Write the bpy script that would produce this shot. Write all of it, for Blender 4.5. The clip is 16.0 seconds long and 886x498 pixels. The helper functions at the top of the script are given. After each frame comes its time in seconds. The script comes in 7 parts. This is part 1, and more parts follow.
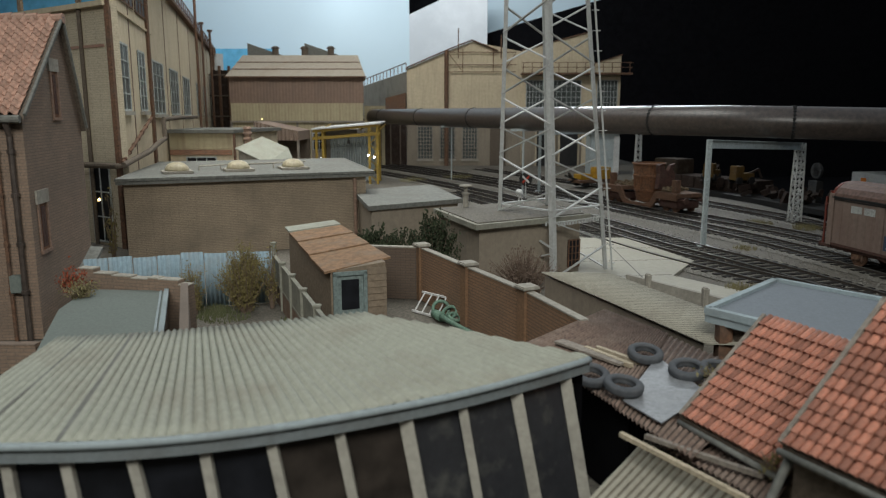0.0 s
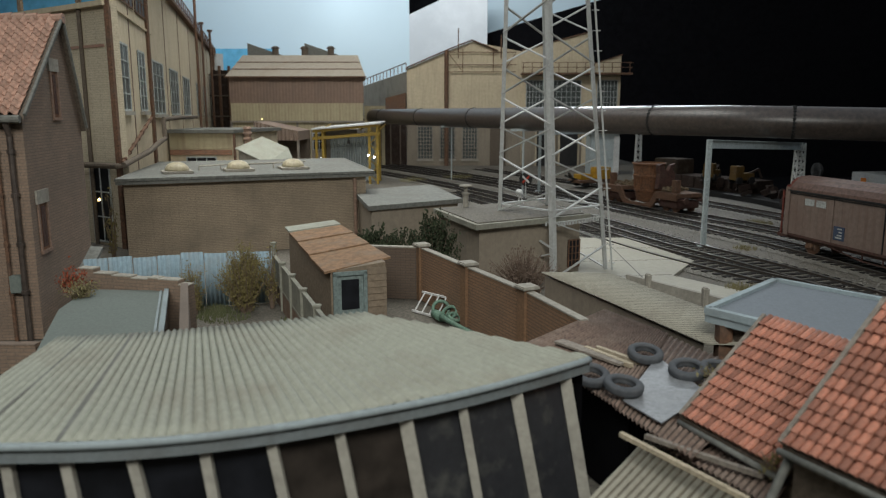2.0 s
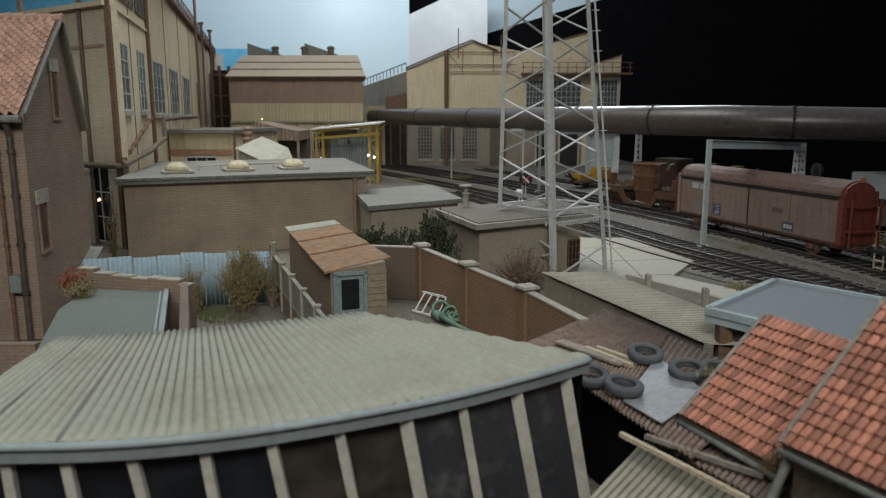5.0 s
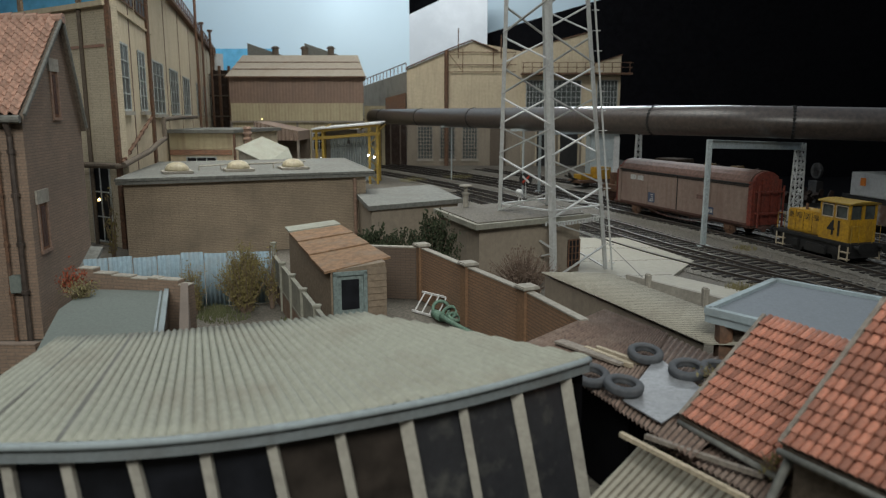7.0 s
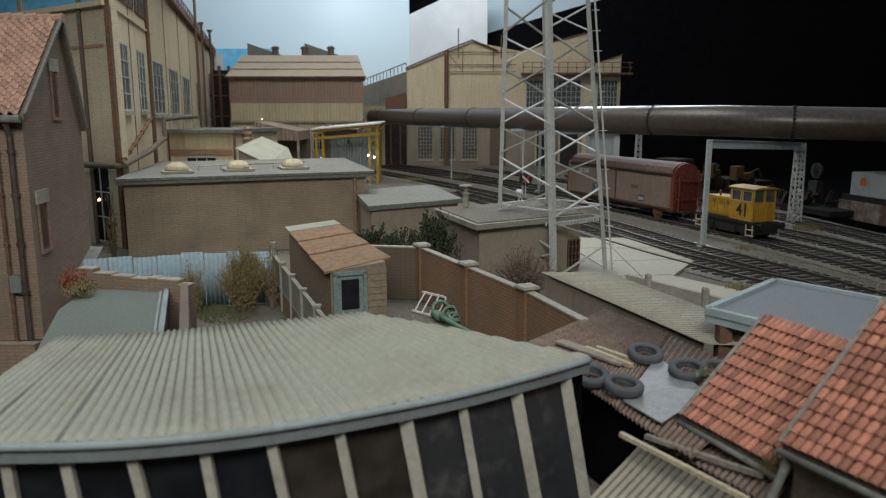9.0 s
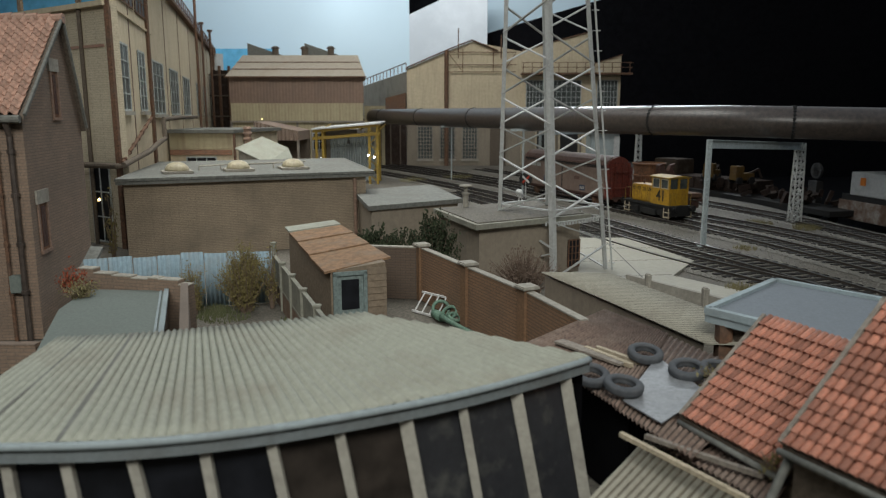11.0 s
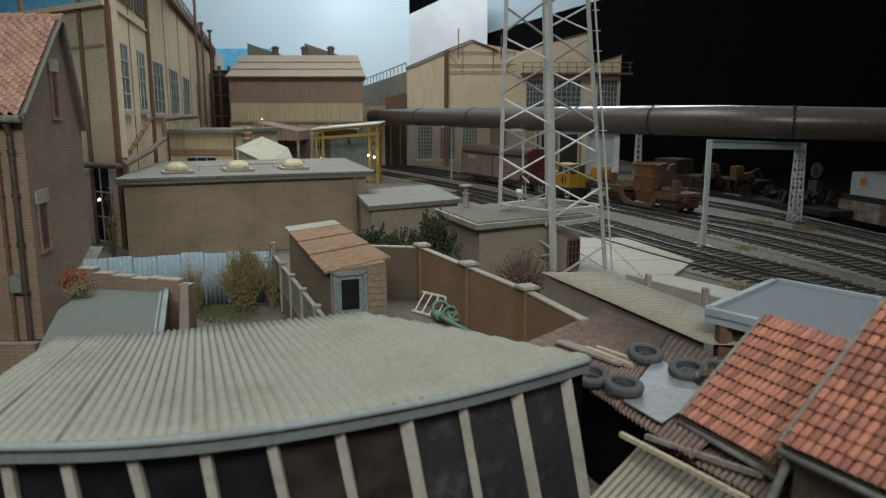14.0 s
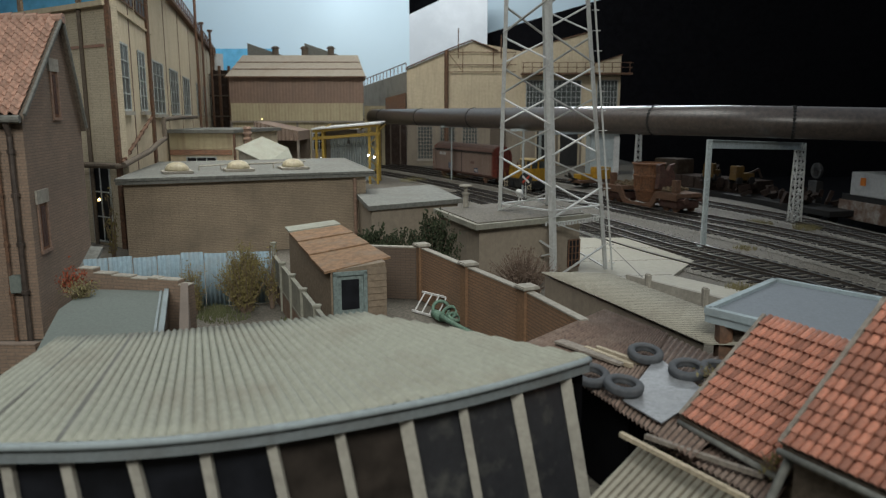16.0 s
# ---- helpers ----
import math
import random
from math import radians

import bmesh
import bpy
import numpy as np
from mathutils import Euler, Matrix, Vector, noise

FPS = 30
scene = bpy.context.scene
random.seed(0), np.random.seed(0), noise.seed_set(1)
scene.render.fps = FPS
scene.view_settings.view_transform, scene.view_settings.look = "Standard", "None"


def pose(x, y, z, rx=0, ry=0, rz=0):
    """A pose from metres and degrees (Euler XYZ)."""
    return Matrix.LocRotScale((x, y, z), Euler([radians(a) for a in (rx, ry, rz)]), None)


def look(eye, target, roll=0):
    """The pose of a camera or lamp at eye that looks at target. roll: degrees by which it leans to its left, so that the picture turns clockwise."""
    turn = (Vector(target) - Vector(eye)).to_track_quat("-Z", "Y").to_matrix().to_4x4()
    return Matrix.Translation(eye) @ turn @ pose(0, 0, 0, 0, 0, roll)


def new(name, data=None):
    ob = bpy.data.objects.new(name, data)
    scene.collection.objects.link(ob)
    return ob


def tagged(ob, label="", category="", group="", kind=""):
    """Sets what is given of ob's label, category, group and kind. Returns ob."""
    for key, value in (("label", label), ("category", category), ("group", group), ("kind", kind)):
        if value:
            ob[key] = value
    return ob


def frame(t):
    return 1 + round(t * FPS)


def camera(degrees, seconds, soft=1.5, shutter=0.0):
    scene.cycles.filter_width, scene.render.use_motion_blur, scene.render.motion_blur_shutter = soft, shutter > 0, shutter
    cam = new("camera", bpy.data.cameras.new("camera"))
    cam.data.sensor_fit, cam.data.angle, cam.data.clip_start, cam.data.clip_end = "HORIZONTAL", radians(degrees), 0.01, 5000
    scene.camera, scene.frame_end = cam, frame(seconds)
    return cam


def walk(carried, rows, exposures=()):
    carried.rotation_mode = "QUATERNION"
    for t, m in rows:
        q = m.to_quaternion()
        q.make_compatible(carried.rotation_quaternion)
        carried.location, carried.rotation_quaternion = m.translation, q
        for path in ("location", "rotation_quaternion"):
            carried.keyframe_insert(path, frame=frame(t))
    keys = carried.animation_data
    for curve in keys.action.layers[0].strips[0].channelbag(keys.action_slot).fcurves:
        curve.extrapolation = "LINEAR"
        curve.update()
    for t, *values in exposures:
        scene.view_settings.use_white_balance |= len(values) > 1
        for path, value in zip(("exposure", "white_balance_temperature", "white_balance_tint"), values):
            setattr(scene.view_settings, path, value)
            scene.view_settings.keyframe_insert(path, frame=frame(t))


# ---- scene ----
cam = camera(62, 16.0, soft=1.2)
EYE = pose(0, 0, 7.0, 90 - 10.465, 0, 0)
cam.data.dof.use_dof, cam.data.dof.focus_distance, cam.data.dof.aperture_fstop = True, 27.0, 0.50
walk(cam, [(0, EYE), (16, EYE)], exposures=[(0, 0.0), (16, 0.0)])

# ---- light: a bank of cool lamps over the layout, added fill and rim lamps, dim hall around ----
world = bpy.data.worlds.new("hall")
scene.world = world
world.use_nodes = True
world.node_tree.nodes["Background"].inputs[0].default_value = (0.80, 0.90, 1.0, 1)
world.node_tree.nodes["Background"].inputs[1].default_value = 0.36


def lamp(name, eye, target, sx, sy, watts, colour):
    data = bpy.data.lights.new(name, "AREA")
    data.shape, data.size, data.size_y = "RECTANGLE", sx, sy
    data.energy, data.color = watts, colour
    ob = new(name, data)
    ob.matrix_basis = look(eye, target)
    return ob


lamp("lamp_bank", (-11, 44, 34), (-10, 47, 0), 30, 22, 6100, (0.94, 0.95, 0.90)).data.spread = radians(105)
# fill lamp added above the viewer for the faces turned this way
lamp("lamp_bank", (-2, -10, 26), (-6, 26, 4), 26, 10, 3850, (0.94, 0.95, 0.90)).data.spread = radians(100)
# fill lamp added to brighten the far halls
lamp("lamp_bank", (-6, 70, 32), (-6, 98, 6), 32, 8, 6900, (0.94, 0.95, 0.90))
# rim lamp added behind the big pipe for its bright upper edge
lamp("lamp_bank", (22, 94, 30), (21, 45, 6), 28, 3, 2300, (0.88, 0.95, 1.0)).data.spread = radians(70)
lamp("lamp_backdrop", (-11, 116, 45), (-11, 149, 26), 46, 4, 14600, (0.90, 0.95, 1.0))
lamp("lamp_backdrop", (-18.5, 140, 38), (-19, 150, 22), 2.5, 2.5, 80, (0.95, 0.97, 1.0)).data.spread = radians(70)


# ---- materials ----
def nodes_of(name):
    m = bpy.data.materials.new(name)
    m.use_nodes = True
    nt = m.node_tree
    return m, nt, nt.nodes["Principled BSDF"]


def node(nt, kind, **values):
    n = nt.nodes.new(kind)
    for key, value in values.items():
        n.inputs[key].default_value = value
    return n


def ramp(nt, source, a, b, lo=0.35, hi=0.65):
    r = nt.nodes.new("ShaderNodeValToRGB")
    r.color_ramp.elements[0].position, r.color_ramp.elements[0].color = lo, (*a, 1)
    r.color_ramp.elements[1].position, r.color_ramp.elements[1].color = hi, (*b, 1)
    nt.links.new(source, r.inputs[0])
    return r.outputs[0]


def mixed(nt, fac, a, b, mode="MIX"):
    m = nt.nodes.new("ShaderNodeMix")
    m.data_type, m.blend_type = "RGBA", mode
    for sock, v in ((0, fac), (6, a), (7, b)):
        if isinstance(v, (int, float)):
            m.inputs[sock].default_value = v
        elif isinstance(v, tuple):
            m.inputs[sock].default_value = (*v, 1)
        else:
            nt.links.new(v, m.inputs[sock])
    return m.outputs[2]


def coords(nt, stretch=(1, 1, 1)):
    tc = nt.nodes.new("ShaderNodeTexCoord")
    mp = nt.nodes.new("ShaderNodeMapping")
    mp.inputs["Scale"].default_value = stretch
    nt.links.new(tc.outputs["Object"], mp.inputs[0])
    return mp.outputs[0]


def surface(name, base, dark, grime=(0.10, 0.085, 0.07), rough=0.85, grain=9.0, patch=0.9, dirt=0.45,
            streak=0.0, bump=0.4, metal=0.0, vary=0.0, dirt_lo=0.48, dirt_hi=0.78, spec=0.35, contrast=1.0):
    """A weathered surface: fine grain between two colours, larger stains, optional rain streaks and piece-to-piece variation."""
    m, nt, bsdf = nodes_of(name)
    v = coords(nt)
    fine = node(nt, "ShaderNodeTexNoise", Scale=grain, Detail=6.0, Roughness=0.65)
    wide = node(nt, "ShaderNodeTexNoise", Scale=patch, Detail=5.0, Roughness=0.6)
    nt.links.new(v, fine.inputs["Vector"]), nt.links.new(v, wide.inputs["Vector"])
    speck = node(nt, "ShaderNodeTexNoise", Scale=grain * 3.3, Detail=3.0, Roughness=0.7)
    nt.links.new(v, speck.inputs["Vector"])
    col = ramp(nt, fine.outputs[0], tuple((b * 0.97) * (1 - contrast) + d * 0.8 * contrast for b, d in zip(base, dark)), tuple(c * (1 + 0.06 * contrast) for c in base))
    col = mixed(nt, ramp(nt, speck.outputs[0], (min(0.3, bump * 0.75) * contrast,) * 3, (0, 0, 0), 0.34, 0.56), col, tuple(c * 0.62 for c in dark))
    stain = ramp(nt, wide.outputs[0], (0, 0, 0), (dirt,) * 3, dirt_lo, dirt_hi)
    col = mixed(nt, stain, col, grime)
    if streak:
        vs = coords(nt, (3.0, 3.0, 0.22))
        run = node(nt, "ShaderNodeTexNoise", Scale=1.3, Detail=4.0)
        nt.links.new(vs, run.inputs["Vector"])
        col = mixed(nt, ramp(nt, run.outputs[0], (0, 0, 0), (streak,) * 3, 0.47, 0.72), col, grime)
    if vary:
        info = nt.nodes.new("ShaderNodeObjectInfo")
        mr = node(nt, "ShaderNodeMapRange")
        mr.inputs[3].default_value, mr.inputs[4].default_value = 1 - vary, 1 + vary * 0.6
        nt.links.new(info.outputs["Random"], mr.inputs[0])
        col = mixed(nt, 1.0, col, mr.outputs[0], "MULTIPLY")
    nt.links.new(col, bsdf.inputs["Base Color"])
    bsdf.inputs["Roughness"].default_value, bsdf.inputs["Metallic"].default_value = rough, metal
    bsdf.inputs["Specular IOR Level"].default_value = spec
    b = node(nt, "ShaderNodeBump", Strength=bump, Distance=0.02)
    nt.links.new(fine.outputs[0], b.inputs["Height"])
    nt.links.new(b.outputs[0], bsdf.inputs["Normal"])
    return m


def brickwork(name, c1, c2, mortar, bw=0.30, bh=0.085, grime=(0.09, 0.075, 0.06), dirt=0.5, bump=0.5, joint=0.012):
    """Brick courses along x + y and z of the object, with soot and patches."""
    m, nt, bsdf = nodes_of(name)
    tc = nt.nodes.new("ShaderNodeTexCoord")
    sep, com = nt.nodes.new("ShaderNodeSeparateXYZ"), nt.nodes.new("ShaderNodeCombineXYZ")
    add = nt.nodes.new("ShaderNodeMath")
    nt.links.new(tc.outputs["Object"], sep.inputs[0])
    nt.links.new(sep.outputs[0], add.inputs[0]), nt.links.new(sep.outputs[1], add.inputs[1])
    nt.links.new(add.outputs[0], com.inputs[0]), nt.links.new(sep.outputs[2], com.inputs[1])
    br = node(nt, "ShaderNodeTexBrick", Scale=1.0)
    br.inputs["Color1"].default_value, br.inputs["Color2"].default_value = (*c1, 1), (*c2, 1)
    br.inputs["Mortar"].default_value = (*mortar, 1)
    br.inputs["Mortar Size"].default_value, br.inputs["Mortar Smooth"].default_value = joint, 0.3
    br.inputs["Brick Width"].default_value, br.inputs["Row Height"].default_value = bw, bh
    nt.links.new(com.outputs[0], br.inputs["Vector"])
    v = coords(nt)
    wide = node(nt, "ShaderNodeTexNoise", Scale=0.55, Detail=6.0, Roughness=0.62)
    fine = node(nt, "ShaderNodeTexNoise", Scale=14.0, Detail=4.0)
    nt.links.new(v, wide.inputs["Vector"]), nt.links.new(v, fine.inputs["Vector"])
    col = mixed(nt, ramp(nt, fine.outputs[0], (0, 0, 0), (0.35,) * 3), br.outputs[0], grime)
    col = mixed(nt, ramp(nt, wide.outputs[0], (0, 0, 0), (dirt,) * 3, 0.42, 0.75), col, grime)
    nt.links.new(col, bsdf.inputs["Base Color"])
    bsdf.inputs["Roughness"].default_value = 0.9
    b = node(nt, "ShaderNodeBump", Strength=bump, Distance=0.02)
    b.invert = True
    nt.links.new(br.outputs[1], b.inputs["Height"])
    nt.links.new(b.outputs[0], bsdf.inputs["Normal"])
    return m


def glowing(name, colour, strength):
    m, nt, bsdf = nodes_of(name)
    bsdf.inputs["Base Color"].default_value = (*colour, 1)
    bsdf.inputs["Emission Color"].default_value = (*colour, 1)
    bsdf.inputs["Emission Strength"].default_value = strength
    return m


def glass(name, tint, rough=0.12):
    m, nt, bsdf = nodes_of(name)
    v = coords(nt)
    n = node(nt, "ShaderNodeTexNoise", Scale=2.2, Detail=5.0)
    nt.links.new(v, n.inputs["Vector"])
    nt.links.new(ramp(nt, n.outputs[0], tint, tuple(c * 2.2 for c in tint)), bsdf.inputs["Base Color"])
    bsdf.inputs["Roughness"].default_value = rough
    bsdf.inputs["Specular IOR Level"].default_value = 0.25
    return m


M = dict(
    ground=surface("yard_dirt", (0.19, 0.172, 0.14), (0.09, 0.08, 0.066), grain=11, patch=0.35, dirt=0.6, grime=(0.075, 0.068, 0.058)),
    concrete=surface("concrete", (0.38, 0.355, 0.30), (0.29, 0.27, 0.23), grain=6, patch=0.5, dirt=0.5, contrast=0.6),
    slab=surface("slab_concrete", (0.42, 0.40, 0.335), (0.385, 0.365, 0.305), grain=5, patch=0.35, dirt=0.4, contrast=0.35, bump=0.1, grime=(0.34, 0.32, 0.27)),
    render=surface("dingy_render", (0.285, 0.24, 0.185), (0.22, 0.185, 0.145), grain=5, patch=0.35, dirt=0.5, streak=0.3, contrast=0.35, bump=0.15, grime=(0.15, 0.125, 0.10)),
    asbestos=surface("fibre_cement", (0.335, 0.342, 0.285), (0.30, 0.305, 0.255), grain=9, patch=0.9, dirt=0.42, contrast=0.45, streak=0.0, grime=(0.20, 0.16, 0.12), bump=0.10),
    # groove colours for soil and for the rib shade that flat light leaves out
    palegroove=surface("groove_soil_shade", (0.19, 0.165, 0.125), (0.14, 0.12, 0.09), grain=9, patch=0.9, dirt=0.5, bump=0.1),
    brownsoil=surface("brown_groove_soil_shade", (0.10, 0.073, 0.058), (0.07, 0.05, 0.04), grain=9, patch=0.9, dirt=0.4, bump=0.1),
    roofsoil=surface("beige_groove_dust", (0.30, 0.265, 0.205), (0.25, 0.22, 0.17), grain=9, patch=0.7, dirt=0.5, bump=0.1, grime=(0.31, 0.31, 0.26)),
    palesheet=surface("pale_fibre_cement", (0.37, 0.352, 0.285), (0.325, 0.308, 0.25), grain=9, patch=0.9, dirt=0.45, contrast=0.5, grime=(0.22, 0.185, 0.14), bump=0.10),
    brownsheet=surface("brown_sheet", (0.245, 0.175, 0.14), (0.16, 0.112, 0.09), grain=6, patch=1.2, dirt=0.5, grime=(0.30, 0.26, 0.22)),
    felt=surface("roof_felt", (0.19, 0.192, 0.172), (0.125, 0.128, 0.115), grain=6, patch=0.5, dirt=0.65, grime=(0.11, 0.098, 0.082), bump=0.14, contrast=0.8, dirt_lo=0.42),
    feltgreen=surface("green_grey_felt", (0.165, 0.188, 0.168), (0.115, 0.137, 0.128), grain=13, patch=0.7, dirt=0.3, grime=(0.13, 0.13, 0.12), bump=0.14, contrast=0.4),
    feltblue=surface("blue_grey_felt", (0.20, 0.225, 0.25), (0.17, 0.19, 0.21), grain=14, patch=0.6, dirt=0.3, grime=(0.12, 0.13, 0.14), bump=0.14, contrast=0.4),
    bluezinc=surface("painted_edge", (0.36, 0.43, 0.45), (0.28, 0.34, 0.36), grain=8, patch=1.0, dirt=0.4, bump=0.1, contrast=0.5),
    bluefence=surface("blue_corrugated", (0.25, 0.345, 0.40), (0.20, 0.28, 0.325), contrast=0.5, grain=8, patch=1.0, dirt=0.5, grime=(0.22, 0.19, 0.15), streak=0.3, rough=0.6),
    brick=brickwork("brown_brick", (0.37, 0.29, 0.20), (0.335, 0.262, 0.182), (0.22, 0.175, 0.13), bw=0.8),
    housebrick=brickwork("house_brick", (0.29, 0.20, 0.14), (0.245, 0.168, 0.12), (0.18, 0.14, 0.11), bw=0.4, bh=0.095),
    redbrick=brickwork("orange_brick", (0.42, 0.20, 0.11), (0.33, 0.15, 0.08), (0.22, 0.16, 0.12), bw=0.25, bh=0.08),
    wallbrick=brickwork("garden_brick", (0.33, 0.185, 0.10), (0.29, 0.16, 0.088), (0.17, 0.105, 0.062), bw=0.40, bh=0.10, dirt=0.4, joint=0.017),
    pierbrick=surface("pier_brick", (0.25, 0.145, 0.08), (0.19, 0.11, 0.062), grain=10, patch=1.2, dirt=0.5),
    yellowbrick=brickwork("factory_brick", (0.66, 0.575, 0.42), (0.61, 0.53, 0.385), (0.48, 0.42, 0.31), bw=0.45, bh=0.12, dirt=0.25, grime=(0.22, 0.18, 0.13)),
    plaster=surface("factory_panel", (0.60, 0.51, 0.36), (0.48, 0.41, 0.29), grain=3, patch=0.22, dirt=0.4, streak=0.3, grime=(0.30, 0.23, 0.16), bump=0.1, contrast=0.3),
    rust=surface("rust", (0.195, 0.105, 0.063), (0.105, 0.06, 0.04), grain=9, patch=1.5, dirt=0.6, rough=0.9),
    rustpot=surface("pot_rust", (0.235, 0.11, 0.055), (0.14, 0.068, 0.038), grain=7, patch=1.2, dirt=0.5, rough=0.9),
    slag=surface("slag_crumbs", (0.21, 0.16, 0.095), (0.13, 0.095, 0.06), grain=9, patch=2, dirt=0.4),
    # rust darkened for the shade on the unlit stock
    darkrust=surface("darkened_rust", (0.045, 0.027, 0.02), (0.022, 0.014, 0.011), grain=7, patch=1.2, dirt=0.5, rough=0.95),
    potclay=surface("pot_clay", (0.31, 0.205, 0.15), (0.24, 0.155, 0.115), grain=8, patch=1.5, dirt=0.5, bump=0.14),
    loftsheet=surface("loft_sheet", (0.27, 0.20, 0.155), (0.20, 0.15, 0.12), grain=4, patch=0.8, dirt=0.5, streak=0.4, grime=(0.16, 0.11, 0.085), bump=0.14, contrast=0.5),
    darkbrick=brickwork("dark_brick", (0.145, 0.10, 0.07), (0.125, 0.085, 0.06), (0.09, 0.065, 0.05), bw=0.40, bh=0.10, dirt=0.5, joint=0.015),
    fencebrown=surface("brown_board", (0.20, 0.125, 0.085), (0.15, 0.095, 0.065), grain=8, patch=1.0, dirt=0.5, bump=0.2, contrast=0.7, grime=(0.26, 0.23, 0.19)),
    fencepanel=surface("greenish_panel", (0.27, 0.265, 0.215), (0.215, 0.21, 0.17), grain=7, patch=0.8, dirt=0.5, bump=0.2, contrast=0.6),
    stainedwhite=surface("stained_white", (0.30, 0.29, 0.27), (0.22, 0.15, 0.11), grain=2.2, patch=0.9, dirt=0.85, grime=(0.10, 0.05, 0.03), dirt_lo=0.40, dirt_hi=0.6),
    hutboard=surface("hut_board", (0.245, 0.19, 0.135), (0.175, 0.135, 0.095), grain=8, patch=1.2, dirt=0.6, bump=0.2, contrast=0.7, grime=(0.15, 0.125, 0.10)),
    # unlit stock: shade is put into these four colours
    shadegrey=surface("shaded_grey_steel", (0.06, 0.062, 0.065), (0.04, 0.041, 0.043), grain=7, patch=1.2, dirt=0.5),
    shadewhite=surface("shaded_white", (0.46, 0.47, 0.47), (0.38, 0.39, 0.39), grain=5, patch=0.8, dirt=0.4, bump=0.1, contrast=0.4),
    shadeochre=surface("shaded_ochre", (0.035, 0.021, 0.010), (0.026, 0.016, 0.009), grain=6, patch=1.0, dirt=0.5),
    shadeyellow=surface("shaded_yellow", (0.12, 0.065, 0.012), (0.08, 0.045, 0.01), grain=7, patch=1.2, dirt=0.6),
    rustroof=surface("rusty_roof", (0.30, 0.178, 0.098), (0.20, 0.122, 0.072), grain=4, patch=1.4, dirt=0.75, grime=(0.20, 0.165, 0.125), contrast=0.9),
    ochresheet=surface("ochre_cladding", (0.42, 0.36, 0.23), (0.36, 0.31, 0.20), grain=3, patch=0.25, dirt=0.5, streak=0.45, grime=(0.24, 0.175, 0.115), bump=0.1, contrast=0.3),
    rustsheet=surface("rust_cladding", (0.245, 0.165, 0.125), (0.20, 0.13, 0.10), grain=3, patch=0.2, dirt=0.6, streak=0.4, grime=(0.15, 0.115, 0.092), bump=0.1, contrast=0.3, dirt_lo=0.42),
    paleroof=surface("pale_roof", (0.50, 0.44, 0.355), (0.44, 0.38, 0.30), grain=3, patch=0.35, dirt=0.55, streak=0.25, grime=(0.36, 0.265, 0.195), bump=0.1, contrast=0.35),
    steel=surface("grey_steel", (0.49, 0.50, 0.485), (0.40, 0.41, 0.395), contrast=0.5, grain=10, patch=2.0, dirt=0.35, rough=0.55, grime=(0.25, 0.20, 0.15), bump=0.14),
    bluesteel=surface("pale_blue_steel", (0.50, 0.56, 0.56), (0.38, 0.43, 0.44), grain=10, patch=1.5, dirt=0.4, rough=0.6),
    pipe=surface("sooty_pipe", (0.085, 0.064, 0.053), (0.052, 0.041, 0.035), grain=4, patch=0.4, dirt=0.5, rough=0.36, grime=(0.06, 0.052, 0.048), spec=0.7, bump=0.14),
    tile=surface("clay_tile", (0.52, 0.19, 0.115), (0.38, 0.155, 0.10), grain=9, patch=1.5, dirt=0.75, vary=0.40, grime=(0.27, 0.205, 0.165), dirt_lo=0.36, rough=0.6, spec=0.5),
    tileold=surface("pale_clay_tile", (0.50, 0.285, 0.205), (0.36, 0.215, 0.16), grain=11, patch=1.6, dirt=0.7, vary=0.2, grime=(0.36, 0.29, 0.23), dirt_lo=0.36),
    wood=surface("grey_wood", (0.34, 0.30, 0.25), (0.24, 0.205, 0.17), grain=10, patch=1.2, dirt=0.45, vary=0.12),
    palewood=surface("pale_wood", (0.55, 0.47, 0.34), (0.42, 0.35, 0.25), grain=10, patch=1.5, dirt=0.3),
    darkwood=surface("dark_wood", (0.16, 0.125, 0.095), (0.10, 0.08, 0.06), grain=10, patch=1.2, dirt=0.4),
    sleeper=surface("sleeper_wood", (0.030, 0.026, 0.023), (0.018, 0.016, 0.014), grain=12, patch=1.5, dirt=0.2, vary=0.25, grime=(0.07, 0.062, 0.052), spec=0.15),
    rail=surface("rail_steel", (0.060, 0.048, 0.040), (0.036, 0.030, 0.025), grain=12, patch=2, dirt=0.3, rough=0.5),
    railhead=surface("worn_rail_head", (0.55, 0.54, 0.52), (0.42, 0.41, 0.40), grain=10, patch=2, dirt=0.3, rough=0.3, metal=0.9),
    ballast=surface("ballast", (0.25, 0.232, 0.195), (0.085, 0.078, 0.064), grain=10, patch=0.5, dirt=0.5, bump=0.9, grime=(0.10, 0.085, 0.065)),
    gravel=surface("gravel", (0.30, 0.28, 0.245), (0.14, 0.13, 0.115), grain=30, patch=6, dirt=0.5, bump=0.3),
    black=surface("black_paint", (0.022, 0.022, 0.022), (0.014, 0.014, 0.014), grain=8, dirt=0.3, grime=(0.05, 0.045, 0.04), rough=0.6),
    rubber=surface("tyre_rubber", (0.080, 0.086, 0.094), (0.060, 0.064, 0.070), contrast=0.35, bump=0.1, grain=12, patch=3, dirt=0.3, grime=(0.17, 0.165, 0.155), rough=0.75),
    yellow=surface("yellow_paint", (0.52, 0.29, 0.022), (0.42, 0.235, 0.02), grain=7, patch=1.4, dirt=0.6, grime=(0.17, 0.10, 0.035), rough=0.5, streak=0.45, bump=0.14),
    gantryyellow=surface("dirty_yellow_steel", (0.42, 0.28, 0.045), (0.31, 0.20, 0.035), grain=7, patch=1.4, dirt=0.5, grime=(0.16, 0.10, 0.05), rough=0.6),
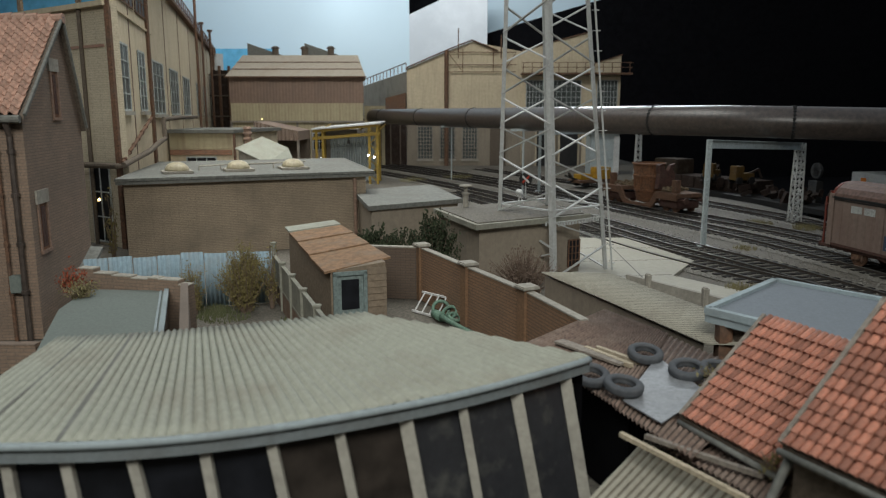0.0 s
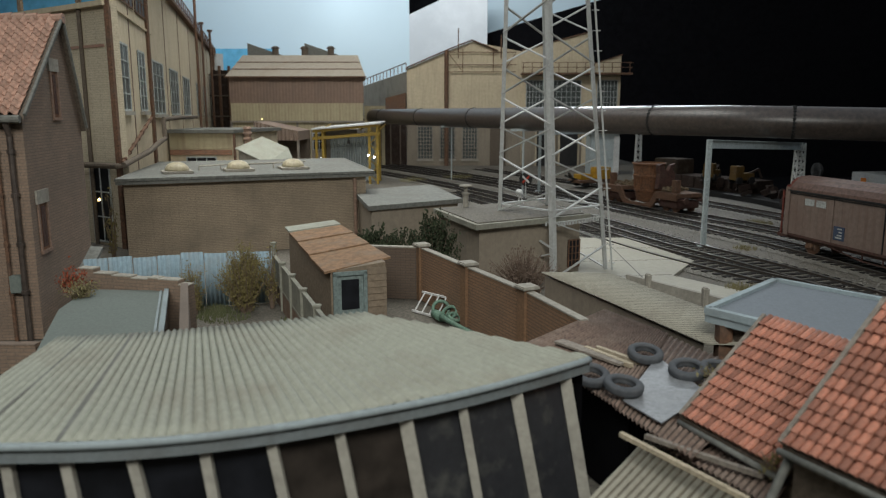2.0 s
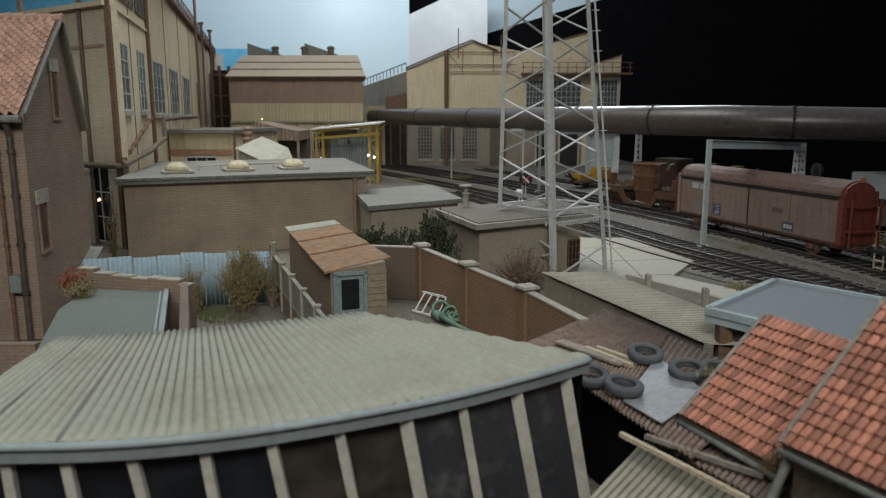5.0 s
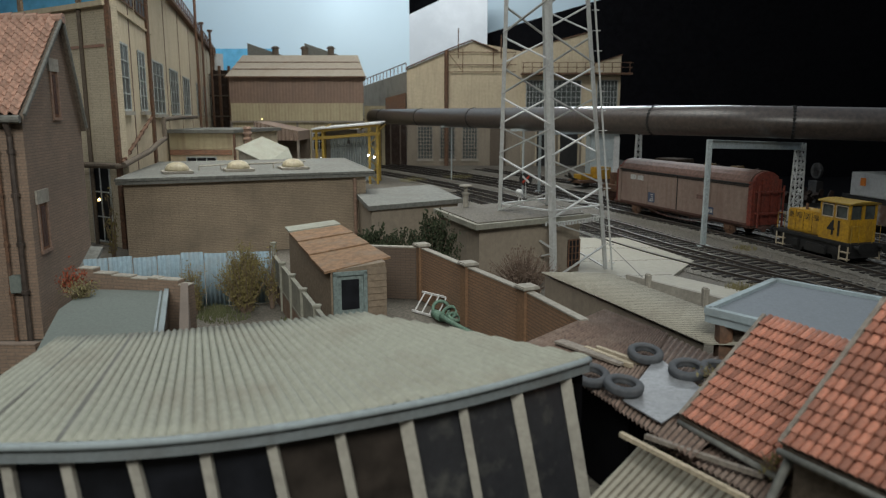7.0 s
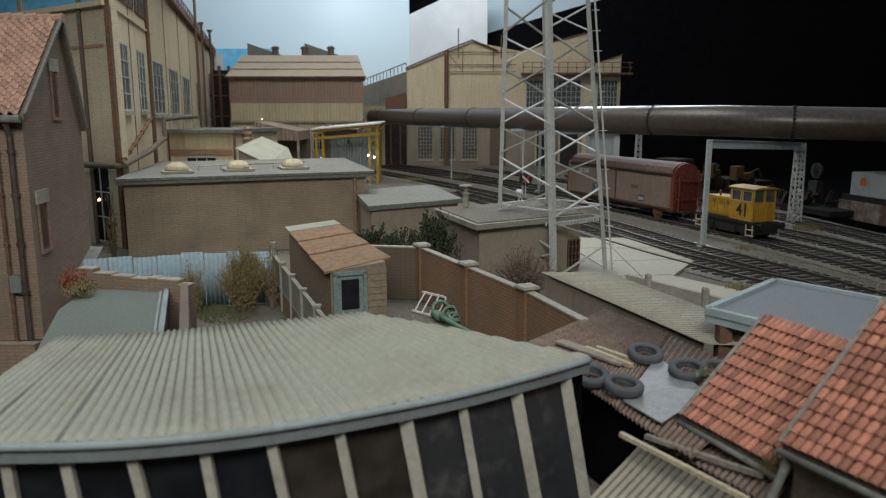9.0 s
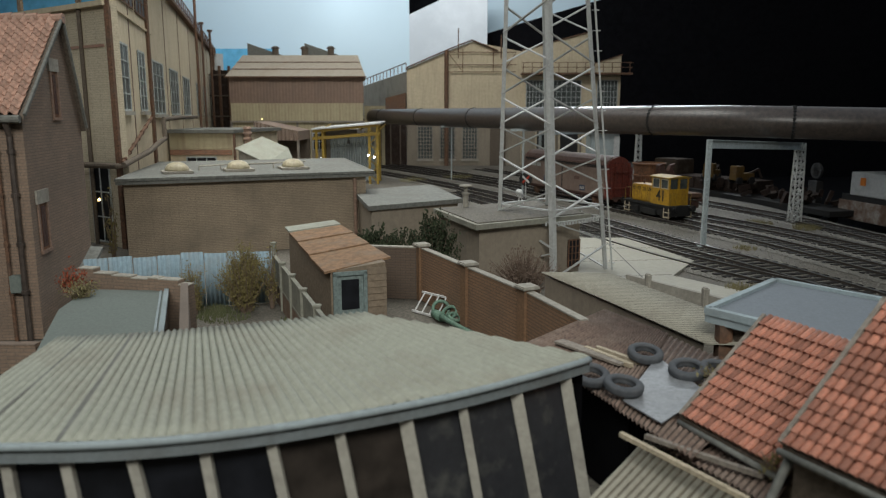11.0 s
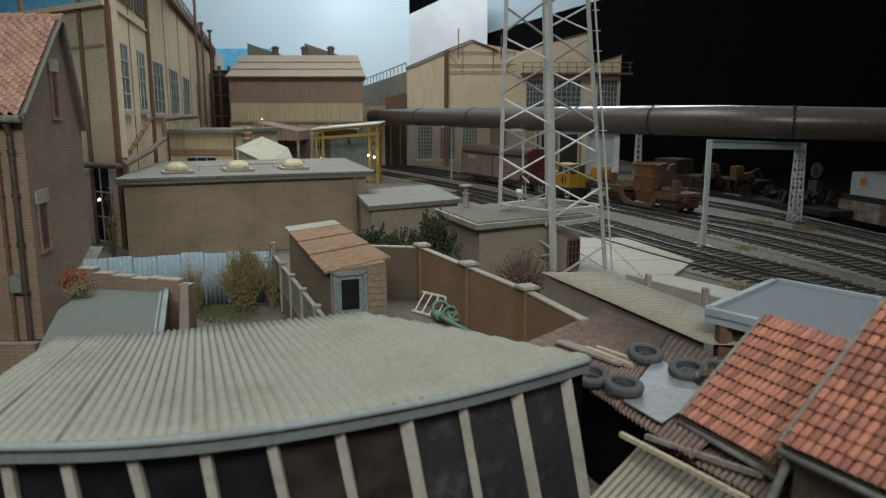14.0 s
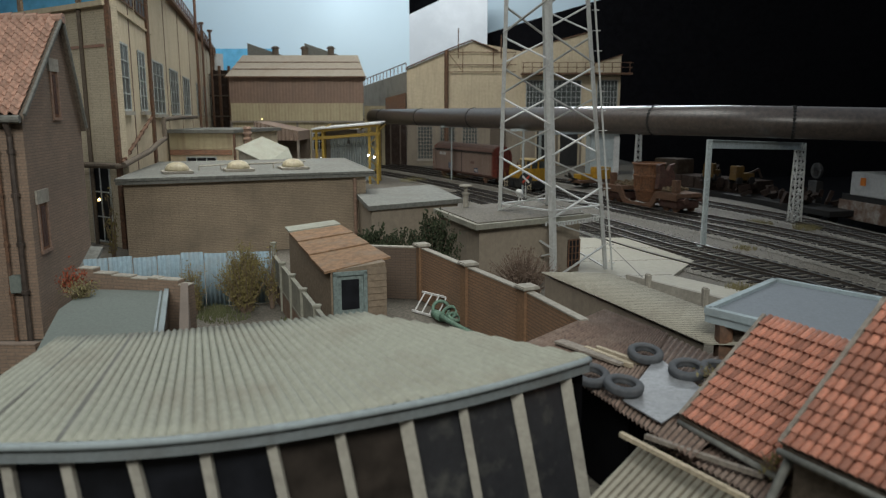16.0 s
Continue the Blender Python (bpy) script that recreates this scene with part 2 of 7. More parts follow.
    wagonside=surface("wagon_side", (0.225, 0.165, 0.135), (0.17, 0.125, 0.102), contrast=0.5, grain=5, patch=0.6, dirt=0.5, streak=0.6, grime=(0.155, 0.10, 0.08), rough=0.6, bump=0.14),
    wagonroof=surface("wagon_roof", (0.15, 0.088, 0.068), (0.11, 0.065, 0.05), grain=5, patch=0.8, dirt=0.4, grime=(0.13, 0.085, 0.07), rough=0.7, bump=0.14),
    wagonred=surface("wagon_end_red", (0.19, 0.042, 0.027), (0.12, 0.032, 0.023), grain=6, patch=1.0, dirt=0.5, grime=(0.10, 0.055, 0.04), rough=0.65, bump=0.14),
    underframe=surface("underframe", (0.105, 0.05, 0.038), (0.065, 0.035, 0.027), grain=9, patch=1.5, dirt=0.4),
    white=surface("white_paint", (0.72, 0.72, 0.70), (0.62, 0.62, 0.60), grain=8, patch=1.2, dirt=0.3),
    dome=surface("cream_dome", (0.44, 0.385, 0.26), (0.37, 0.32, 0.21), grain=5, patch=2, dirt=0.25, rough=0.4),
    greenpaint=surface("green_paint", (0.16, 0.27, 0.20), (0.11, 0.19, 0.14), grain=8, patch=1.5, dirt=0.3, rough=0.55),
    frame=surface("green_grey_frame", (0.215, 0.27, 0.26), (0.17, 0.215, 0.205), grain=8, patch=1.5, dirt=0.3),
    eave=surface("pale_frame", (0.29, 0.335, 0.345), (0.24, 0.28, 0.29), grain=9, patch=1.2, dirt=0.4, bump=0.1, contrast=0.4),
    # darker copy of the eave colour, for the shaded band below the cap
    eaveshade=surface("pale_frame_shaded", (0.185, 0.21, 0.215), (0.145, 0.165, 0.17), grain=9, patch=1.2, dirt=0.5, bump=0.1, contrast=0.4),
    mullion=surface("grey_mullion", (0.42, 0.40, 0.345), (0.345, 0.33, 0.285), grain=9, patch=1.2, dirt=0.4, bump=0.1, contrast=0.4),
    windowframe=surface("window_frame", (0.50, 0.53, 0.52), (0.40, 0.43, 0.42), grain=8, patch=1.5, dirt=0.3),
    pane=glass("dusty_glass", (0.040, 0.046, 0.044), 0.38),
    darkpane=glass("sooty_glass", (0.006, 0.0066, 0.0085), 0.45),
    brownpane=glass("brown_dusty_glass", (0.021, 0.017, 0.014), 0.5),
    dustpane=surface("stained_glass", (0.036, 0.037, 0.041), (0.026, 0.027, 0.031), grain=5, patch=2.2, dirt=0.55, grime=(0.13, 0.13, 0.115), rough=0.35, bump=0.05, contrast=0.5, dirt_lo=0.52, dirt_hi=0.74),
    leaf=surface("leaf_olive", (0.30, 0.245, 0.095), (0.14, 0.12, 0.045), grain=20, patch=4, dirt=0.4, grime=(0.22, 0.17, 0.09)),
    leafdark=surface("leaf_dark", (0.05, 0.068, 0.030), (0.022, 0.030, 0.015), grain=20, patch=4, dirt=0.3),
    leafred=surface("leaf_red", (0.34, 0.075, 0.035), (0.22, 0.06, 0.03), grain=20, patch=4, dirt=0.3),
    twig=surface("dry_twig", (0.23, 0.165, 0.125), (0.14, 0.10, 0.075), grain=20, patch=4, dirt=0.3),
    straw=surface("dry_grass", (0.30, 0.26, 0.13), (0.20, 0.18, 0.08), grain=20, patch=3, dirt=0.3),
    grass=surface("moss_grass", (0.13, 0.14, 0.06), (0.08, 0.09, 0.04), grain=20, patch=3, dirt=0.3),
    # near-black of the curtains; shed wall and workshop inside borrow it for shade
    curtain=surface("near_black", (0.006, 0.006, 0.007), (0.004, 0.004, 0.005), grain=1, patch=0.1, dirt=0.2, grime=(0.012, 0.011, 0.012), spec=0.05),
    skypanel=surface("sky_panel", (0.64, 0.79, 0.86), (0.64, 0.79, 0.86), grain=0.05, patch=0.02, dirt=0.0, contrast=0.0, grime=(0.75, 0.85, 0.88), bump=0.0, spec=0.1),
    whitepanel=surface("white_panel", (0.82, 0.86, 0.88), (0.78, 0.83, 0.86), grain=0.05, patch=0.03, dirt=0.1, bump=0.0, spec=0.1),
    bluepanel=surface("blue_panel", (0.18, 0.56, 0.83), (0.16, 0.52, 0.79), grain=0.5, patch=0.1, dirt=0.15, bump=0.0),
    bulb=glowing("warm_bulb", (1.0, 0.72, 0.28), 7.0),
    bluebulb=glowing("cold_bulb", (0.80, 0.88, 1.0), 12.0),
    signalred=surface("signal_red", (0.55, 0.06, 0.03), (0.45, 0.05, 0.03), grain=8),
    orange=surface("orange_paint", (0.75, 0.24, 0.04), (0.62, 0.19, 0.03), grain=8),
    sheetmetal=surface("grey_sheet_metal", (0.26, 0.27, 0.28), (0.215, 0.225, 0.235), grain=12, patch=1.5, dirt=0.35, rough=0.5, bump=0.14),
    marking=surface("faded_marking", (0.50, 0.52, 0.50), (0.36, 0.37, 0.35), grain=14, patch=3, dirt=0.5),
    markblue=surface("dark_blue_plate", (0.06, 0.085, 0.14), (0.045, 0.06, 0.10), grain=14, patch=3, dirt=0.3),
)


# ---- building blocks ----
def thing(name, x=0.0, y=0.0, z=0.0, rz=0.0, label="", category="", group="", kind=""):
    e = new(name)
    e.empty_display_size = 0.3
    e.matrix_basis = pose(x, y, z, 0, 0, rz)
    return tagged(e, label, category, group, kind)


def root_matrix(ob):
    m = ob.matrix_basis.copy()
    while ob.parent:
        ob = ob.parent
        m = ob.matrix_basis @ m
    return m


def part(name, bm, material, parent=None, label="", at=None, kind="", world_coords=False, smooth=False):
    """One mesh object from a bmesh, under a thing or a part. world_coords: the bmesh is given in the place's own metres."""
    if world_coords and parent is not None:
        bm.transform(root_matrix(parent).inverted())
    bmesh.ops.recalc_face_normals(bm, faces=bm.faces)
    me = bpy.data.meshes.new(name)
    bm.to_mesh(me)
    bm.free()
    for p in me.polygons:
        p.use_smooth = smooth
    me.materials.append(material)
    ob = new(name, me)
    if parent is not None:
        ob.parent = parent
    if at is not None:
        ob.matrix_basis = at
    return tagged(ob, label, kind=kind)


def box(bm, x0, x1, y0, y1, z0, z1, m=None, bevel=0.0):
    b = bmesh.new() if bevel else bm
    vs = [b.verts.new((x, y, z)) for z in (z0, z1) for x, y in ((x0, y0), (x1, y0), (x1, y1), (x0, y1))]
    for f in ((3, 2, 1, 0), (4, 5, 6, 7), (0, 1, 5, 4), (1, 2, 6, 5), (2, 3, 7, 6), (3, 0, 4, 7)):
        b.faces.new([vs[i] for i in f])
    if bevel:
        bmesh.ops.bevel(b, geom=b.edges[:], offset=bevel, segments=2, affect="EDGES")
        vs = join(bm, b)
    if m is not None:
        for v in vs:
            v.co = m @ v.co
    return vs


def join(bm, b):
    """Adds the bmesh b to bm; returns the new vertices."""
    new_verts = {v: bm.verts.new(v.co) for v in b.verts}
    for f in b.faces:
        bm.faces.new([new_verts[v] for v in f.verts])
    b.free()
    return list(new_verts.values())


def prism(bm, pts, z0, z1):
    """An upright prism; z1 may be a list with a height for each corner."""
    tops = z1 if isinstance(z1, (list, tuple)) else [z1] * len(pts)
    lo = [bm.verts.new((x, y, z0)) for x, y in pts]
    hi = [bm.verts.new((x, y, t)) for (x, y), t in zip(pts, tops)]
    bm.faces.new(lo[::-1]), bm.faces.new(hi)
    for i in range(len(pts)):
        j = (i + 1) % len(pts)
        bm.faces.new((lo[i], lo[j], hi[j], hi[i]))


def slab(bm, corners, thick):
    """A sheet with those corners on top, and that thickness downwards."""
    hi = [bm.verts.new(c) for c in corners]
    lo = [bm.verts.new((c[0], c[1], c[2] - thick)) for c in corners]
    bm.faces.new(hi), bm.faces.new(lo[::-1])
    for i in range(len(corners)):
        j = (i + 1) % len(corners)
        bm.faces.new((lo[i], lo[j], hi[j], hi[i]))


def beam(bm, a, b, w, h=None, up=(0, 0, 1)):
    """A bar from a to b with a w x h section."""
    a, b = Vector(a), Vector(b)
    h = w if h is None else h
    d = (b - a).normalized()
    side = d.cross(Vector(up))
    if side.length < 1e-4:
        side = d.cross(Vector((1, 0, 0)))
    side.normalize()
    top = side.cross(d)
    q = [side * (i * w / 2) + top * (j * h / 2) for i, j in ((-1, -1), (1, -1), (1, 1), (-1, 1))]
    va, vb = [bm.verts.new(a + o) for o in q], [bm.verts.new(b + o) for o in q]
    bm.faces.new(va[::-1]), bm.faces.new(vb)
    for i in range(4):
        j = (i + 1) % 4
        bm.faces.new((va[i], va[j], vb[j], vb[i]))


def tube(bm, pts, r, n=10, caps=True):
    """A round bar through the points; r may be a list."""
    pts = [Vector(p) for p in pts]
    rs = r if isinstance(r, (list, tuple)) else [r] * len(pts)
    rings, ref = [], None
    for i, p in enumerate(pts):
        d = (pts[min(i + 1, len(pts) - 1)] - pts[max(i - 1, 0)]).normalized()
        if ref is None:
            ref = d.orthogonal().normalized()
        ref = (ref - d * ref.dot(d)).normalized()
        s = d.cross(ref)
        rings.append([bm.verts.new(p + (ref * math.cos(a) + s * math.sin(a)) * rs[i]) for a in (2 * math.pi * k / n for k in range(n))])
    for a, b in zip(rings, rings[1:]):
        for k in range(n):
            bm.faces.new((a[k], a[(k + 1) % n], b[(k + 1) % n], b[k]))
    if caps:
        bm.faces.new(rings[0][::-1]), bm.faces.new(rings[-1])


def lathe(bm, profile, n=20, m=None):
    """Turns (radius, z) points round the z axis."""
    rings = []
    for r, z in profile:
        rings.append([bm.verts.new((r * math.cos(2 * math.pi * k / n), r * math.sin(2 * math.pi * k / n), z)) for k in range(n)])
    for a, b in zip(rings, rings[1:]):
        for k in range(n):
            bm.faces.new((a[k], a[(k + 1) % n], b[(k + 1) % n], b[k]))
    if profile[0][0] > 1e-4:
        bm.faces.new(rings[0][::-1])
    if profile[-1][0] > 1e-4:
        bm.faces.new(rings[-1])
    if m is not None:
        for ring in rings:
            for v in ring:
                v.co = m @ v.co


def lerp(a, b, t):
    return tuple(p + (q - p) * t for p, q in zip(a, b))


def corrugated(bm, a, b, c, d, pitch, amp, thick=0.03, per=6, rows=1):
    """A corrugated sheet: a to b is the low edge across the ribs, d to c the high edge; ribs run from ab to dc."""
    a, b, c, d = Vector(a), Vector(b), Vector(c), Vector(d)
    n = max(2, int((b - a).length / pitch)) * per
    up = (b - a).cross(d - a).normalized()
    if up.z < -1e-6:
        up = -up
    grid = []
    for j in range(rows + 1):
        s = j / rows
        line = []
        for i in range(n + 1):
            t = i / n
            p = a.lerp(b, t).lerp(d.lerp(c, t), s)
            p = p + up * (amp * math.cos(2 * math.pi * i / per))
            line.append((bm.verts.new(p), bm.verts.new(p - up * thick)))
        grid.append(line)
    for j in range(rows):
        for i in range(n):
            p, q, r, s = grid[j][i], grid[j][i + 1], grid[j + 1][i + 1], grid[j + 1][i]
            bm.faces.new((p[0], q[0], r[0], s[0])), bm.faces.new((s[1], r[1], q[1], p[1]))
    for line in (grid[0], grid[-1]):
        for i in range(n):
            bm.faces.new((line[i][0], line[i][1], line[i + 1][1], line[i + 1][0]))
    for i in (0, n):
        for j in range(rows):
            bm.faces.new((grid[j][i][0], grid[j + 1][i][0], grid[j + 1][i][1], grid[j][i][1]))


def groove_dirt(parent, a, b, c, d, pitch, amp, mat):
    """Narrow dark strips in the troughs of a corrugated sheet with those corners: soil, and rib shade put into the
    colour.
    """
    a, b, c, d = Vector(a), Vector(b), Vector(c), Vector(d)
    n = max(2, int((b - a).length / pitch))
    up = (b - a).cross(d - a).normalized()
    if up.z < 0:
        up = -up
    bm = bmesh.new()
    for k in range(n):
        t = (k + 0.5) / n
        p, q = a.lerp(b, t) - up * (amp * 0.5), d.lerp(c, t) - up * (amp * 0.5)
        u, v = (b - a) * (0.17 / n), (c - d) * (0.17 / n)
        bm.faces.new([bm.verts.new(w) for w in (p - u, p + u, q + v, q - v)])
    tagged(part("groove_dirt", bm, M[mat], parent, "dark soil and painted rib shade in the grooves", world_coords=True), kind="stuff")


def along(p, q, t, z=0.0):
    return (p[0] + (q[0] - p[0]) * t, p[1] + (q[1] - p[1]) * t, z)


def frame_of(p, q, z=0.0):
    """A pose at p whose x axis runs to q."""
    return pose(p[0], p[1], z, 0, 0, math.degrees(math.atan2(q[1] - p[1], q[0] - p[0])))


def wall_run(bm, p, q, thick, z0, z1, side=1):
    """A straight wall from p to q, its thickness on its left (side 1) or right (-1)."""
    d = Vector((q[0] - p[0], q[1] - p[1])).normalized()
    n = Vector((-d.y, d.x)) * thick * side
    prism(bm, [p, q, (q[0] + n.x, q[1] + n.y), (p[0] + n.x, p[1] + n.y)], z0, z1)


# ---- ground and backdrop ----
# the board's far edge: y and x
RIM = [(-25, 31.0), (25, 28.0), (41, 26.0), (48.7, 25.3), (58, 24.5), (62.5, 22.9), (69.7, 20.6), (84, 22.5), (100, 27), (155, 27)]


def rim_at(y):
    for (y0, x0), (y1, x1) in zip(RIM, RIM[1:]):
        if y <= y1:
            return x0 + (x1 - x0) * (y - y0) / (y1 - y0)
    return RIM[-1][1]


def ground():
    """The layout's surface; its board ends beyond the last track, above the dark hall floor."""
    bm = bmesh.new()
    n = 70
    rows = []
    for j in range(n + 1):
        y = -25 + 180 * j / n
        x1 = rim_at(y)
        rows.append([bm.verts.new((-90 + (x1 + 90) * i / n, y, -0.02 + (0.03 * noise.noise((i * 0.7, j * 0.7, 0)) if i < n else 0))) for i in range(n + 1)])
        rows[-1].append(bm.verts.new((x1, y, -0.5)))
    for a, b in zip(rows, rows[1:]):
        for i in range(n + 1):
            bm.faces.new((a[i], a[i + 1], b[i + 1], b[i]))
    tagged(part("ground", bm, M["ground"], kind="structure", smooth=True), "grey-brown dirt and cinder ground of the works yard", "ground")
    bm = bmesh.new()
    box(bm, -97, 141, -31, 153, -6.4, -5.9)
    tagged(part("floor", bm, M["curtain"], kind="structure"), "dark hall floor under the layout", "floor")


# heights of the sloping upper edges
TOPS = {"backdrop_white": (25.9, 32.3), "backdrop_black_1": (22.3, 60.0)}


def backdrop():
    for name, p, q, mat, label in (
            ("backdrop_sky_1", (-95, 128), (-62, 146), "skypanel", "pale blue painted sky panel behind the factory"),
            ("backdrop_sky_2", (-62, 146), (-6.6, 150), "skypanel", "pale blue painted sky panel behind the factory"),
            ("backdrop_white", (-6.6, 150), (8.5, 147), "whitepanel", "plain white panel behind the works"),
            ("backdrop_pale", (7.5, 157), (140, 156), "skypanel", "pale blue wall above the black curtain"),
            ("backdrop_black_5", (-12, 157), (7.5, 157), "curtain", "black curtain behind the white panel"),
            ("backdrop_black_1", (7.9, 152), (140, 150), "curtain", "black curtain behind the layout"),
            ("backdrop_black_2", (140, 150), (140, -30), "curtain", "black curtain beside the layout"),
            ("backdrop_black_3", (140, -30), (-90, -30), "curtain", "black curtain behind the viewer"),
            ("backdrop_black_4", (-90, -30), (-95, 128), "curtain", "black curtain beside the layout")):
        bm = bmesh.new()
        d = Vector((q[0] - p[0], q[1] - p[1])).normalized() * 0.3
        pts = [p, q, (q[0] - d.y, q[1] + d.x), (p[0] - d.y, p[1] + d.x)]
        lo, hi = TOPS.get(name, (60, 60))
        prism(bm, pts, -6, [lo, hi, hi, lo])
        tagged(part(name, bm, M[mat], kind="structure"), label, "backdrop")
    # unseen sheet added to block overhead light from the stock below
    bm = bmesh.new()
    box(bm, 27.0, 70, 46.5, 92, 6.9, 7.0)
    tagged(part("backdrop_cover", bm, M["curtain"], kind="structure"), "unseen black sheet added to keep light off the stock beyond the board", "backdrop")
    for x0, x1, y, z0, z1, label in ((-46, -31.5, 140, 14, 18.6, "bright blue board behind the hall roof"), (-88, -55, 124, 10, 40, "bright blue board behind the factory roof")):
        bm = bmesh.new()
        box(bm, x0, x1, y, y + 0.4, z0, z1)
        tagged(part("backdrop_blue", bm, M["bluepanel"], kind="structure"), label, "backdrop")


# ---- tracks ----
def smooth_path(pts, step=0.6):
    """Points every step metres along a smooth curve through pts."""
    P = [Vector((*p, 0)) for p in pts]
    P = [P[0] * 2 - P[1]] + P + [P[-1] * 2 - P[-2]]
    dense = []
    for i in range(1, len(P) - 2):
        for k in range(40):
            t = k / 40
            a, b, c, d = P[i - 1:i + 3]
            dense.append(0.5 * (2 * b + (c - a) * t + (2 * a - 5 * b + 4 * c - d) * t * t + (3 * b - a - 3 * c + d) * t ** 3))
    dense.append(P[-2])
    out, left = [dense[0]], step
    for a, b in zip(dense, dense[1:]):
        seg = (b - a).length
        pos = 0.0
        while seg - pos >= left:
            pos += left
            out.append(a.lerp(b, pos / seg))
            left = step
        left -= seg - pos
    return out


GAUGE = 1.435
TRAIN = [(22.2, 16.0), (20.95, 25.0), (19.45, 33.0), (17.4, 41.0), (14.6, 49.0), (11.2, 58.0), (7.2, 68.0), (2.2, 78.5), (-4.5, 91.0), (-12, 104)]
TRACKS = (
    ("main", TRAIN),
    ("ladle", [(24.9, 19.4), (23.0, 30.9), (20.45, 41.9), (17.0, 50.7), (13.2, 60.0), (8.5, 71.2), (3.6, 81.7), (-3, 94.0), (-11, 107)]),
    ("front", [(18.2, 18.0), (16.6, 26.2), (14.8, 33.0), (12.6, 39.0), (10.4, 46.5), (7.2, 56.0), (3.0, 66.5), (-2.5, 78), (-9.5, 91)]),
    ("siding", [(17.6, 21.0), (15.6, 27.0), (13.2, 31.5), (10.9, 36.5), (8.6, 43.5), (5.2, 54.0), (0.5, 66)]),
    ("far", [(26.4, 26.0), (24.9, 36.0), (24.2, 42.0), (23.2, 48.3), (21.8, 53.2), (20.2, 58.0), (16.5, 67.2), (11.3, 78.6), (4.5, 93)]),
)


def offset_path(path, off):
    out = []
    for i, p in enumerate(path):
        d = (path[min(i + 1, len(path) - 1)] - path[max(i - 1, 0)]).normalized()
        out.append(p + Vector((-d.y, d.x, 0)) * off)
    return out


def track(key, pts):
    path = smooth_path(pts)
    t = thing("railway_track", pts[0][0], pts[0][1], 0, 0, "weathered steel rails on dark timber sleepers in grey ballast", "railway track", "tracks", "structure")
    bed = bmesh.new()
    sections = []
    for i, p in enumerate(path):
        d = (path[min(i + 1, len(path) - 1)] - path[max(i - 1, 0)]).normalized()
        nrm = Vector((-d.y, d.x, 0))
        w = 1.75 + 0.18 * noise.noise((i * 0.35, len(key), 0))
        sections.append([bed.verts.new(p + nrm * o + Vector((0, 0, z))) for o, z in ((-w, 0.012), (-1.3, 0.055), (1.3, 0.055), (w, 0.012))])
    for a, b in zip(sections, sections[1:]):
        for k in range(3):
            bed.faces.new((a[k], b[k], b[k + 1], a[k + 1]))
    part("ballast_bed", bed, M["ballast"], t, "grey ballast", world_coords=True)
    for s in (-1, 1):
        line = offset_path(path, s * GAUGE / 2)
        web, head = bmesh.new(), bmesh.new()
        for a, b in zip(line, line[1:]):
            beam(web, a + Vector((0, 0, 0.115)), b + Vector((0, 0, 0.115)), 0.085, 0.11)
            beam(head, a + Vector((0, 0, 0.18)), b + Vector((0, 0, 0.18)), 0.07, 0.02)
        r = part("rail", web, M["rail"], t, world_coords=True)
        part("rail_head", head, M["railhead"], r, "shiny worn rail head", world_coords=True)
    me = None
    for i, p in enumerate(path[:-1]):
        d = path[i + 1] - p
        if me is None:
            bm = bmesh.new()
            box(bm, -0.14, 0.14, -1.28, 1.28, -0.02, 0.098)
            ob = part("sleeper", bm, M["sleeper"], t)
            me = ob.data
        else:
            ob = new("sleeper", me)
            ob.parent = t
        ob.matrix_basis = t.matrix_basis.inverted() @ pose(p.x, p.y, 0, 0, 0, math.degrees(math.atan2(d.y, d.x)) + random.uniform(-2, 2))
    return t


# ---- works buildings ----
def window(parent, p, q, z0, z1, cols, rows, glassmat="pane", framemat="windowframe", proud=0.04, bar=0.06, sill=True):
    """A barred window on the wall line p-q (the wall's outside is on the right of p to q)."""
    w = math.hypot(q[0] - p[0], q[1] - p[1])
    fr = frame_of(p, q)
    base = root_matrix(parent).inverted() @ fr
    bm = bmesh.new()
    box(bm, 0, w, -proud * 0.3, 0.10, z0, z1)
    win = part("window", bm, M[glassmat], parent, "dusty glass")
    win.matrix_basis = base
    bm = bmesh.new()
    for i in range(cols + 1):
        x = w * i / cols
        beam(bm, (x, -proud, z0), (x, -proud, z1), bar * (1.6 if i in (0, cols) else 1), 0.05, (0, 1, 0))
    for j in range(rows + 1):
        z = z0 + (z1 - z0) * j / rows
        beam(bm, (0, -proud, z), (w, -proud, z), bar * (1.6 if j in (0, rows) else 1), 0.05, (0, 1, 0))
    part("window_frame", bm, M[framemat], win)
    if sill:
        bm = bmesh.new()
        box(bm, -0.15, w + 0.15, -0.22, 0.05, z0 - 0.28, z0 - 0.06)
        part("window_sill", bm, M["concrete"], win)
    return win


def factory():
    A, B, C, D = (-16.6, 38.2), (-38.9, 129.3), (-70, 124), (-34.7, 50.4)
    f = thing("factory", *A, 0, 0, "tall tan brick and panel factory with barred windows and rusty pipes", "factory building")
    bm = bmesh.new()
    prism(bm, [A, B, (-55.5, 129)], 12.0, 16.2)
    prism(bm, [A, B, C, (-34, 52)], 0, 12.0)
    part("wall", bm, M["plaster"], f, "stained tan wall panels", world_coords=True)
    # brick end
    bm = bmesh.new()
    wall_run(bm, D, (-16.62, 38.1), 0.5, 0, 12.3, 1)
    part("end_wall", bm, M["yellowbrick"], f, "yellow-brown brick end wall with a red band", world_coords=True)
    def on(s, off=0.0, z=0.0):
        d = Vector((B[0] - A[0], B[1] - A[1])).normalized()
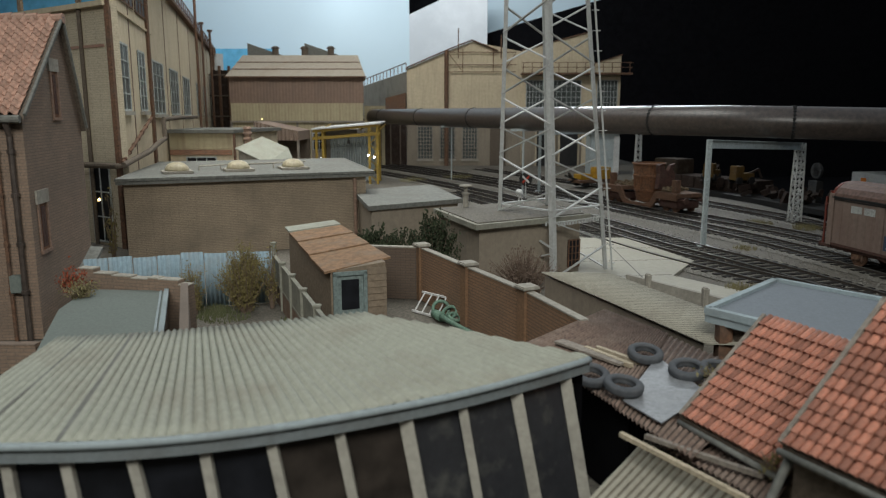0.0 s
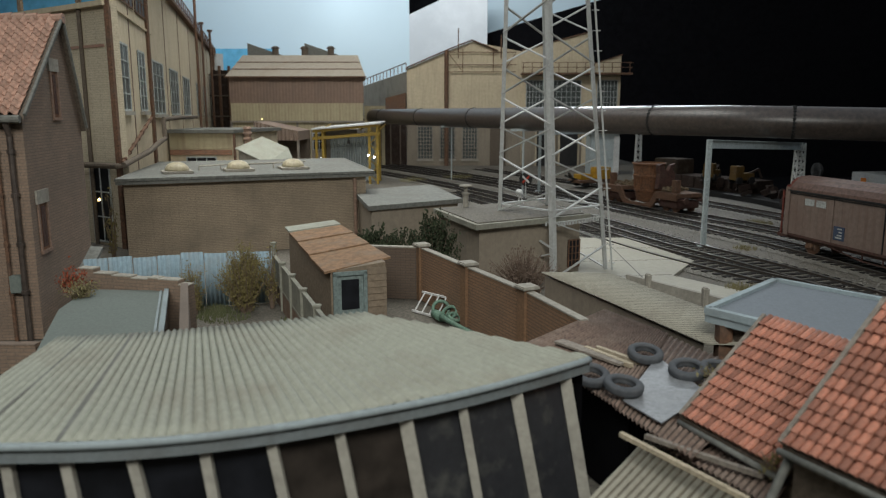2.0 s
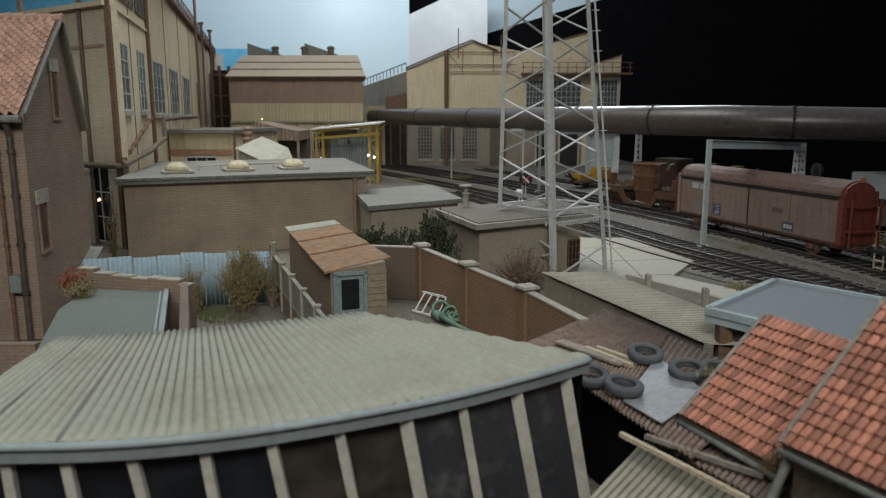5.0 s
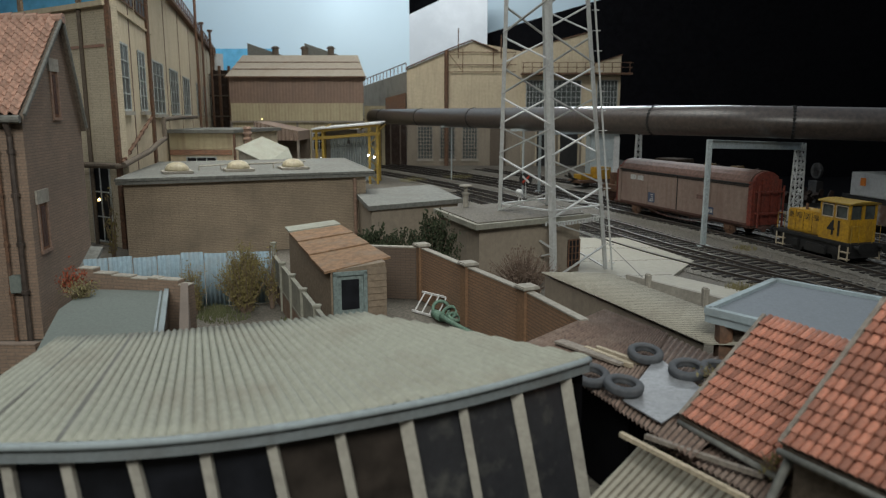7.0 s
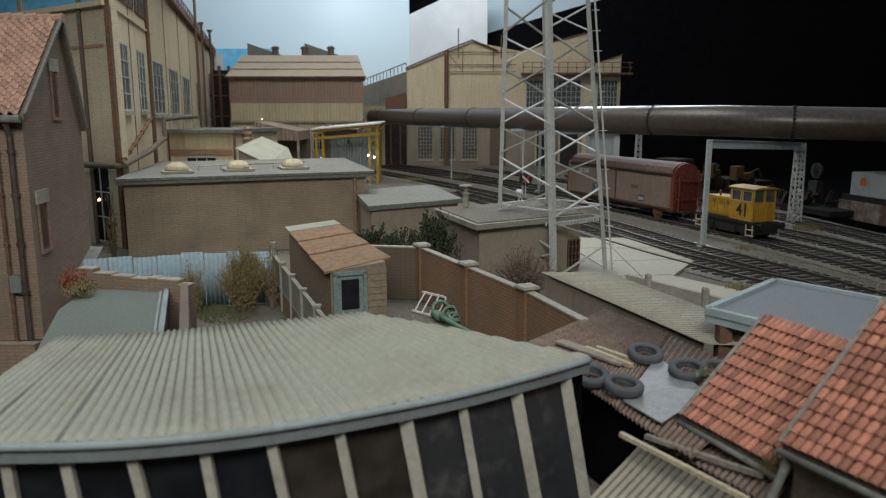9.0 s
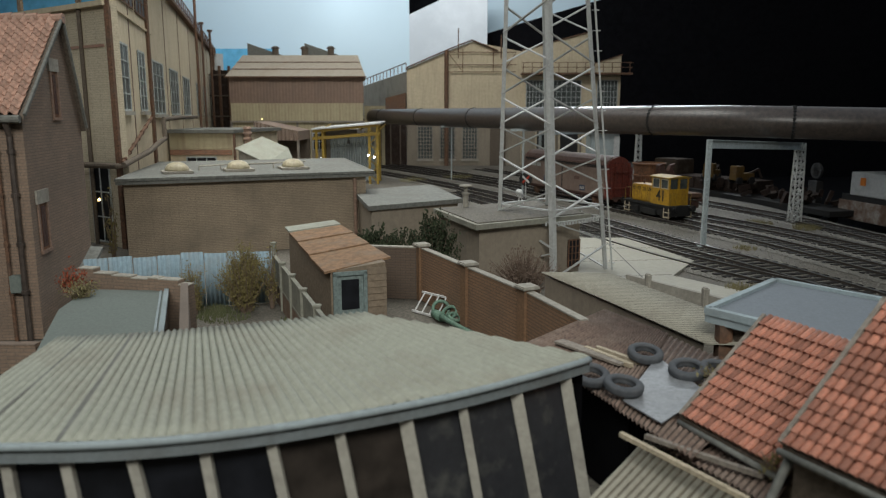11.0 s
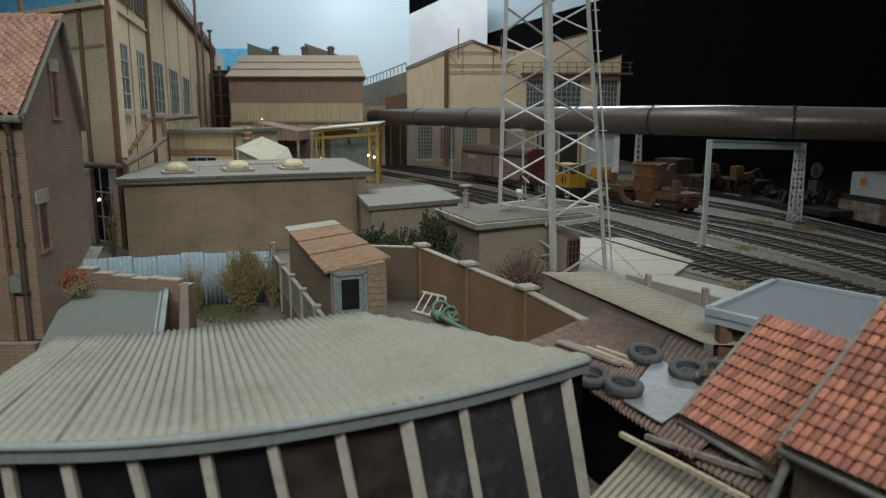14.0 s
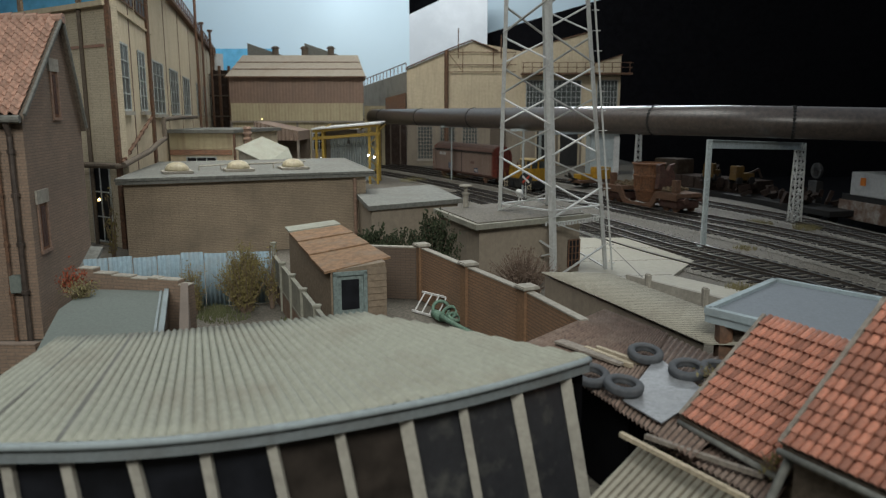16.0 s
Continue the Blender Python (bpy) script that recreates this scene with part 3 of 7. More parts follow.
        return (A[0] + d.x * s + d.y * off, A[1] + d.y * s - d.x * off, z)
    for s, w, z0, z1 in ((1.1, 3.0, 7.15, 10.65), (7.9, 2.5, 7.15, 10.7), (13.9, 5.9, 6.95, 10.55), (24.4, 6.0, 6.9, 10.55), (35.2, 6.5, 6.8, 10.4), (51, 4.0, 6.8, 10.4), (62, 5.0, 6.8, 10.4)):
        window(f, on(s, 0.03)[:2], on(s + w, 0.03)[:2], z0, z1, 2 if w < 5 else 3, 4, "pane", bar=0.07)
    for s, z0, z1 in ((2.0, 13.0, 15.4), (8.2, 13.0, 15.4)):
        window(f, on(s, 0.03)[:2], on(s + 5.2, 0.03)[:2], z0, z1, 4, 3, "darkpane", "rust", sill=False)
    for s in (12.4,):
        bm = bmesh.new()
        beam(bm, on(s, 0.08, 0), on(s, 0.08, 12.3 if s < 1 else 16.2), 0.32, 0.22)
        part("pilaster", bm, M["rust"], f, "rusty pilaster", world_coords=True)
    for s in (5.4, 22.3, 33.2, 44, 60, 66, 72, 80):
        bm = bmesh.new()
        beam(bm, on(s, 0.02, 0), on(s, 0.02, 16.1), 0.06, 0.06)
        part("panel_joint", bm, M["loftsheet"], f, world_coords=True)
    for s, r, top in ((47.5, 0.15, 20.0), (56.6, 0.13, 17.6), (73, 0.17, 18.4), (79, 0.15, 16.8), (89, 1.0, 16.5)):
        bm = bmesh.new()
        tube(bm, [on(s, 0.6, 5), on(s, 0.6, top)], r, 12)
        if top > 17:
            tube(bm, [on(s, 0.6, top), on(s, 0.6, top + 0.25)], r * 2.2, 12)
        part("vent_pipe", bm, M["steel" if r > 0.5 else "rust"], f, "pale vertical flue" if r > 0.5 else "rusty vent pipe", world_coords=True)
    # cornice and roof rail
    bm = bmesh.new()
    beam(bm, on(-0.2, 0.1, 16.25), on(96, 0.1, 16.25), 0.7, 0.35)
    part("cornice", bm, M["rust"], f, world_coords=True)
    bm = bmesh.new()
    for i in range(40):
        s = 8 + i * 2.2
        beam(bm, on(s, 0.2, 16.3), on(s, 0.2, 17.7), 0.09)
    for z in (17.0, 17.7):
        beam(bm, on(8, 0.2, z), on(94, 0.2, z), 0.08)
    part("roof_rail", bm, M["rust"], f, "rusty roof railing", world_coords=True)
    # end wall: pilasters, parapet, red band, lit window
    P, Q = D, (-16.62, 38.1)
    for t in (0.999, 0.885, 0.62, 0.3):
        x, y, _ = along(P, Q, t)
        bm = bmesh.new()
        w = 0.11 if t > 0.9 else 0.09
        box(bm, x - w, x + w, y - 0.2, y + 0.1, 0, 12.5 if t > 0.9 else 14.0)
        part("pilaster", bm, M["rust" if t > 0.9 else "darkwood"], f, "rust-stained pilaster", world_coords=True)
    bm = bmesh.new()
    a, b = along(P, Q, 0, 12.35), along(P, Q, 1, 12.35)
    beam(bm, (a[0], a[1] - 0.1, a[2]), (b[0], b[1] - 0.1, b[2]), 0.5, 0.25)
    part("parapet", bm, M["plaster"], f, world_coords=True)
    bm = bmesh.new()
    a, b = along(P, Q, 0.80, 10.35), along(P, Q, 0.975, 10.35)
    beam(bm, (a[0], a[1] - 0.02, a[2]), (b[0], b[1] - 0.02, b[2]), 0.06, 0.14)
    part("brick_band", bm, M["tileold"], f, "faded red brick band", world_coords=True)
    window(f, along(P, Q, 0.875)[:2], along(P, Q, 0.955)[:2], 0.2, 4.2, 2, 3, "darkpane", "windowframe", sill=False)
    bm = bmesh.new()
    x, y, _ = along(P, Q, 0.905)
    bmesh.ops.create_icosphere(bm, subdivisions=2, radius=0.075, matrix=pose(x, y - 0.12, 2.45))
    part("lamp_bulb", bm, M["bulb"], f, "lit warm lamp", world_coords=True)
    bm = bmesh.new()
    beam(bm, on(0, 0.05, 12.3), on(14.5, 0.05, 12.3), 0.12, 0.14)
    part("ledge", bm, M["plaster"], f, "thin stained ledge", world_coords=True)
    # heating pipe with flanges
    bm = bmesh.new()
    tube(bm, [(-26, 42.6, 4.3), (-16.4, 37.3, 4.35), (-16.1, 37.3, 4.4), (-16.6, 42, 4.85), (-17.2, 45, 5.2), (-17.6, 47.2, 5.4), (-17.7, 47.4, 6.6), (-20.0, 57, 6.65), (-24, 73, 6.6)], 0.15, 10)
    part("steam_pipe", bm, M["darkwood"], f, "sooty steam pipe", world_coords=True)
    bm = bmesh.new()
    tube(bm, [(-16.3, 37.7, 4.5), (-18.1, 46.5, 6.7)], 0.09, 10)
    for i in range(7):
        c = lerp((-16.3, 37.7, 4.5), (-18.1, 46.5, 6.7), i / 7 + 0.05)
        e = lerp((-16.3, 37.7, 4.5), (-18.1, 46.5, 6.7), i / 7 + 0.06)
        tube(bm, [c, e], 0.13, 10)
    part("ribbed_pipe", bm, M["rust"], f, "rusty ribbed pipe", world_coords=True)


def far_hall():
    x0, x1, y0 = -26.8, -10.1, 95.0
    h = thing("cladding_hall", (x0 + x1) / 2, y0, 0, 0, "large corrugated hall, rust-brown above ochre, with pale mansard roof", "factory hall")
    bm = bmesh.new()
    foot = [(x0, y0), (x1, y0), (x1 - 1.5, y0 + 14), (x0 - 1.0, y0 + 14)]
    prism(bm, foot, 0, 8.2)
    part("wall", bm, M["ochresheet"], h, "streaked ochre cladding", world_coords=True)
    bm = bmesh.new()
    corrugated(bm, (x0 - 0.1, y0 - 0.12, 8.2), (x1 + 0.1, y0 - 0.12, 8.2), (x1 + 0.1, y0 - 0.12, 11.4), (x0 - 0.1, y0 - 0.12, 11.4), 0.4, 0.012)
    prism(bm, foot, 8.2, 11.4)
    part("upper_wall", bm, M["rustsheet"], h, "rust-brown upper cladding", world_coords=True)
    bm = bmesh.new()
    corrugated(bm, (x0 + 0.0, y0 - 0.10, 3.0), (x1, y0 - 0.10, 3.0), (x1, y0 - 0.10, 8.2), (x0, y0 - 0.10, 8.2), 0.4, 0.012)
    part("lower_cladding", bm, M["ochresheet"], h, "streaked ochre sheets", world_coords=True)
    bm = bmesh.new()
    lo = [(x0 - 0.4, y0 - 0.5, 11.5), (x1 + 0.4, y0 - 0.5, 11.5), (x1 - 1.2, y0 + 14.5, 11.5), (x0 - 1.3, y0 + 14.5, 11.5)]
    hi = [(x0 + 1.0, y0 + 3, 14.3), (x1 - 0.9, y0 + 3, 14.3), (x1 - 2.0, y0 + 11, 14.3), (x0 + 0.2, y0 + 11, 14.3)]
    vl, vh = [bm.verts.new(p) for p in lo], [bm.verts.new(p) for p in hi]
    bm.faces.new(vl[::-1]), bm.faces.new(vh)
    for i in range(4):
        bm.faces.new((vl[i], vl[(i + 1) % 4], vh[(i + 1) % 4], vh[i]))
    roof = part("roof", bm, M["paleroof"], h, "pale stained mansard roof", world_coords=True)
    for t in (0.33, 0.66):
        bm = bmesh.new()
        a, b = lerp(lo[0], hi[0], t), lerp(lo[1], hi[1], t)
        beam(bm, (a[0], a[1] - 0.05, a[2]), (b[0], b[1] - 0.05, b[2]), 0.12, 0.1)
        part("roof_seam", bm, M["rust"], roof, world_coords=True)
    bm = bmesh.new()
    beam(bm, (x0 - 0.5, y0 - 0.6, 11.4), (x1 + 0.5, y0 - 0.6, 11.4), 0.25, 0.16)
    part("gutter", bm, M["rust"], h, "rusty gutter", world_coords=True)
    bm = bmesh.new()
    beam(bm, (x0 - 0.1, y0 - 0.25, 5.9), (x1 + 0.1, y0 - 0.25, 5.9), 0.3, 0.22)
    for k in range(5):
        x = x0 + (x1 - x0) * k / 4
        beam(bm, (x, y0 - 0.2, 0), (x, y0 - 0.2, 5.8), 0.22, 0.25)
    part("wall_frame", bm, M["wood"], h, "grey-brown frame under the cladding", world_coords=True)
    for x in (-25.7, -18.2):
        bm = bmesh.new()
        prism(bm, [(x, y0 + 5), (x + 5.0, y0 + 5), (x + 4.6, y0 + 10), (x - 0.5, y0 + 10)], 14.2, [16.0, 14.3, 14.3, 16.0])
        part("rooflight", bm, M["felt"], h, "dark grey sloped roof light", world_coords=True)
    for x in (-21.8, -18.0, -14.6):
        bm = bmesh.new()
        tube(bm, [(x, y0 + 4, 14.2), (x, y0 + 4, 15.2)], 0.42, 10)
        tube(bm, [(x, y0 + 4, 15.2), (x, y0 + 4, 15.5)], [0.62, 0.3], 10)
        part("roof_vent", bm, M["darkwood"], h, "small dark roof vent", world_coords=True)


def dark_block():
    """Dark block added for the black gap between the factory and the hall, with pipes."""
    t = thing("plant_tower", -30.5, 112, 0, 0, "dark block with rusty pipes, added for the black gap between factory and hall", "plant tower")
    bm = bmesh.new()
    box(bm, -34.5, -28.2, 112, 116, 0, 13.2, bevel=0.1)
    part("casing", bm, M["darkrust"], t, world_coords=True)
    for x in (-33.0, -31.6, -30.4):
        bm = bmesh.new()
        tube(bm, [(x, 111.7, 0), (x, 111.7, 13.8)], 0.22, 10)
        part("riser_pipe", bm, M["rust"], t, "rusty riser pipe", world_coords=True)
    bm = bmesh.new()
    for z in (6.5, 9.5, 12.5):
        beam(bm, (-34.6, 111.5, z), (-28.2, 111.5, z), 0.25, 0.2)
    part("bracing", bm, M["darkwood"], t, world_coords=True)


def right_hall():
    h = thing("gabled_hall", 7, 100, 0, 0, "tan rendered gabled works hall with tall barred windows", "factory hall")
    bm = bmesh.new()
    pts = [(-4.8, 0), (10.5, 0), (10.5, 14.9), (3.8, 16.2), (0.4, 14.9), (-4.8, 12.7)]
    def extrude(bm, pts, y0, y1):
        a = [bm.verts.new((x, y0, z)) for x, z in pts]
        b = [bm.verts.new((x, y1, z)) for x, z in pts]
        bm.faces.new(a), bm.faces.new(b[::-1])
        for i in range(len(pts)):
            j = (i + 1) % len(pts)
            bm.faces.new((a[i], b[i], b[j], a[j]))
    extrude(bm, pts, 100, 130)
    part("wall", bm, M["plaster"], h, "stained tan gable wall", world_coords=True)
    bm = bmesh.new()
    extrude(bm, [(10.5, 0), (23.4, 0), (23.4, 14.4), (19.8, 13.2), (19.8, 14.2), (18.9, 17.2), (10.5, 15.0)], 99.6, 130)
    part("wing_wall", bm, M["plaster"], h, "tan wing with sawtooth roof", world_coords=True)
    bm = bmesh.new()
    for a, b in (((-4.9, 12.8), (0.4, 15.05)), ((0.4, 15.05), (3.8, 16.35)), ((3.8, 16.35), (7.2, 15.0)), ((10.4, 15.1), (18.9, 17.3)), ((19.7, 13.3), (23.5, 14.5))):
        beam(bm, (a[0], 99.8, a[1]), (b[0], 99.8, b[1]), 0.8, 0.14)
    part("roof_edge", bm, M["rust"], h, "rusty roof edging", world_coords=True)
    for a, b in ((11.0, 13.6), (14.4, 18.2), (20.4, 23.0)):
        window(h, (a, 99.55), (b, 99.55), 7.6, 11.2, 6, 5, "pane")
    bm = bmesh.new()
    box(bm, -4.85, 10.45, 99.97, 100.05, 0, 6.1)
    part("lower_wall", bm, M["render"], h, "soot-stained lower wall", world_coords=True)
    bm = bmesh.new()
    box(bm, 10.5, 23.4, 99.57, 99.65, 0, 6.1)
    part("lower_wall", bm, M["render"], h, "soot-stained lower wall", world_coords=True)
    bm = bmesh.new()
    box(bm, -4.9, 10.4, 99.5, 100.0, 6.1, 6.3)
    part("wall_ledge", bm, M["concrete"], h, world_coords=True)
    for a in (-3.4, -0.4, 2.6):
        window(h, (a, 99.55 if a > 10 else 99.95), (a + 2.0, 99.55 if a > 10 else 99.95), 0.9, 5.2, 5, 9, "pane", "wood", bar=0.09)
    bm = bmesh.new()
    box(bm, 6.3, 8.4, 99.7, 100.05, 0, 5.0)
    part("doorway", bm, M["darkwood"], h, "dark doorway", world_coords=True)
    # open doorways: black panels stand for the unlit inside
    for a, b in ((12.4, 14.9), (15.5, 18.1)):
        bm = bmesh.new()
        box(bm, a, b, 99.45, 99.62, 0, 4.6)
        door = part("doorway", bm, M["black"], h, "tall open doorway drawn as a black panel", world_coords=True)
        bm = bmesh.new()
        for p, q in (((a, 0), (a, 4.7)), ((b, 0), (b, 4.7)), ((a, 4.7), (b, 4.7))):
            beam(bm, (p[0], 99.4, p[1]), (q[0], 99.4, q[1]), 0.22, 0.2, (0, 1, 0))
        part("door_frame", bm, M["palewood"], door, world_coords=True)
    bm = bmesh.new()
    box(bm, 18.5, 19.8, 99.3, 99.6, 0, 5.6)
    part("pier", bm, M["plaster"], h, "tan pier between the doorways", world_coords=True)
    bm = bmesh.new()
    beam(bm, (10.2, 98.8, 12.0), (24.6, 98.8, 12.0), 1.6, 0.25)
    for i in range(13):
        x = 10.4 + i * 1.15
        beam(bm, (x, 98.1, 12.0), (x, 98.1, 13.4), 0.08)
    for z in (12.8, 13.4):
        beam(bm, (10.2, 98.1, z), (24.6, 98.1, z), 0.08)
    part("gallery", bm, M["rust"], h, "rusty walkway with railing", world_coords=True)
    bm = bmesh.new()
    for x in (0.6, 2.6, 6.6, 8.0):
        beam(bm, (x, 99.6, 12.2), (x, 99.6, 15.2), 0.1)
    for z in (12.3, 13.2, 14.8):
        beam(bm, (0.4, 99.6, z), (9.6, 99.6, z), 0.1)
    beam(bm, (0.6, 99.6, 14.8), (2.6, 99.6, 12.3), 0.08), beam(bm, (8.0, 99.6, 12.3), (9.6, 99.6, 14.8), 0.08)
    part("pipe_frame", bm, M["rust"], h, "thin rusty frame on the gable", world_coords=True)
    for x, z in ((2.0, 17.8), (7.6, 17.0), (0.45, 15.0)):
        bm = bmesh.new()
        tube(bm, [(x, 99.4, 0 if z < 16 else 14), (x, 99.4, z)], 0.28 if z < 16 else 0.07, 8)
        part("downpipe" if z < 16 else "roof_rod", bm, M["rust"], h, world_coords=True)
    # lower side hall, running back
    s = thing("side_hall", -8, 100, 0, 0, "low dark-roofed side hall with roof railing", "factory hall")
    bm = bmesh.new()
    prism(bm, [(-13.4, 124), (-4.8, 100.5), (-4.8, 132), (-13.4, 132)], 0, [11.2, 12.4, 12.4, 11.2])
    part("wall", bm, M["concrete"], s, "weathered grey cladding", world_coords=True)
    bm = bmesh.new()
    for i in range(14):
        p = along((-13.3, 123.8), (-4.9, 100.5), i / 13)
        z = 11.2 + 1.3 * i / 13
        beam(bm, (p[0], p[1], z), (p[0], p[1], z + 1.0), 0.1)
    beam(bm, (-13.3, 123.8, 12.2), (-4.9, 100.5, 13.5), 0.1)
    part("roof_rail", bm, M["rust"], s, world_coords=True)
    bm = bmesh.new()
    prism(bm, [(-7.6, 99.0), (-4.9, 99.0), (-4.9, 100.4), (-7.6, 100.4)], 6.2, [8.9, 9.6, 9.6, 8.9])
    part("porch", bm, M["rust"], s, "rust-brown porch", world_coords=True)
    bm = bmesh.new()
    prism(bm, [(-11.5, 100.9), (-4.9, 99.3), (-4.9, 100.5), (-11.5, 101.6)], 0, 6.2)
    part("loading_bay", bm, M["darkrust"], s, "sooty dark loading bay wall", world_coords=True)
    for i in range(5):
        bm = bmesh.new()
        x = -10.9 + i * 1.3
        beam(bm, (x, 100.65 - i * 0.315, 0), (x, 100.65 - i * 0.315, 6.0), 0.2, 0.16)
        part("bay_post", bm, M["darkwood"], s, world_coords=True)
    bm = bmesh.new()
    prism(bm, [(-10.5, 100), (-7.6, 100), (-7.6, 104), (-10.5, 104)], 0, 7.9)
    part("annexe", bm, M["ochresheet"], s, "ochre annexe", world_coords=True)


def brick_shed():
    A, B, C, D = (-15.1, 34.8), (-4.15, 39.6), (-7.2, 51.0), (-17.6, 47.2)
    s = thing("brick_shed", *A, 0, 0, "long low tan brick shed with flat grey felt roof", "shed building")
    bm = bmesh.new()
    fr = frame_of(A, B)
    inv = fr.inverted()
    loc = [tuple((inv @ Vector((*p, 0)))[:2]) for p in (A, B, C, D)]
    prism(bm, loc, 0, 3.7)
    w = part("wall", bm, M["brick"], s, "soot-stained tan brick")
    w.matrix_basis = s.matrix_basis.inverted() @ fr
    L = loc[1][0]
    bm = bmesh.new()
    prism(bm, [(-0.25, -0.25), (L + 0.25, -0.25), (loc[2][0] + 0.25, loc[2][1]), (loc[3][0] - 0.25, loc[3][1])], 3.7, 3.95)
    r = part("roof", bm, M["felt"], s, "grey felt roof")
    r.matrix_basis = w.matrix_basis
    for n, (p, q) in enumerate((((-0.3, -0.3), (L + 0.3, -0.3)), ((L + 0.3, -0.3), (loc[2][0] + 0.3, loc[2][1])), ((-0.3, -0.3), (loc[3][0] - 0.3, loc[3][1])))):
        bm = bmesh.new()
        beam(bm, (*p, 3.90), (*q, 3.90), 0.18, 0.12), beam(bm, (*p, 3.74), (*q, 3.74), 0.10, 0.14)
        k = part("roof_edge", bm, M["felt"], s, "grey moulded roof edging")
        k.matrix_basis = w.matrix_basis
    bm = bmesh.new()
    tube(bm, [(L - 0.65, -0.14, 0), (L - 0.65, -0.14, 3.6)], 0.09, 8)
    for z in (1.2, 2.4, 3.4):
        tube(bm, [(L - 0.65, -0.14, z), (L - 0.65, -0.14, z + 0.1)], 0.12, 8)
    k = part("downpipe", bm, M["potclay"], s, "tan downpipe")
    k.matrix_basis = w.matrix_basis
    for x, y in ((2.6, 2.4), (5.7, 2.6), (8.7, 2.9)):
        bm = bmesh.new()
        box(bm, -0.75, 0.75, -0.75, 0.75, 0, 0.14, bevel=0.03)
        d = part("rooflight_base", bm, M["concrete"], s)
        d.matrix_basis = w.matrix_basis @ pose(x, y, 3.95)
        bm = bmesh.new()
        lathe(bm, [(0.62, 0.14), (0.60, 0.24), (0.50, 0.40), (0.36, 0.50), (0.18, 0.56), (0.0, 0.57)], 20)
        part("rooflight_dome", bm, M["dome"], d, "cream plastic dome", smooth=True)
    bm = bmesh.new()
    pts = [(3.8, 3.6, 4.2), (4.6, 3.7, 4.2), (4.9, 3.5, 4.25), (7.3, 4.0, 4.22), (7.8, 3.8, 4.25), (9.8, 4.6, 4.25)]
    tube(bm, pts, 0.045, 8)
    for p in pts[::2]:
        tube(bm, [(p[0], p[1], 3.95), p], 0.04, 6)
    k = part("roof_pipe", bm, M["concrete"], s, "grey roof pipe")
    k.matrix_basis = w.matrix_basis


def low_annexe():
    s = thing("low_annexe", -3.4, 36.5, 0, 0, "low rendered annexe with pale flat roof", "shed building")
    P = [(-3.35, 34.2), (0.75, 37.2), (-0.8, 44.4), (-4.9, 41)]
    bm = bmesh.new()
    prism(bm, P, 0, 2.52)
    part("wall", bm, M["render"], s, "dingy brown render", world_coords=True)
    bm = bmesh.new()
    prism(bm, [(-3.45, 33.95), (1.0, 37.1), (-0.75, 44.7), (-5.0, 41)], 2.52, 2.74)
    part("roof", bm, M["felt"], s, "pale grey felt roof", world_coords=True)


def transformer_house():
    s = thing("switch_house", 1.2, 28.9, 0, 0, "squat rendered switch house with gravelled flat roof", "utility building")
    P = [(-0.1, 33.6), (1.45, 29.1), (6.0, 32.0), (4.5, 36.5)]
    bm = bmesh.new()
    prism(bm, P, 0, 2.45)
    part("wall", bm, M["render"], s, "stained brown render", world_coords=True)
    bm = bmesh.new()
    prism(bm, [(-0.45, 33.8), (1.3, 28.65), (6.45, 31.9), (4.6, 36.9)], 2.45, 2.66)
    part("roof_edge", bm, M["fencepanel"], s, "weathered concrete roof edge", world_coords=True)
    bm = bmesh.new()
    prism(bm, [(-0.2, 33.75), (1.38, 29.0), (6.15, 32.0), (4.5, 36.6)], 2.62, 2.70)
    part("roof", bm, M["ground"], s, "gritty brown roof", world_coords=True)
    bm = bmesh.new()
    lathe(bm, [(0.13, 2.7), (0.13, 3.25), (0.2, 3.3), (0.2, 3.36), (0.09, 3.4), (0.09, 3.62), (0.3, 3.66), (0.3, 3.72), (0.0, 3.78)], 14, pose(1.05, 34.0, 0))
    part("roof_vent", bm, M["concrete"], s, "pale metal mushroom vent", world_coords=True)
    window(s, (5.45, 31.6), (5.98, 31.95), 0.35, 1.55, 3, 4, "darkpane", "rust", bar=0.035, sill=False)


def mast():
    cx, cy = 4.9, 32.6
    t = thing("lattice_mast", cx, cy, 0, 0, "tall grey steel lattice power mast with ladder", "lattice mast")
    half = lambda z: 2.48 - 0.060 * z
    def foot(k, z):
        a = math.radians(-90 + 90 * k - 6)
        return (cx - 0.043 * z + half(z) * math.cos(a), cy + half(z) * math.sin(a), z)
    top = 20.0
    for k in range(4):
        bm = bmesh.new()
        a, b = Vector(foot(k, 0)), Vector(foot(k, top))
        out = Vector((foot(k, 0)[0] - cx, foot(k, 0)[1] - cy, 0)).normalized()
        for turn in (45, -45):
            d = Matrix.Rotation(math.radians(turn), 3, "Z") @ out
            beam(bm, a - d * 0.10, b - d * 0.10, 0.21, 0.035, Matrix.Rotation(math.radians(90), 3, "Z") @ d)
        part("leg", bm, M["steel"], t, "grey angle-steel leg", world_coords=True)
    step = 1.28
    for k in range(4):
        z, odd = 0.05, False
        while z < top - step:
            p, q = (k, (k + 1) % 4) if not odd else ((k + 1) % 4, k)
            bm = bmesh.new()
            beam(bm, foot(p, z + 0.09), foot(q, z + step - 0.09), 0.115, 0.05)
            part("brace", bm, M["steel"], t, world_coords=True)
            z, odd = z + step, not odd
    for z in (3.0,):
        for k in range(4):
            bm = bmesh.new()
            beam(bm, foot(k, z), foot((k + 1) % 4, z), 0.12, 0.06)
            part("horizontal_brace", bm, M["steel"], t, world_coords=True)
            bm = bmesh.new()
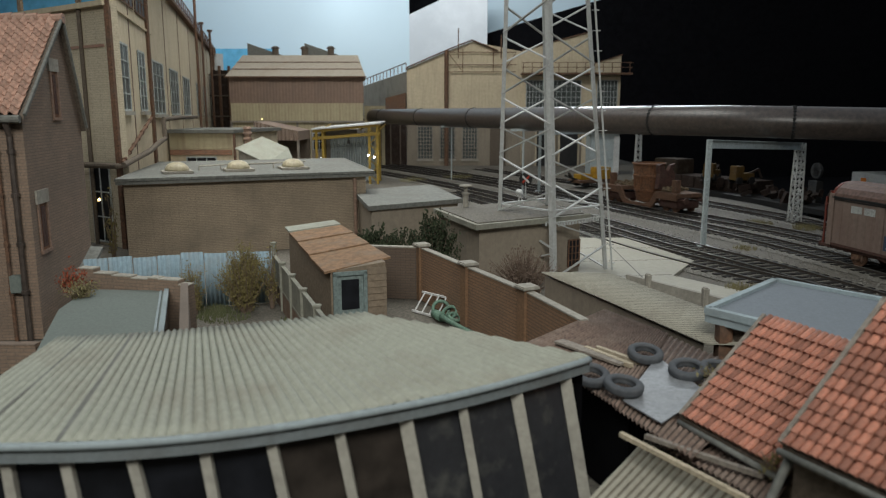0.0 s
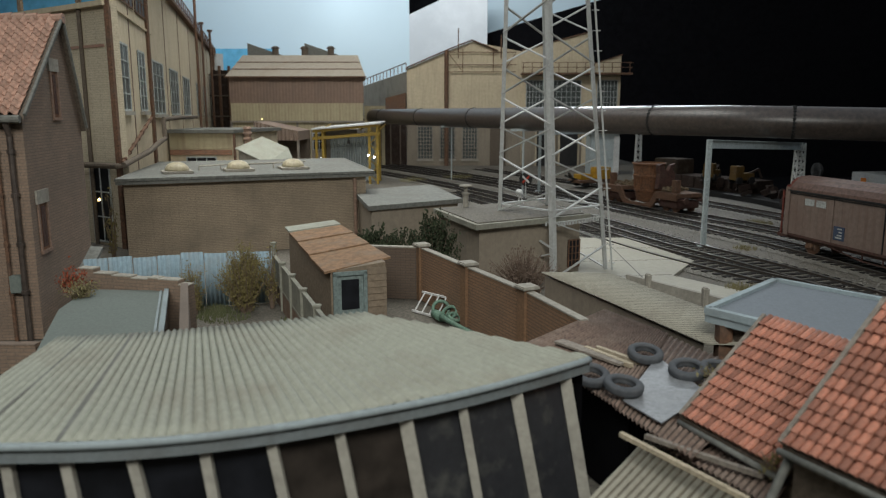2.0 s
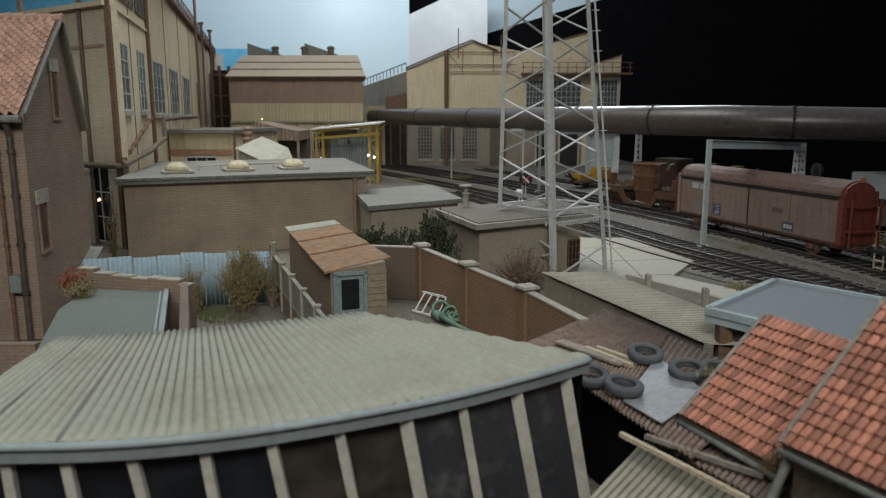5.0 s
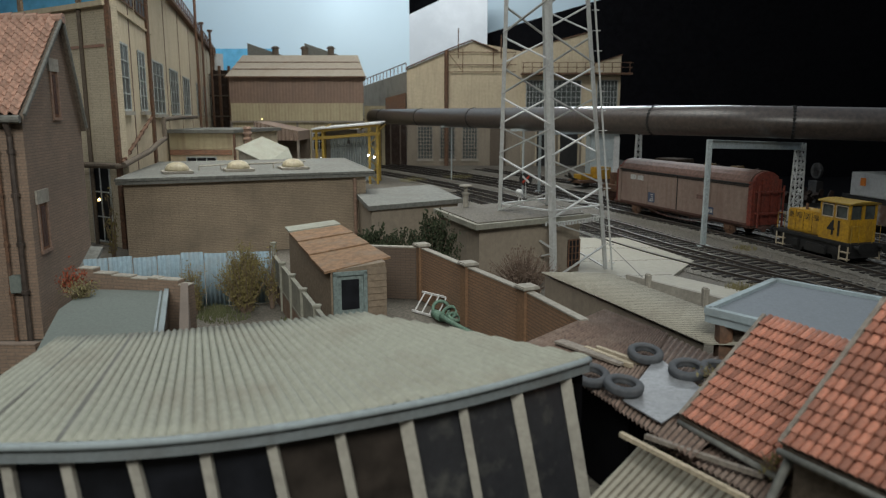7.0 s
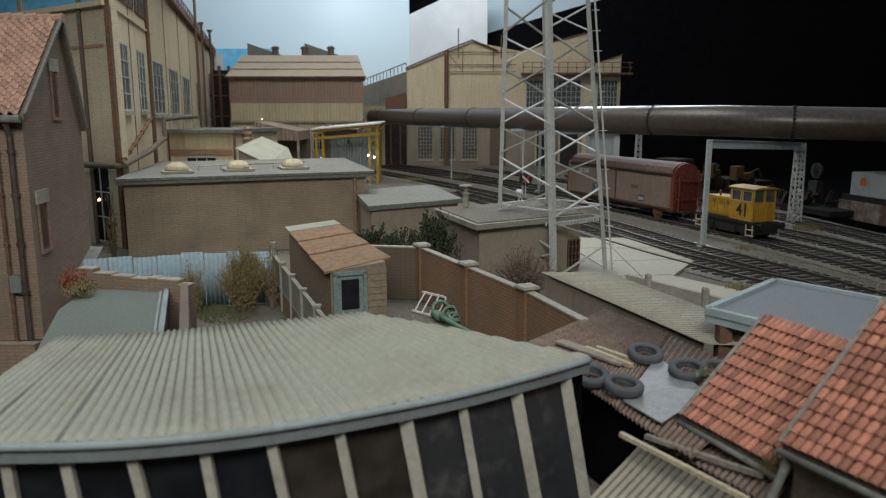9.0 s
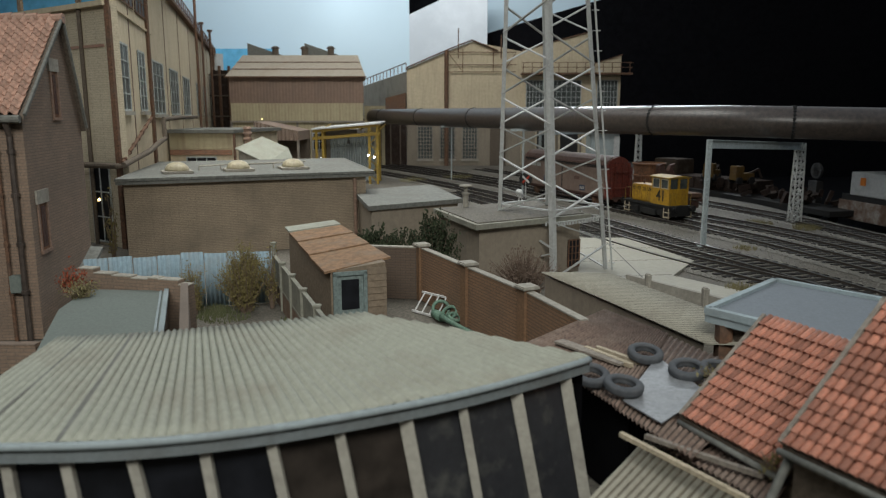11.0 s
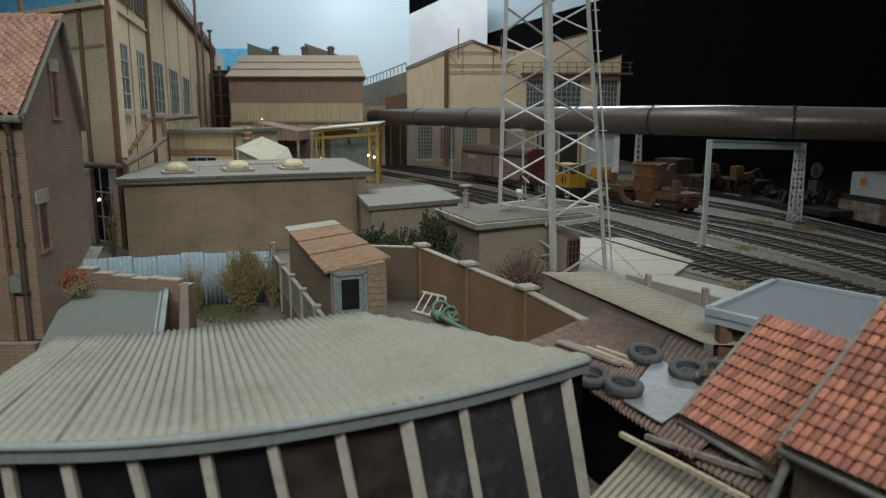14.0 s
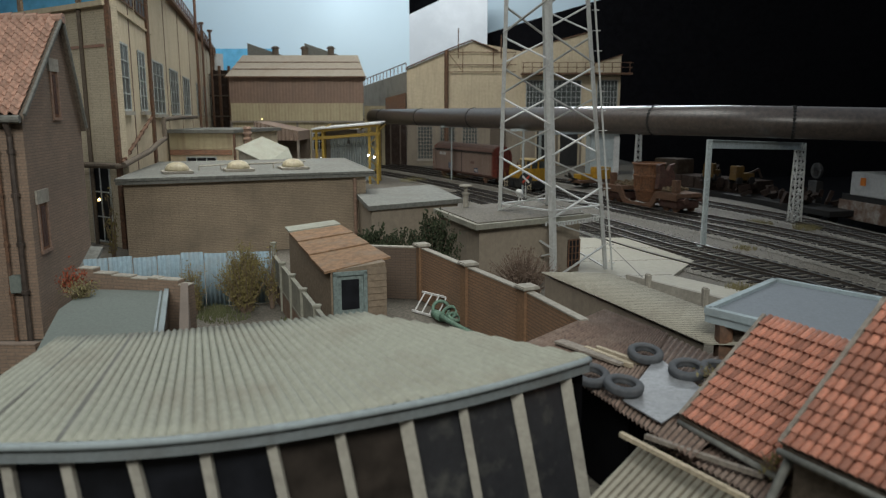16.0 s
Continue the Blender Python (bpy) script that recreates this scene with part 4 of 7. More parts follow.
            a, b = foot(k, z - 0.5), foot((k + 1) % 4, z - 0.5)
            beam(bm, a, b, 0.04, 0.04)
            for i in range(2, 17):
                p = lerp(a, b, i / 18)
                tube(bm, [p, (p[0], p[1], p[2] - 0.17)], 0.05, 5)
            part("insulator_row", bm, M["steel"], t, "row of small insulators", world_coords=True)
    bm = bmesh.new()
    a, b = Vector(foot(1, 0)) + Vector((0.2, -0.1, 0)), Vector(foot(1, top)) + Vector((0.2, -0.1, 0))
    beam(bm, a, b, 0.07)
    for i in range(24):
        p = a.lerp(b, (i + 0.5) / 24)
        beam(bm, p, p + Vector((0.16, 0, 0)), 0.04)
        beam(bm, p, p - Vector((0.18, 0, 0)), 0.025)
    part("ladder", bm, M["steel"], t, "single-rail climbing ladder", world_coords=True)


def big_pipe():
    pts = smooth_path([(-9.6, 101), (-3.2, 86), (3.6, 71), (10.0, 54.5), (13.6, 48.6), (18.3, 44.2), (25.5, 41.6), (34.5, 40.0), (48, 38.5)], 1.2)
    drop = lambda q: 6.52 - 0.022 * max(0.0, q.x - 17.0)
    p = thing("overhead_pipe", pts[0].x, pts[0].y, 6.5, 0, "huge sooty overhead gas pipe with bolted joints", "pipeline")
    bm = bmesh.new()
    tube(bm, [(q.x, q.y, drop(q)) for q in pts], 0.93, 36)
    part("pipe_body", bm, M["pipe"], p, "sooty dark steel", world_coords=True, smooth=True)
    for i in (4, 15, 26, 48, 55, 63, 71):
        if i + 1 < len(pts):
            a, b = pts[i], pts[i].lerp(pts[i + 1], 0.09)
            bm = bmesh.new()
            tube(bm, [(a.x, a.y, drop(a)), (b.x, b.y, drop(b))], 0.955, 36)
            d = (b - a).normalized()
            s = Vector((-d.y, d.x, 0))
            for k in range(26):
                ang = 2 * math.pi * k / 26
                c = a + s * (0.96 * math.cos(ang)) + Vector((0, 0, drop(a) + 0.96 * math.sin(ang)))
                tube(bm, [c - d * 0.03, c + d * 0.16], 0.04, 5)
            part("joint_ring", bm, M["black"], p, "bolted joint ring", world_coords=True)


def lattice_post(bm, x, y, h, w):
    for sx in (-1, 1):
        for sy in (-1, 1):
            beam(bm, (x + sx * w, y + sy * w, 0), (x + sx * w * 0.7, y + sy * w * 0.7, h), 0.09)
    n = int(h / 0.55)
    for i in range(n):
        z0, z1 = h * i / n, h * (i + 1) / n
        u = w * (1 - 0.3 * i / n)
        for sy in (-1, 1):
            s = 1 if i % 2 else -1
            beam(bm, (x - s * u, y + sy * u, z0), (x + s * u, y + sy * u, z1), 0.06)
            beam(bm, (x + s * u, y + sy * u, z0), (x - s * u, y + sy * u, z1), 0.06)
            beam(bm, (x + sy * u, y - s * u, z0), (x + sy * u, y + s * u, z1), 0.06)


def portal(p, q, h, h1, group="pipe supports"):
    t = thing("pipe_portal", p[0], p[1], 0, 0, "pale steel portal carrying the overhead pipe across the tracks", "pipe support", group)
    bm = bmesh.new()
    beam(bm, (*p, 0), (*p, h), 0.05, 0.2), beam(bm, (p[0] - 0.1, p[1], 0), (p[0] - 0.1, p[1], h), 0.24, 0.03), beam(bm, (p[0] + 0.1, p[1], 0), (p[0] + 0.1, p[1], h), 0.24, 0.03)
    box(bm, p[0] - 0.3, p[0] + 0.3, p[1] - 0.3, p[1] + 0.3, 0, 0.12)
    part("post", bm, M["bluesteel"], t, "pale blue-grey steel post", world_coords=True)
    bm = bmesh.new()
    lattice_post(bm, q[0], q[1], h1, 0.30)
    part("lattice_post", bm, M["steel"], t, "weathered lattice post", world_coords=True)
    bm = bmesh.new()
    beam(bm, (*p, h - 0.2), (*q, h1 - 0.2), 0.10, 0.36)
    beam(bm, (*p, h), (*q, h1), 0.34, 0.05), beam(bm, (*p, h - 0.4), (*q, h1 - 0.4), 0.34, 0.05)
    part("girder", bm, M["bluesteel"], t, "pale flanged girder", world_coords=True)


def far_post(x, y, h=5.6):
    t = thing("pipe_post", x, y, 0, 0, "grey steel post under the overhead pipe", "pipe support", "pipe supports")
    bm = bmesh.new()
    beam(bm, (0, 0, 0), (0, 0, h), 0.42, 0.12), beam(bm, (0, -0.15, 0), (0, -0.15, h), 0.5, 0.04)
    part("post", bm, M["bluesteel"], t)
    bm = bmesh.new()
    beam(bm, (-1.1, 0, h), (1.1, 0, h), 0.3, 0.2)
    part("bracket", bm, M["bluesteel"], t)


# ---- the houses and yards ----
def pantiles(parent, origin, ux, up, cols, rows, w, h, mat, name="tile", overlap=0.12, flat=False):
    """Clay pantiles on a slope: ux runs along the eave, up along the slope. Each tile is a part."""
    O, X, U = Vector(origin), Vector(ux).normalized(), Vector(up).normalized()
    N = X.cross(U).normalized()
    if N.z < 0:
        N = -N
    bm = bmesh.new()
    prof = [(-0.5, 0.0), (-0.38, 0.10), (-0.22, 0.15), (-0.06, 0.10), (0.14, 0.02), (0.32, 0.0), (0.5, 0.03)]
    if flat:
        prof = [(-0.44, -0.02), (-0.40, 0.03), (-0.22, 0.055), (0.0, 0.062), (0.22, 0.055), (0.37, 0.03), (0.40, -0.02)]
    lo, hi, un = [], [], []
    for a, z in prof:
        lo.append(bm.verts.new((a * w * 1.06, 0, z + 0.05)))
        hi.append(bm.verts.new((a * w * 1.06, h + overlap, z)))
        un.append(bm.verts.new((a * w * 1.06, 0, z + 0.008)))
    for i in range(len(prof) - 1):
        bm.faces.new((lo[i], lo[i + 1], hi[i + 1], hi[i])), bm.faces.new((un[i], un[i + 1], lo[i + 1], lo[i]))
    rot = Matrix((X, U, N)).transposed().to_4x4()
    inv = root_matrix(parent).inverted()
    first = part(name, bm, mat, parent)
    rng = random.Random(len(name) + cols)
    for r in range(rows):
        for c in range(cols):
            ob = first if r + c == 0 else new(name, first.data)
            ob.parent = parent
            p = O + X * (w * (c + 0.5)) + U * (h * r) + N * rng.uniform(0, 0.012)
            ob.matrix_basis = inv @ Matrix.Translation(p) @ rot @ pose(0, 0, 0, rng.uniform(-1.2, 1.2), rng.uniform(-1.5, 1.5), rng.uniform(-1.5, 1.5))


def left_house():
    N_, F_ = (-12.55, 22.3), (-13.36, 27.55)
    W = 9.0
    d = Vector((F_[0] - N_[0], F_[1] - N_[1])).normalized()
    left = Vector((-d.y, d.x))
    t = thing("brick_house", *N_, 0, 0, "narrow dark brick house with orange pantile roof", "house")
    fr = frame_of(N_, F_)
    ob_m = t.matrix_basis.inverted() @ fr
    L = math.hypot(F_[0] - N_[0], F_[1] - N_[1])
    eave, peak, feave, px = 7.1, 10.1, 6.55, 3.8
    bm = bmesh.new()
    a = [bm.verts.new((x, 0, z)) for x, z in ((0, 0), (L, 0), (L, feave), (px, peak), (0, eave))]
    b = [bm.verts.new((x, W, z)) for x, z in ((0, 0), (L, 0), (L, feave), (px, peak), (0, eave))]
    bm.faces.new(a), bm.faces.new(b[::-1])
    for i in range(5):
        j = (i + 1) % 5
        bm.faces.new((a[i], b[i], b[j], a[j]))
    part("wall", bm, M["housebrick"], t, "sooty brown brick", at=ob_m)
    for x0, x1, z0, z1 in ((0.62, 1.17, 2.72, 4.2), (2.72, 3.15, 6.85, 8.35)):
        bm = bmesh.new()
        for p, q in (((x0 - 0.1, z0), (x0 - 0.1, z1)), ((x1 + 0.1, z0), (x1 + 0.1, z1))):
            beam(bm, (p[0], -0.02, p[1]), (q[0], -0.02, q[1]), 0.10, 0.06, (0, 1, 0))
        beam(bm, (x0 - 0.15, -0.03, z0 - 0.05), (x1 + 0.15, -0.03, z0 - 0.05), 0.10, 0.08, (0, 1, 0))
        w = part("window", bm, M["potclay"], t, "narrow window with red brick surround", at=ob_m)
        bm = bmesh.new()
        box(bm, x0 - 0.22, x1 + 0.22, -0.06, 0.05, z1, z1 + 0.42)
        part("lintel", bm, M["concrete"], w, "grey stone lintel")
        bm = bmesh.new()
        box(bm, x0, x1, -0.012, 0.05, z0, z1)
        part("pane", bm, M["rustpot"], w, "orange-brown shutter")
        bm = bmesh.new()
        box(bm, x0 + 0.1, (x0 + x1) / 2 - 0.02, -0.03, 0.05, z0 + 0.1, z1 - 0.1), box(bm, (x0 + x1) / 2 + 0.02, x1 - 0.1, -0.03, 0.05, z0 + 0.1, z1 - 0.1)
        part("shutter_panel", bm, M["underframe"], w, "dark red-brown shutter panel")
    # roof
    U = Vector((px, 0, peak - eave))
    bm = bmesh.new()
    for (x0, z0), (x1, z1) in (((-0.25, eave - 0.2), (px, peak + 0.06)), ((px, peak + 0.06), (L + 0.08, feave - 0.1))):
        slab(bm, [(x0, -0.15, z0), (x1, -0.15, z1), (x1, W, z1), (x0, W, z0)], 0.12)
    part("roof", bm, M["darkwood"], t, "roof boarding", at=ob_m)
    bm = bmesh.new()
    beam(bm, (-0.25, -0.18, eave - 0.16), (px, -0.18, peak + 0.08), 0.08, 0.1), beam(bm, (px, -0.18, peak + 0.08), (L + 0.08, -0.18, feave - 0.1), 0.08, 0.1)
    part("verge_board", bm, M["felt"], t, "weathered grey verge", at=ob_m)
    f3 = fr.to_3x3()
    o = fr @ Vector((-0.3, 4.6, eave - 0.2))
    pantiles(t, o, f3 @ Vector((0, -1, 0)), f3 @ Vector((px + 0.3, 0, peak - eave + 0.26)), 17, 16, 0.272, 0.313, M["tileold"])
    bm = bmesh.new()
    for i in range(12):
        tube(bm, [(px, 4.6 - i * 0.4, peak + 0.03), (px, 4.6 - i * 0.4 - 0.42, peak + 0.06)], [0.16, 0.18], 10)
    part("ridge_tiles", bm, M["tileold"], t, at=ob_m)
    bm = bmesh.new()
    tube(bm, [(-0.4, -0.1, eave - 0.28), (-0.4, 4.6, eave - 0.28)], 0.12, 10)
    part("gutter", bm, M["felt"], t, "grey gutter", at=ob_m)
    for y, r, m in ((0.35, 0.09, "pipe"), (0.75, 0.06, "rust")):
        bm = bmesh.new()
        tube(bm, [(-0.35, y, eave - 0.3), (-0.12, y, eave - 0.8), (-0.12, y, 0)], r, 8)
        for z in (1.5, 3, 4.5, 5.8):
            tube(bm, [(-0.12, y, z), (-0.12, y, z + 0.12)], r * 1.4, 8)
        part("downpipe", bm, M[m], t, "grey downpipe", at=ob_m)
    bm = bmesh.new()
    box(bm, -0.22, 0, 0.42, 0.75, 1.55, 2.1, bevel=0.02)
    part("meter_box", bm, M["feltgreen"], t, "small grey-green meter box", at=ob_m)
    bm = bmesh.new()
    box(bm, -0.05, 0, 1.3, 2.3, 0.3, 2.4)
    part("door", bm, M["markblue"], t, "dark blue door", at=ob_m)
    bm = bmesh.new()
    slab(bm, [(2.9, -0.45, 1.2), (5.2, -0.45, 2.0), (5.2, -0.02, 2.06), (2.9, -0.02, 1.26)], 0.12)
    part("canopy", bm, M["felt"], t, "pale sloping canopy on the wall", at=ob_m)


def left_annexe():
    t = thing("garden_annexe", -8.5, 18.5, 0, 0, "low annexe with green-grey felt roof behind a broken brick wall", "outbuilding")
    bm = bmesh.new()
    prism(bm, [(-8.45, 14.6), (-6.1, 15.2), (-7.85, 20.4), (-10.2, 20.55), (-9.9, 18.4)], 0, 1.93)
    part("wall", bm, M["housebrick"], t, "dark brick", world_coords=True)
    bm = bmesh.new()
    prism(bm, [(-8.45, 14.5), (-6.05, 15.1), (-7.8, 20.45), (-10.2, 20.6), (-9.9, 18.4)], 1.93, 2.02)
    part("roof", bm, M["feltgreen"], t, "green-grey felt", world_coords=True)
    bm = bmesh.new()
    beam(bm, (-6.1, 15.2, 2.05), (-7.85, 20.4, 2.05), 0.12, 0.12), beam(bm, (-6.28, 15.3, 2.03), (-7.98, 20.3, 2.03), 0.06, 0.06)
    part("roof_edge", bm, M["eave"], t, "grey zinc edging", world_coords=True)
    w = thing("broken_wall", -7.2, 20.2, 0, 0, "old brick garden wall with crumbling top", "garden wall")
    rng = random.Random(5)
    bm = bmesh.new()
    P, Q = (-10.7, 21.1), (-7.15, 20.15)
    fr = frame_of(P, Q)
    L = math.hypot(Q[0] - P[0], Q[1] - P[1])
    box(bm, 0, L, 0, 0.3, 0, 2.2)
    x = 0.0
    tops = []
    while x < L - 0.05:
        st = rng.uniform(0.3, 0.7)
        z = 2.2 + 0.24 * (1 - x / L) + rng.choice((0, 0.08))
        box(bm, x, min(x + st, L), 0, 0.3, 2.2, z)
        tops.append((x, min(x + st, L), z))
        x += st
    m = w.matrix_basis.inverted() @ fr
    part("brickwork", bm, M["housebrick"], w, at=m)
    bm = bmesh.new()
    for a, b, z in tops:
        box(bm, a, b, -0.01, 0.31, z, z + 0.03)
    part("mortar_top", bm, M["concrete"], w, "pale crumbling mortar", at=m)
    bm = bmesh.new()
    wall_run(bm, (-7.2, 20.3), (-5.45, 15.2), 0.2, 0, 2.28, -1)
    part("side_wall", bm, M["housebrick"], w, world_coords=True)


def yard_wall():
    # added wall: stands in for house brickwork that should reach lower
    t = thing("yard_wall", -11.5, 17.0, 0, 0, "low dark brick wall added to fill in the lower house brickwork", "garden wall")
    bm = bmesh.new()
    box(bm, -2.4, 1.7, 0, 0.22, 0, 1.5)
    part("brickwork", bm, M["housebrick"], t)
    bm = bmesh.new()
    box(bm, -2.4, 1.7, -0.02, 0.24, 1.5, 1.53)
    part("coping", bm, M["housebrick"], t)


def blue_fence():
    P, Q = (-12.6, 25.3), (-6.35, 26.9)
    t = thing("corrugated_fence", *P, 0, 0, "pale blue corrugated iron fence, stained and uneven", "fence")
    rng = random.Random(3)
    n = 8
    for i in range(n):
        a, b = along(P, Q, i / n + 0.002), along(P, Q, (i + 1) / n - 0.002)
        zt = 2.0 + rng.uniform(-0.06, 0.05)
        o = rng.uniform(-0.03, 0.03)
        bm = bmesh.new()
        corrugated(bm, (a[0], a[1] + o, 0), (b[0], b[1] + o, 0), (b[0], b[1] + o, zt), (a[0], a[1] + o, zt + rng.uniform(-0.04, 0.04)), 0.155, 0.028, 0.012)
        part("sheet", bm, M["bluefence"], t, world_coords=True, smooth=True)


def concrete_fence():
    P, Q = (-6.45, 27.6), (-2.75, 17.8)
    t = thing("concrete_fence", *P, 0, 0, "low pale concrete panel fence with posts", "fence")
    n = 5
    for i in range(n + 1):
        x, y, _ = along(P, Q, i / n)
        bm = bmesh.new()
        box(bm, x - 0.09, x + 0.09, y - 0.09, y + 0.09, 0, 1.72 if i else 2.1, bevel=0.015)
        box(bm, x - 0.115, x + 0.115, y - 0.115, y + 0.115, 1.72 if i else 2.1, 1.79 if i else 2.17, bevel=0.015)
        part("post", bm, M["fencepanel"], t, world_coords=True)
    for i in range(n):
        a, b = along(P, Q, i / n), along(P, Q, (i + 1) / n)
        bm = bmesh.new()
        beam(bm, (a[0], a[1], 0.36), (b[0], b[1], 0.36), 0.09, 0.72)
        part("lower_panel", bm, M["fencebrown"], t, "brown-stained lower board", world_coords=True)
        bm = bmesh.new()
        beam(bm, (a[0], a[1], 1.17), (b[0], b[1], 1.17), 0.07, 0.9)
        beam(bm, (a[0], a[1], 0.74), (b[0], b[1], 0.74), 0.11, 0.06)
        beam(bm, (a[0], a[1], 1.64), (b[0], b[1], 1.64), 0.13, 0.1)
        part("panel", bm, M["fencepanel"], t, world_coords=True)


def garden_wall():
    t = thing("garden_wall", -0.9, 27.3, 0, 0, "long brown brick garden wall with capped piers", "garden wall")
    P0, P1, P2, P3 = (-3.6, 27.75), (-0.9, 27.3), (2.36, 20.3), (3.36, 17.4)
    for p, q in ((P0, P1), (P1, P2), (P2, P3)):
        L = math.hypot(q[0] - p[0], q[1] - p[1])
        bm = bmesh.new()
        box(bm, 0, L, 0, 0.22, 0, 1.98)
        part("brickwork", bm, M["darkbrick" if p == P0 else "wallbrick"], t, "dark brown brick" if p == P0 else "", at=t.matrix_basis.inverted() @ frame_of(p, q))
        bm = bmesh.new()
        box(bm, 0, L, -0.02, 0.24, 1.98, 2.03, bevel=0.01)
        part("coping", bm, M["concrete"], t, "pale stone coping", at=t.matrix_basis.inverted() @ frame_of(p, q))
    for p, q, tt in ((P1, P2, 0.0), (P1, P2, 0.5), (P1, P2, 0.98)):
        fr = frame_of(p, q) @ pose(tt * math.hypot(q[0] - p[0], q[1] - p[1]), 0.11, 0)
        bm = bmesh.new()
        box(bm, -0.2, 0.2, -0.2, 0.2, 0, 2.06)
        k = part("pier", bm, M["pierbrick"], t, at=t.matrix_basis.inverted() @ fr)
        bm = bmesh.new()
        box(bm, -0.28, 0.28, -0.28, 0.28, 2.06, 2.17, bevel=0.03)
        part("pier_cap", bm, M["concrete"], k, "pale stone cap")


def garden_hut():
    # front left, front right, back right, back left
    FL, FR, BR, BL = (-3.52, 22.55), (-1.85, 23.2), (-3.9, 28.7), (-5.95, 28.1)
    t = thing("garden_hut", *FL, 0, 0, "small wooden hut with rusty sheet roof and glazed door", "garden shed")
    bm = bmesh.new()
    prism(bm, [FL, FR, BR, BL], 0, [2.12, 2.3, 2.52, 2.4])
    part("wall", bm, M["hutboard"], t, "plain brown boarded wall", world_coords=True)
    fr = t.matrix_basis.inverted() @ frame_of(FL, FR)
    L = math.hypot(FR[0] - FL[0], FR[1] - FL[1])
    n = 10
    for i in range(n):
        bm = bmesh.new()
        z0, z1 = 2.15 * i / n, 2.15 * (i + 1) / n - 0.012
        vs = box(bm, 1.18, L + 0.02, -0.045, 0.02, z0, z1)
        for v in vs:
            if v.co.z > z0 + 0.05 and v.co.y < 0:
                v.co.y += 0.025
        part("board", bm, M["hutboard"], t, at=fr)
    bm = bmesh.new()
    for x in (0.12, 1.1):
        beam(bm, (x, -0.04, 0), (x, -0.04, 2.05), 0.12, 0.1, (0, 1, 0))
    beam(bm, (0.06, -0.04, 2.02), (1.16, -0.04, 2.02), 0.12, 0.1, (0, 1, 0))
    part("door_frame", bm, M["frame"], t, "blue-grey door frame", at=fr)
    bm = bmesh.new()
    box(bm, 0.18, 1.04, -0.03, 0.03, 0.02, 1.96)
    door = part("door", bm, M["frame"], t, "blue-grey door", at=fr)
    bm = bmesh.new()
    box(bm, 0.33, 0.90, -0.045, -0.025, 0.85, 1.82)
    part("pane", bm, M["darkpane"], door, "dark door glass")
    # roof sheets
    o = [(-3.68, 22.38, 2.14), (-1.72, 23.75, 2.36), (-4.35, 29.2, 2.66), (-6.25, 28.8, 2.44)]
    for i, (a, b) in enumerate(((0.0, 0.33), (0.335, 0.62), (0.625, 0.86), (0.865, 1.0))):
        bm = bmesh.new()
        q = [lerp(o[0], o[3], a), lerp(o[1], o[2], a), lerp(o[1], o[2], b), lerp(o[0], o[3], b)]
        slab(bm, [(x, y, z + 0.045 * i) for x, y, z in q], 0.07)
        part("roof_sheet", bm, M["rustroof" if i < 3 else "asbestos"], t, "rusty roof sheet" if i < 3 else "grey roof sheet", world_coords=True)


# ---- foreground workshop ----
# eave line, gently bowed
EAVE = [(-6.6, 8.40, 3.0), (-5.41, 8.42, 3.0), (-4.06, 8.50, 3.0), (-2.75, 8.78, 3.0), (-1.39, 9.30, 3.0), (0.13, 10.06, 3.0), (1.46, 10.94, 3.0), (2.42, 11.67, 3.0)]



def sample(line, n):
    """n + 1 even steps along a smooth line through points."""
    pts = [Vector(p) for p in line]
    P = [pts[0] * 2 - pts[1]] + pts + [pts[-1] * 2 - pts[-2]]
    out = []
    for i in range(n + 1):
        u = min(i / n * (len(pts) - 1), len(pts) - 1 - 1e-6)
        k, t = int(u), u - int(u)
        a, b, c, d = P[k:k + 4]
        out.append(0.5 * (2 * b + (c - a) * t + (2 * a - 5 * b + 4 * c - d) * t * t + (3 * b - a - 3 * c + d) * t ** 3))
    return out


def workshop():
    t = thing("glazed_workshop", -1.5, 10.5, 0, 0, "workshop with grey corrugated sheet roof and glazed front", "workshop")
    ribs, per, rows = 58, 6, 10
    lo = sample(EAVE, ribs * per)
    back = [Vector(p) for p in ((-8.6, 9.6, 3.0), (-7.6, 10.43, 3.1), (-6.95, 11.0, 3.2), (-6.75, 11.3, 3.25), (-6.7, 11.75, 3.3), (-5.98, 11.83, 3.3), (-4.75, 12.12, 3.3), (-3.33, 12.60, 3.3), (-1.53, 13.38, 3.3), (0.30, 12.60, 3.2), (1.5, 12.08, 3.08), (2.5, 11.69, 3.02))]
    focus = Vector((-6.05, 17.8))

    def end_of(a):
        """Where a rib that starts at a on the eave meets the back edge or the verge."""
        best = None
        run = (focus - a.xy).normalized()
        for p, q in zip(back, back[1:]):
            e = (q - p).xy
            det = run.x * -e.y + run.y * e.x
            if abs(det) < 1e-9:
                continue
            w = (p - a).xy
            t, u = (w.x * -e.y + w.y * e.x) / det, (run.x * w.y - run.y * w.x) / det
            if t > 0 and -1e-6 <= u <= 1 + 1e-6 and (best is None or t < best[0]):
                best = (t, u, p, q)
        if best is None:
            return a + Vector((0, 0.03, 0))
        t, u, p, q = best
        return Vector((a.x + run.x * t, a.y + run.y * t, p.z + (q.z - p.z) * u))

    hi = [end_of(a) for a in lo]
    bm = bmesh.new()
    grid = []
    for i in range(ribs * per + 1):
        amp = 0.034 * math.cos(2 * math.pi * i / per)
        line = []
        for j in range(rows + 1):
            p = lo[i].lerp(hi[i], j / rows)
            sag = 0.012 * noise.noise((p.x * 0.8, p.y * 0.8, 0))
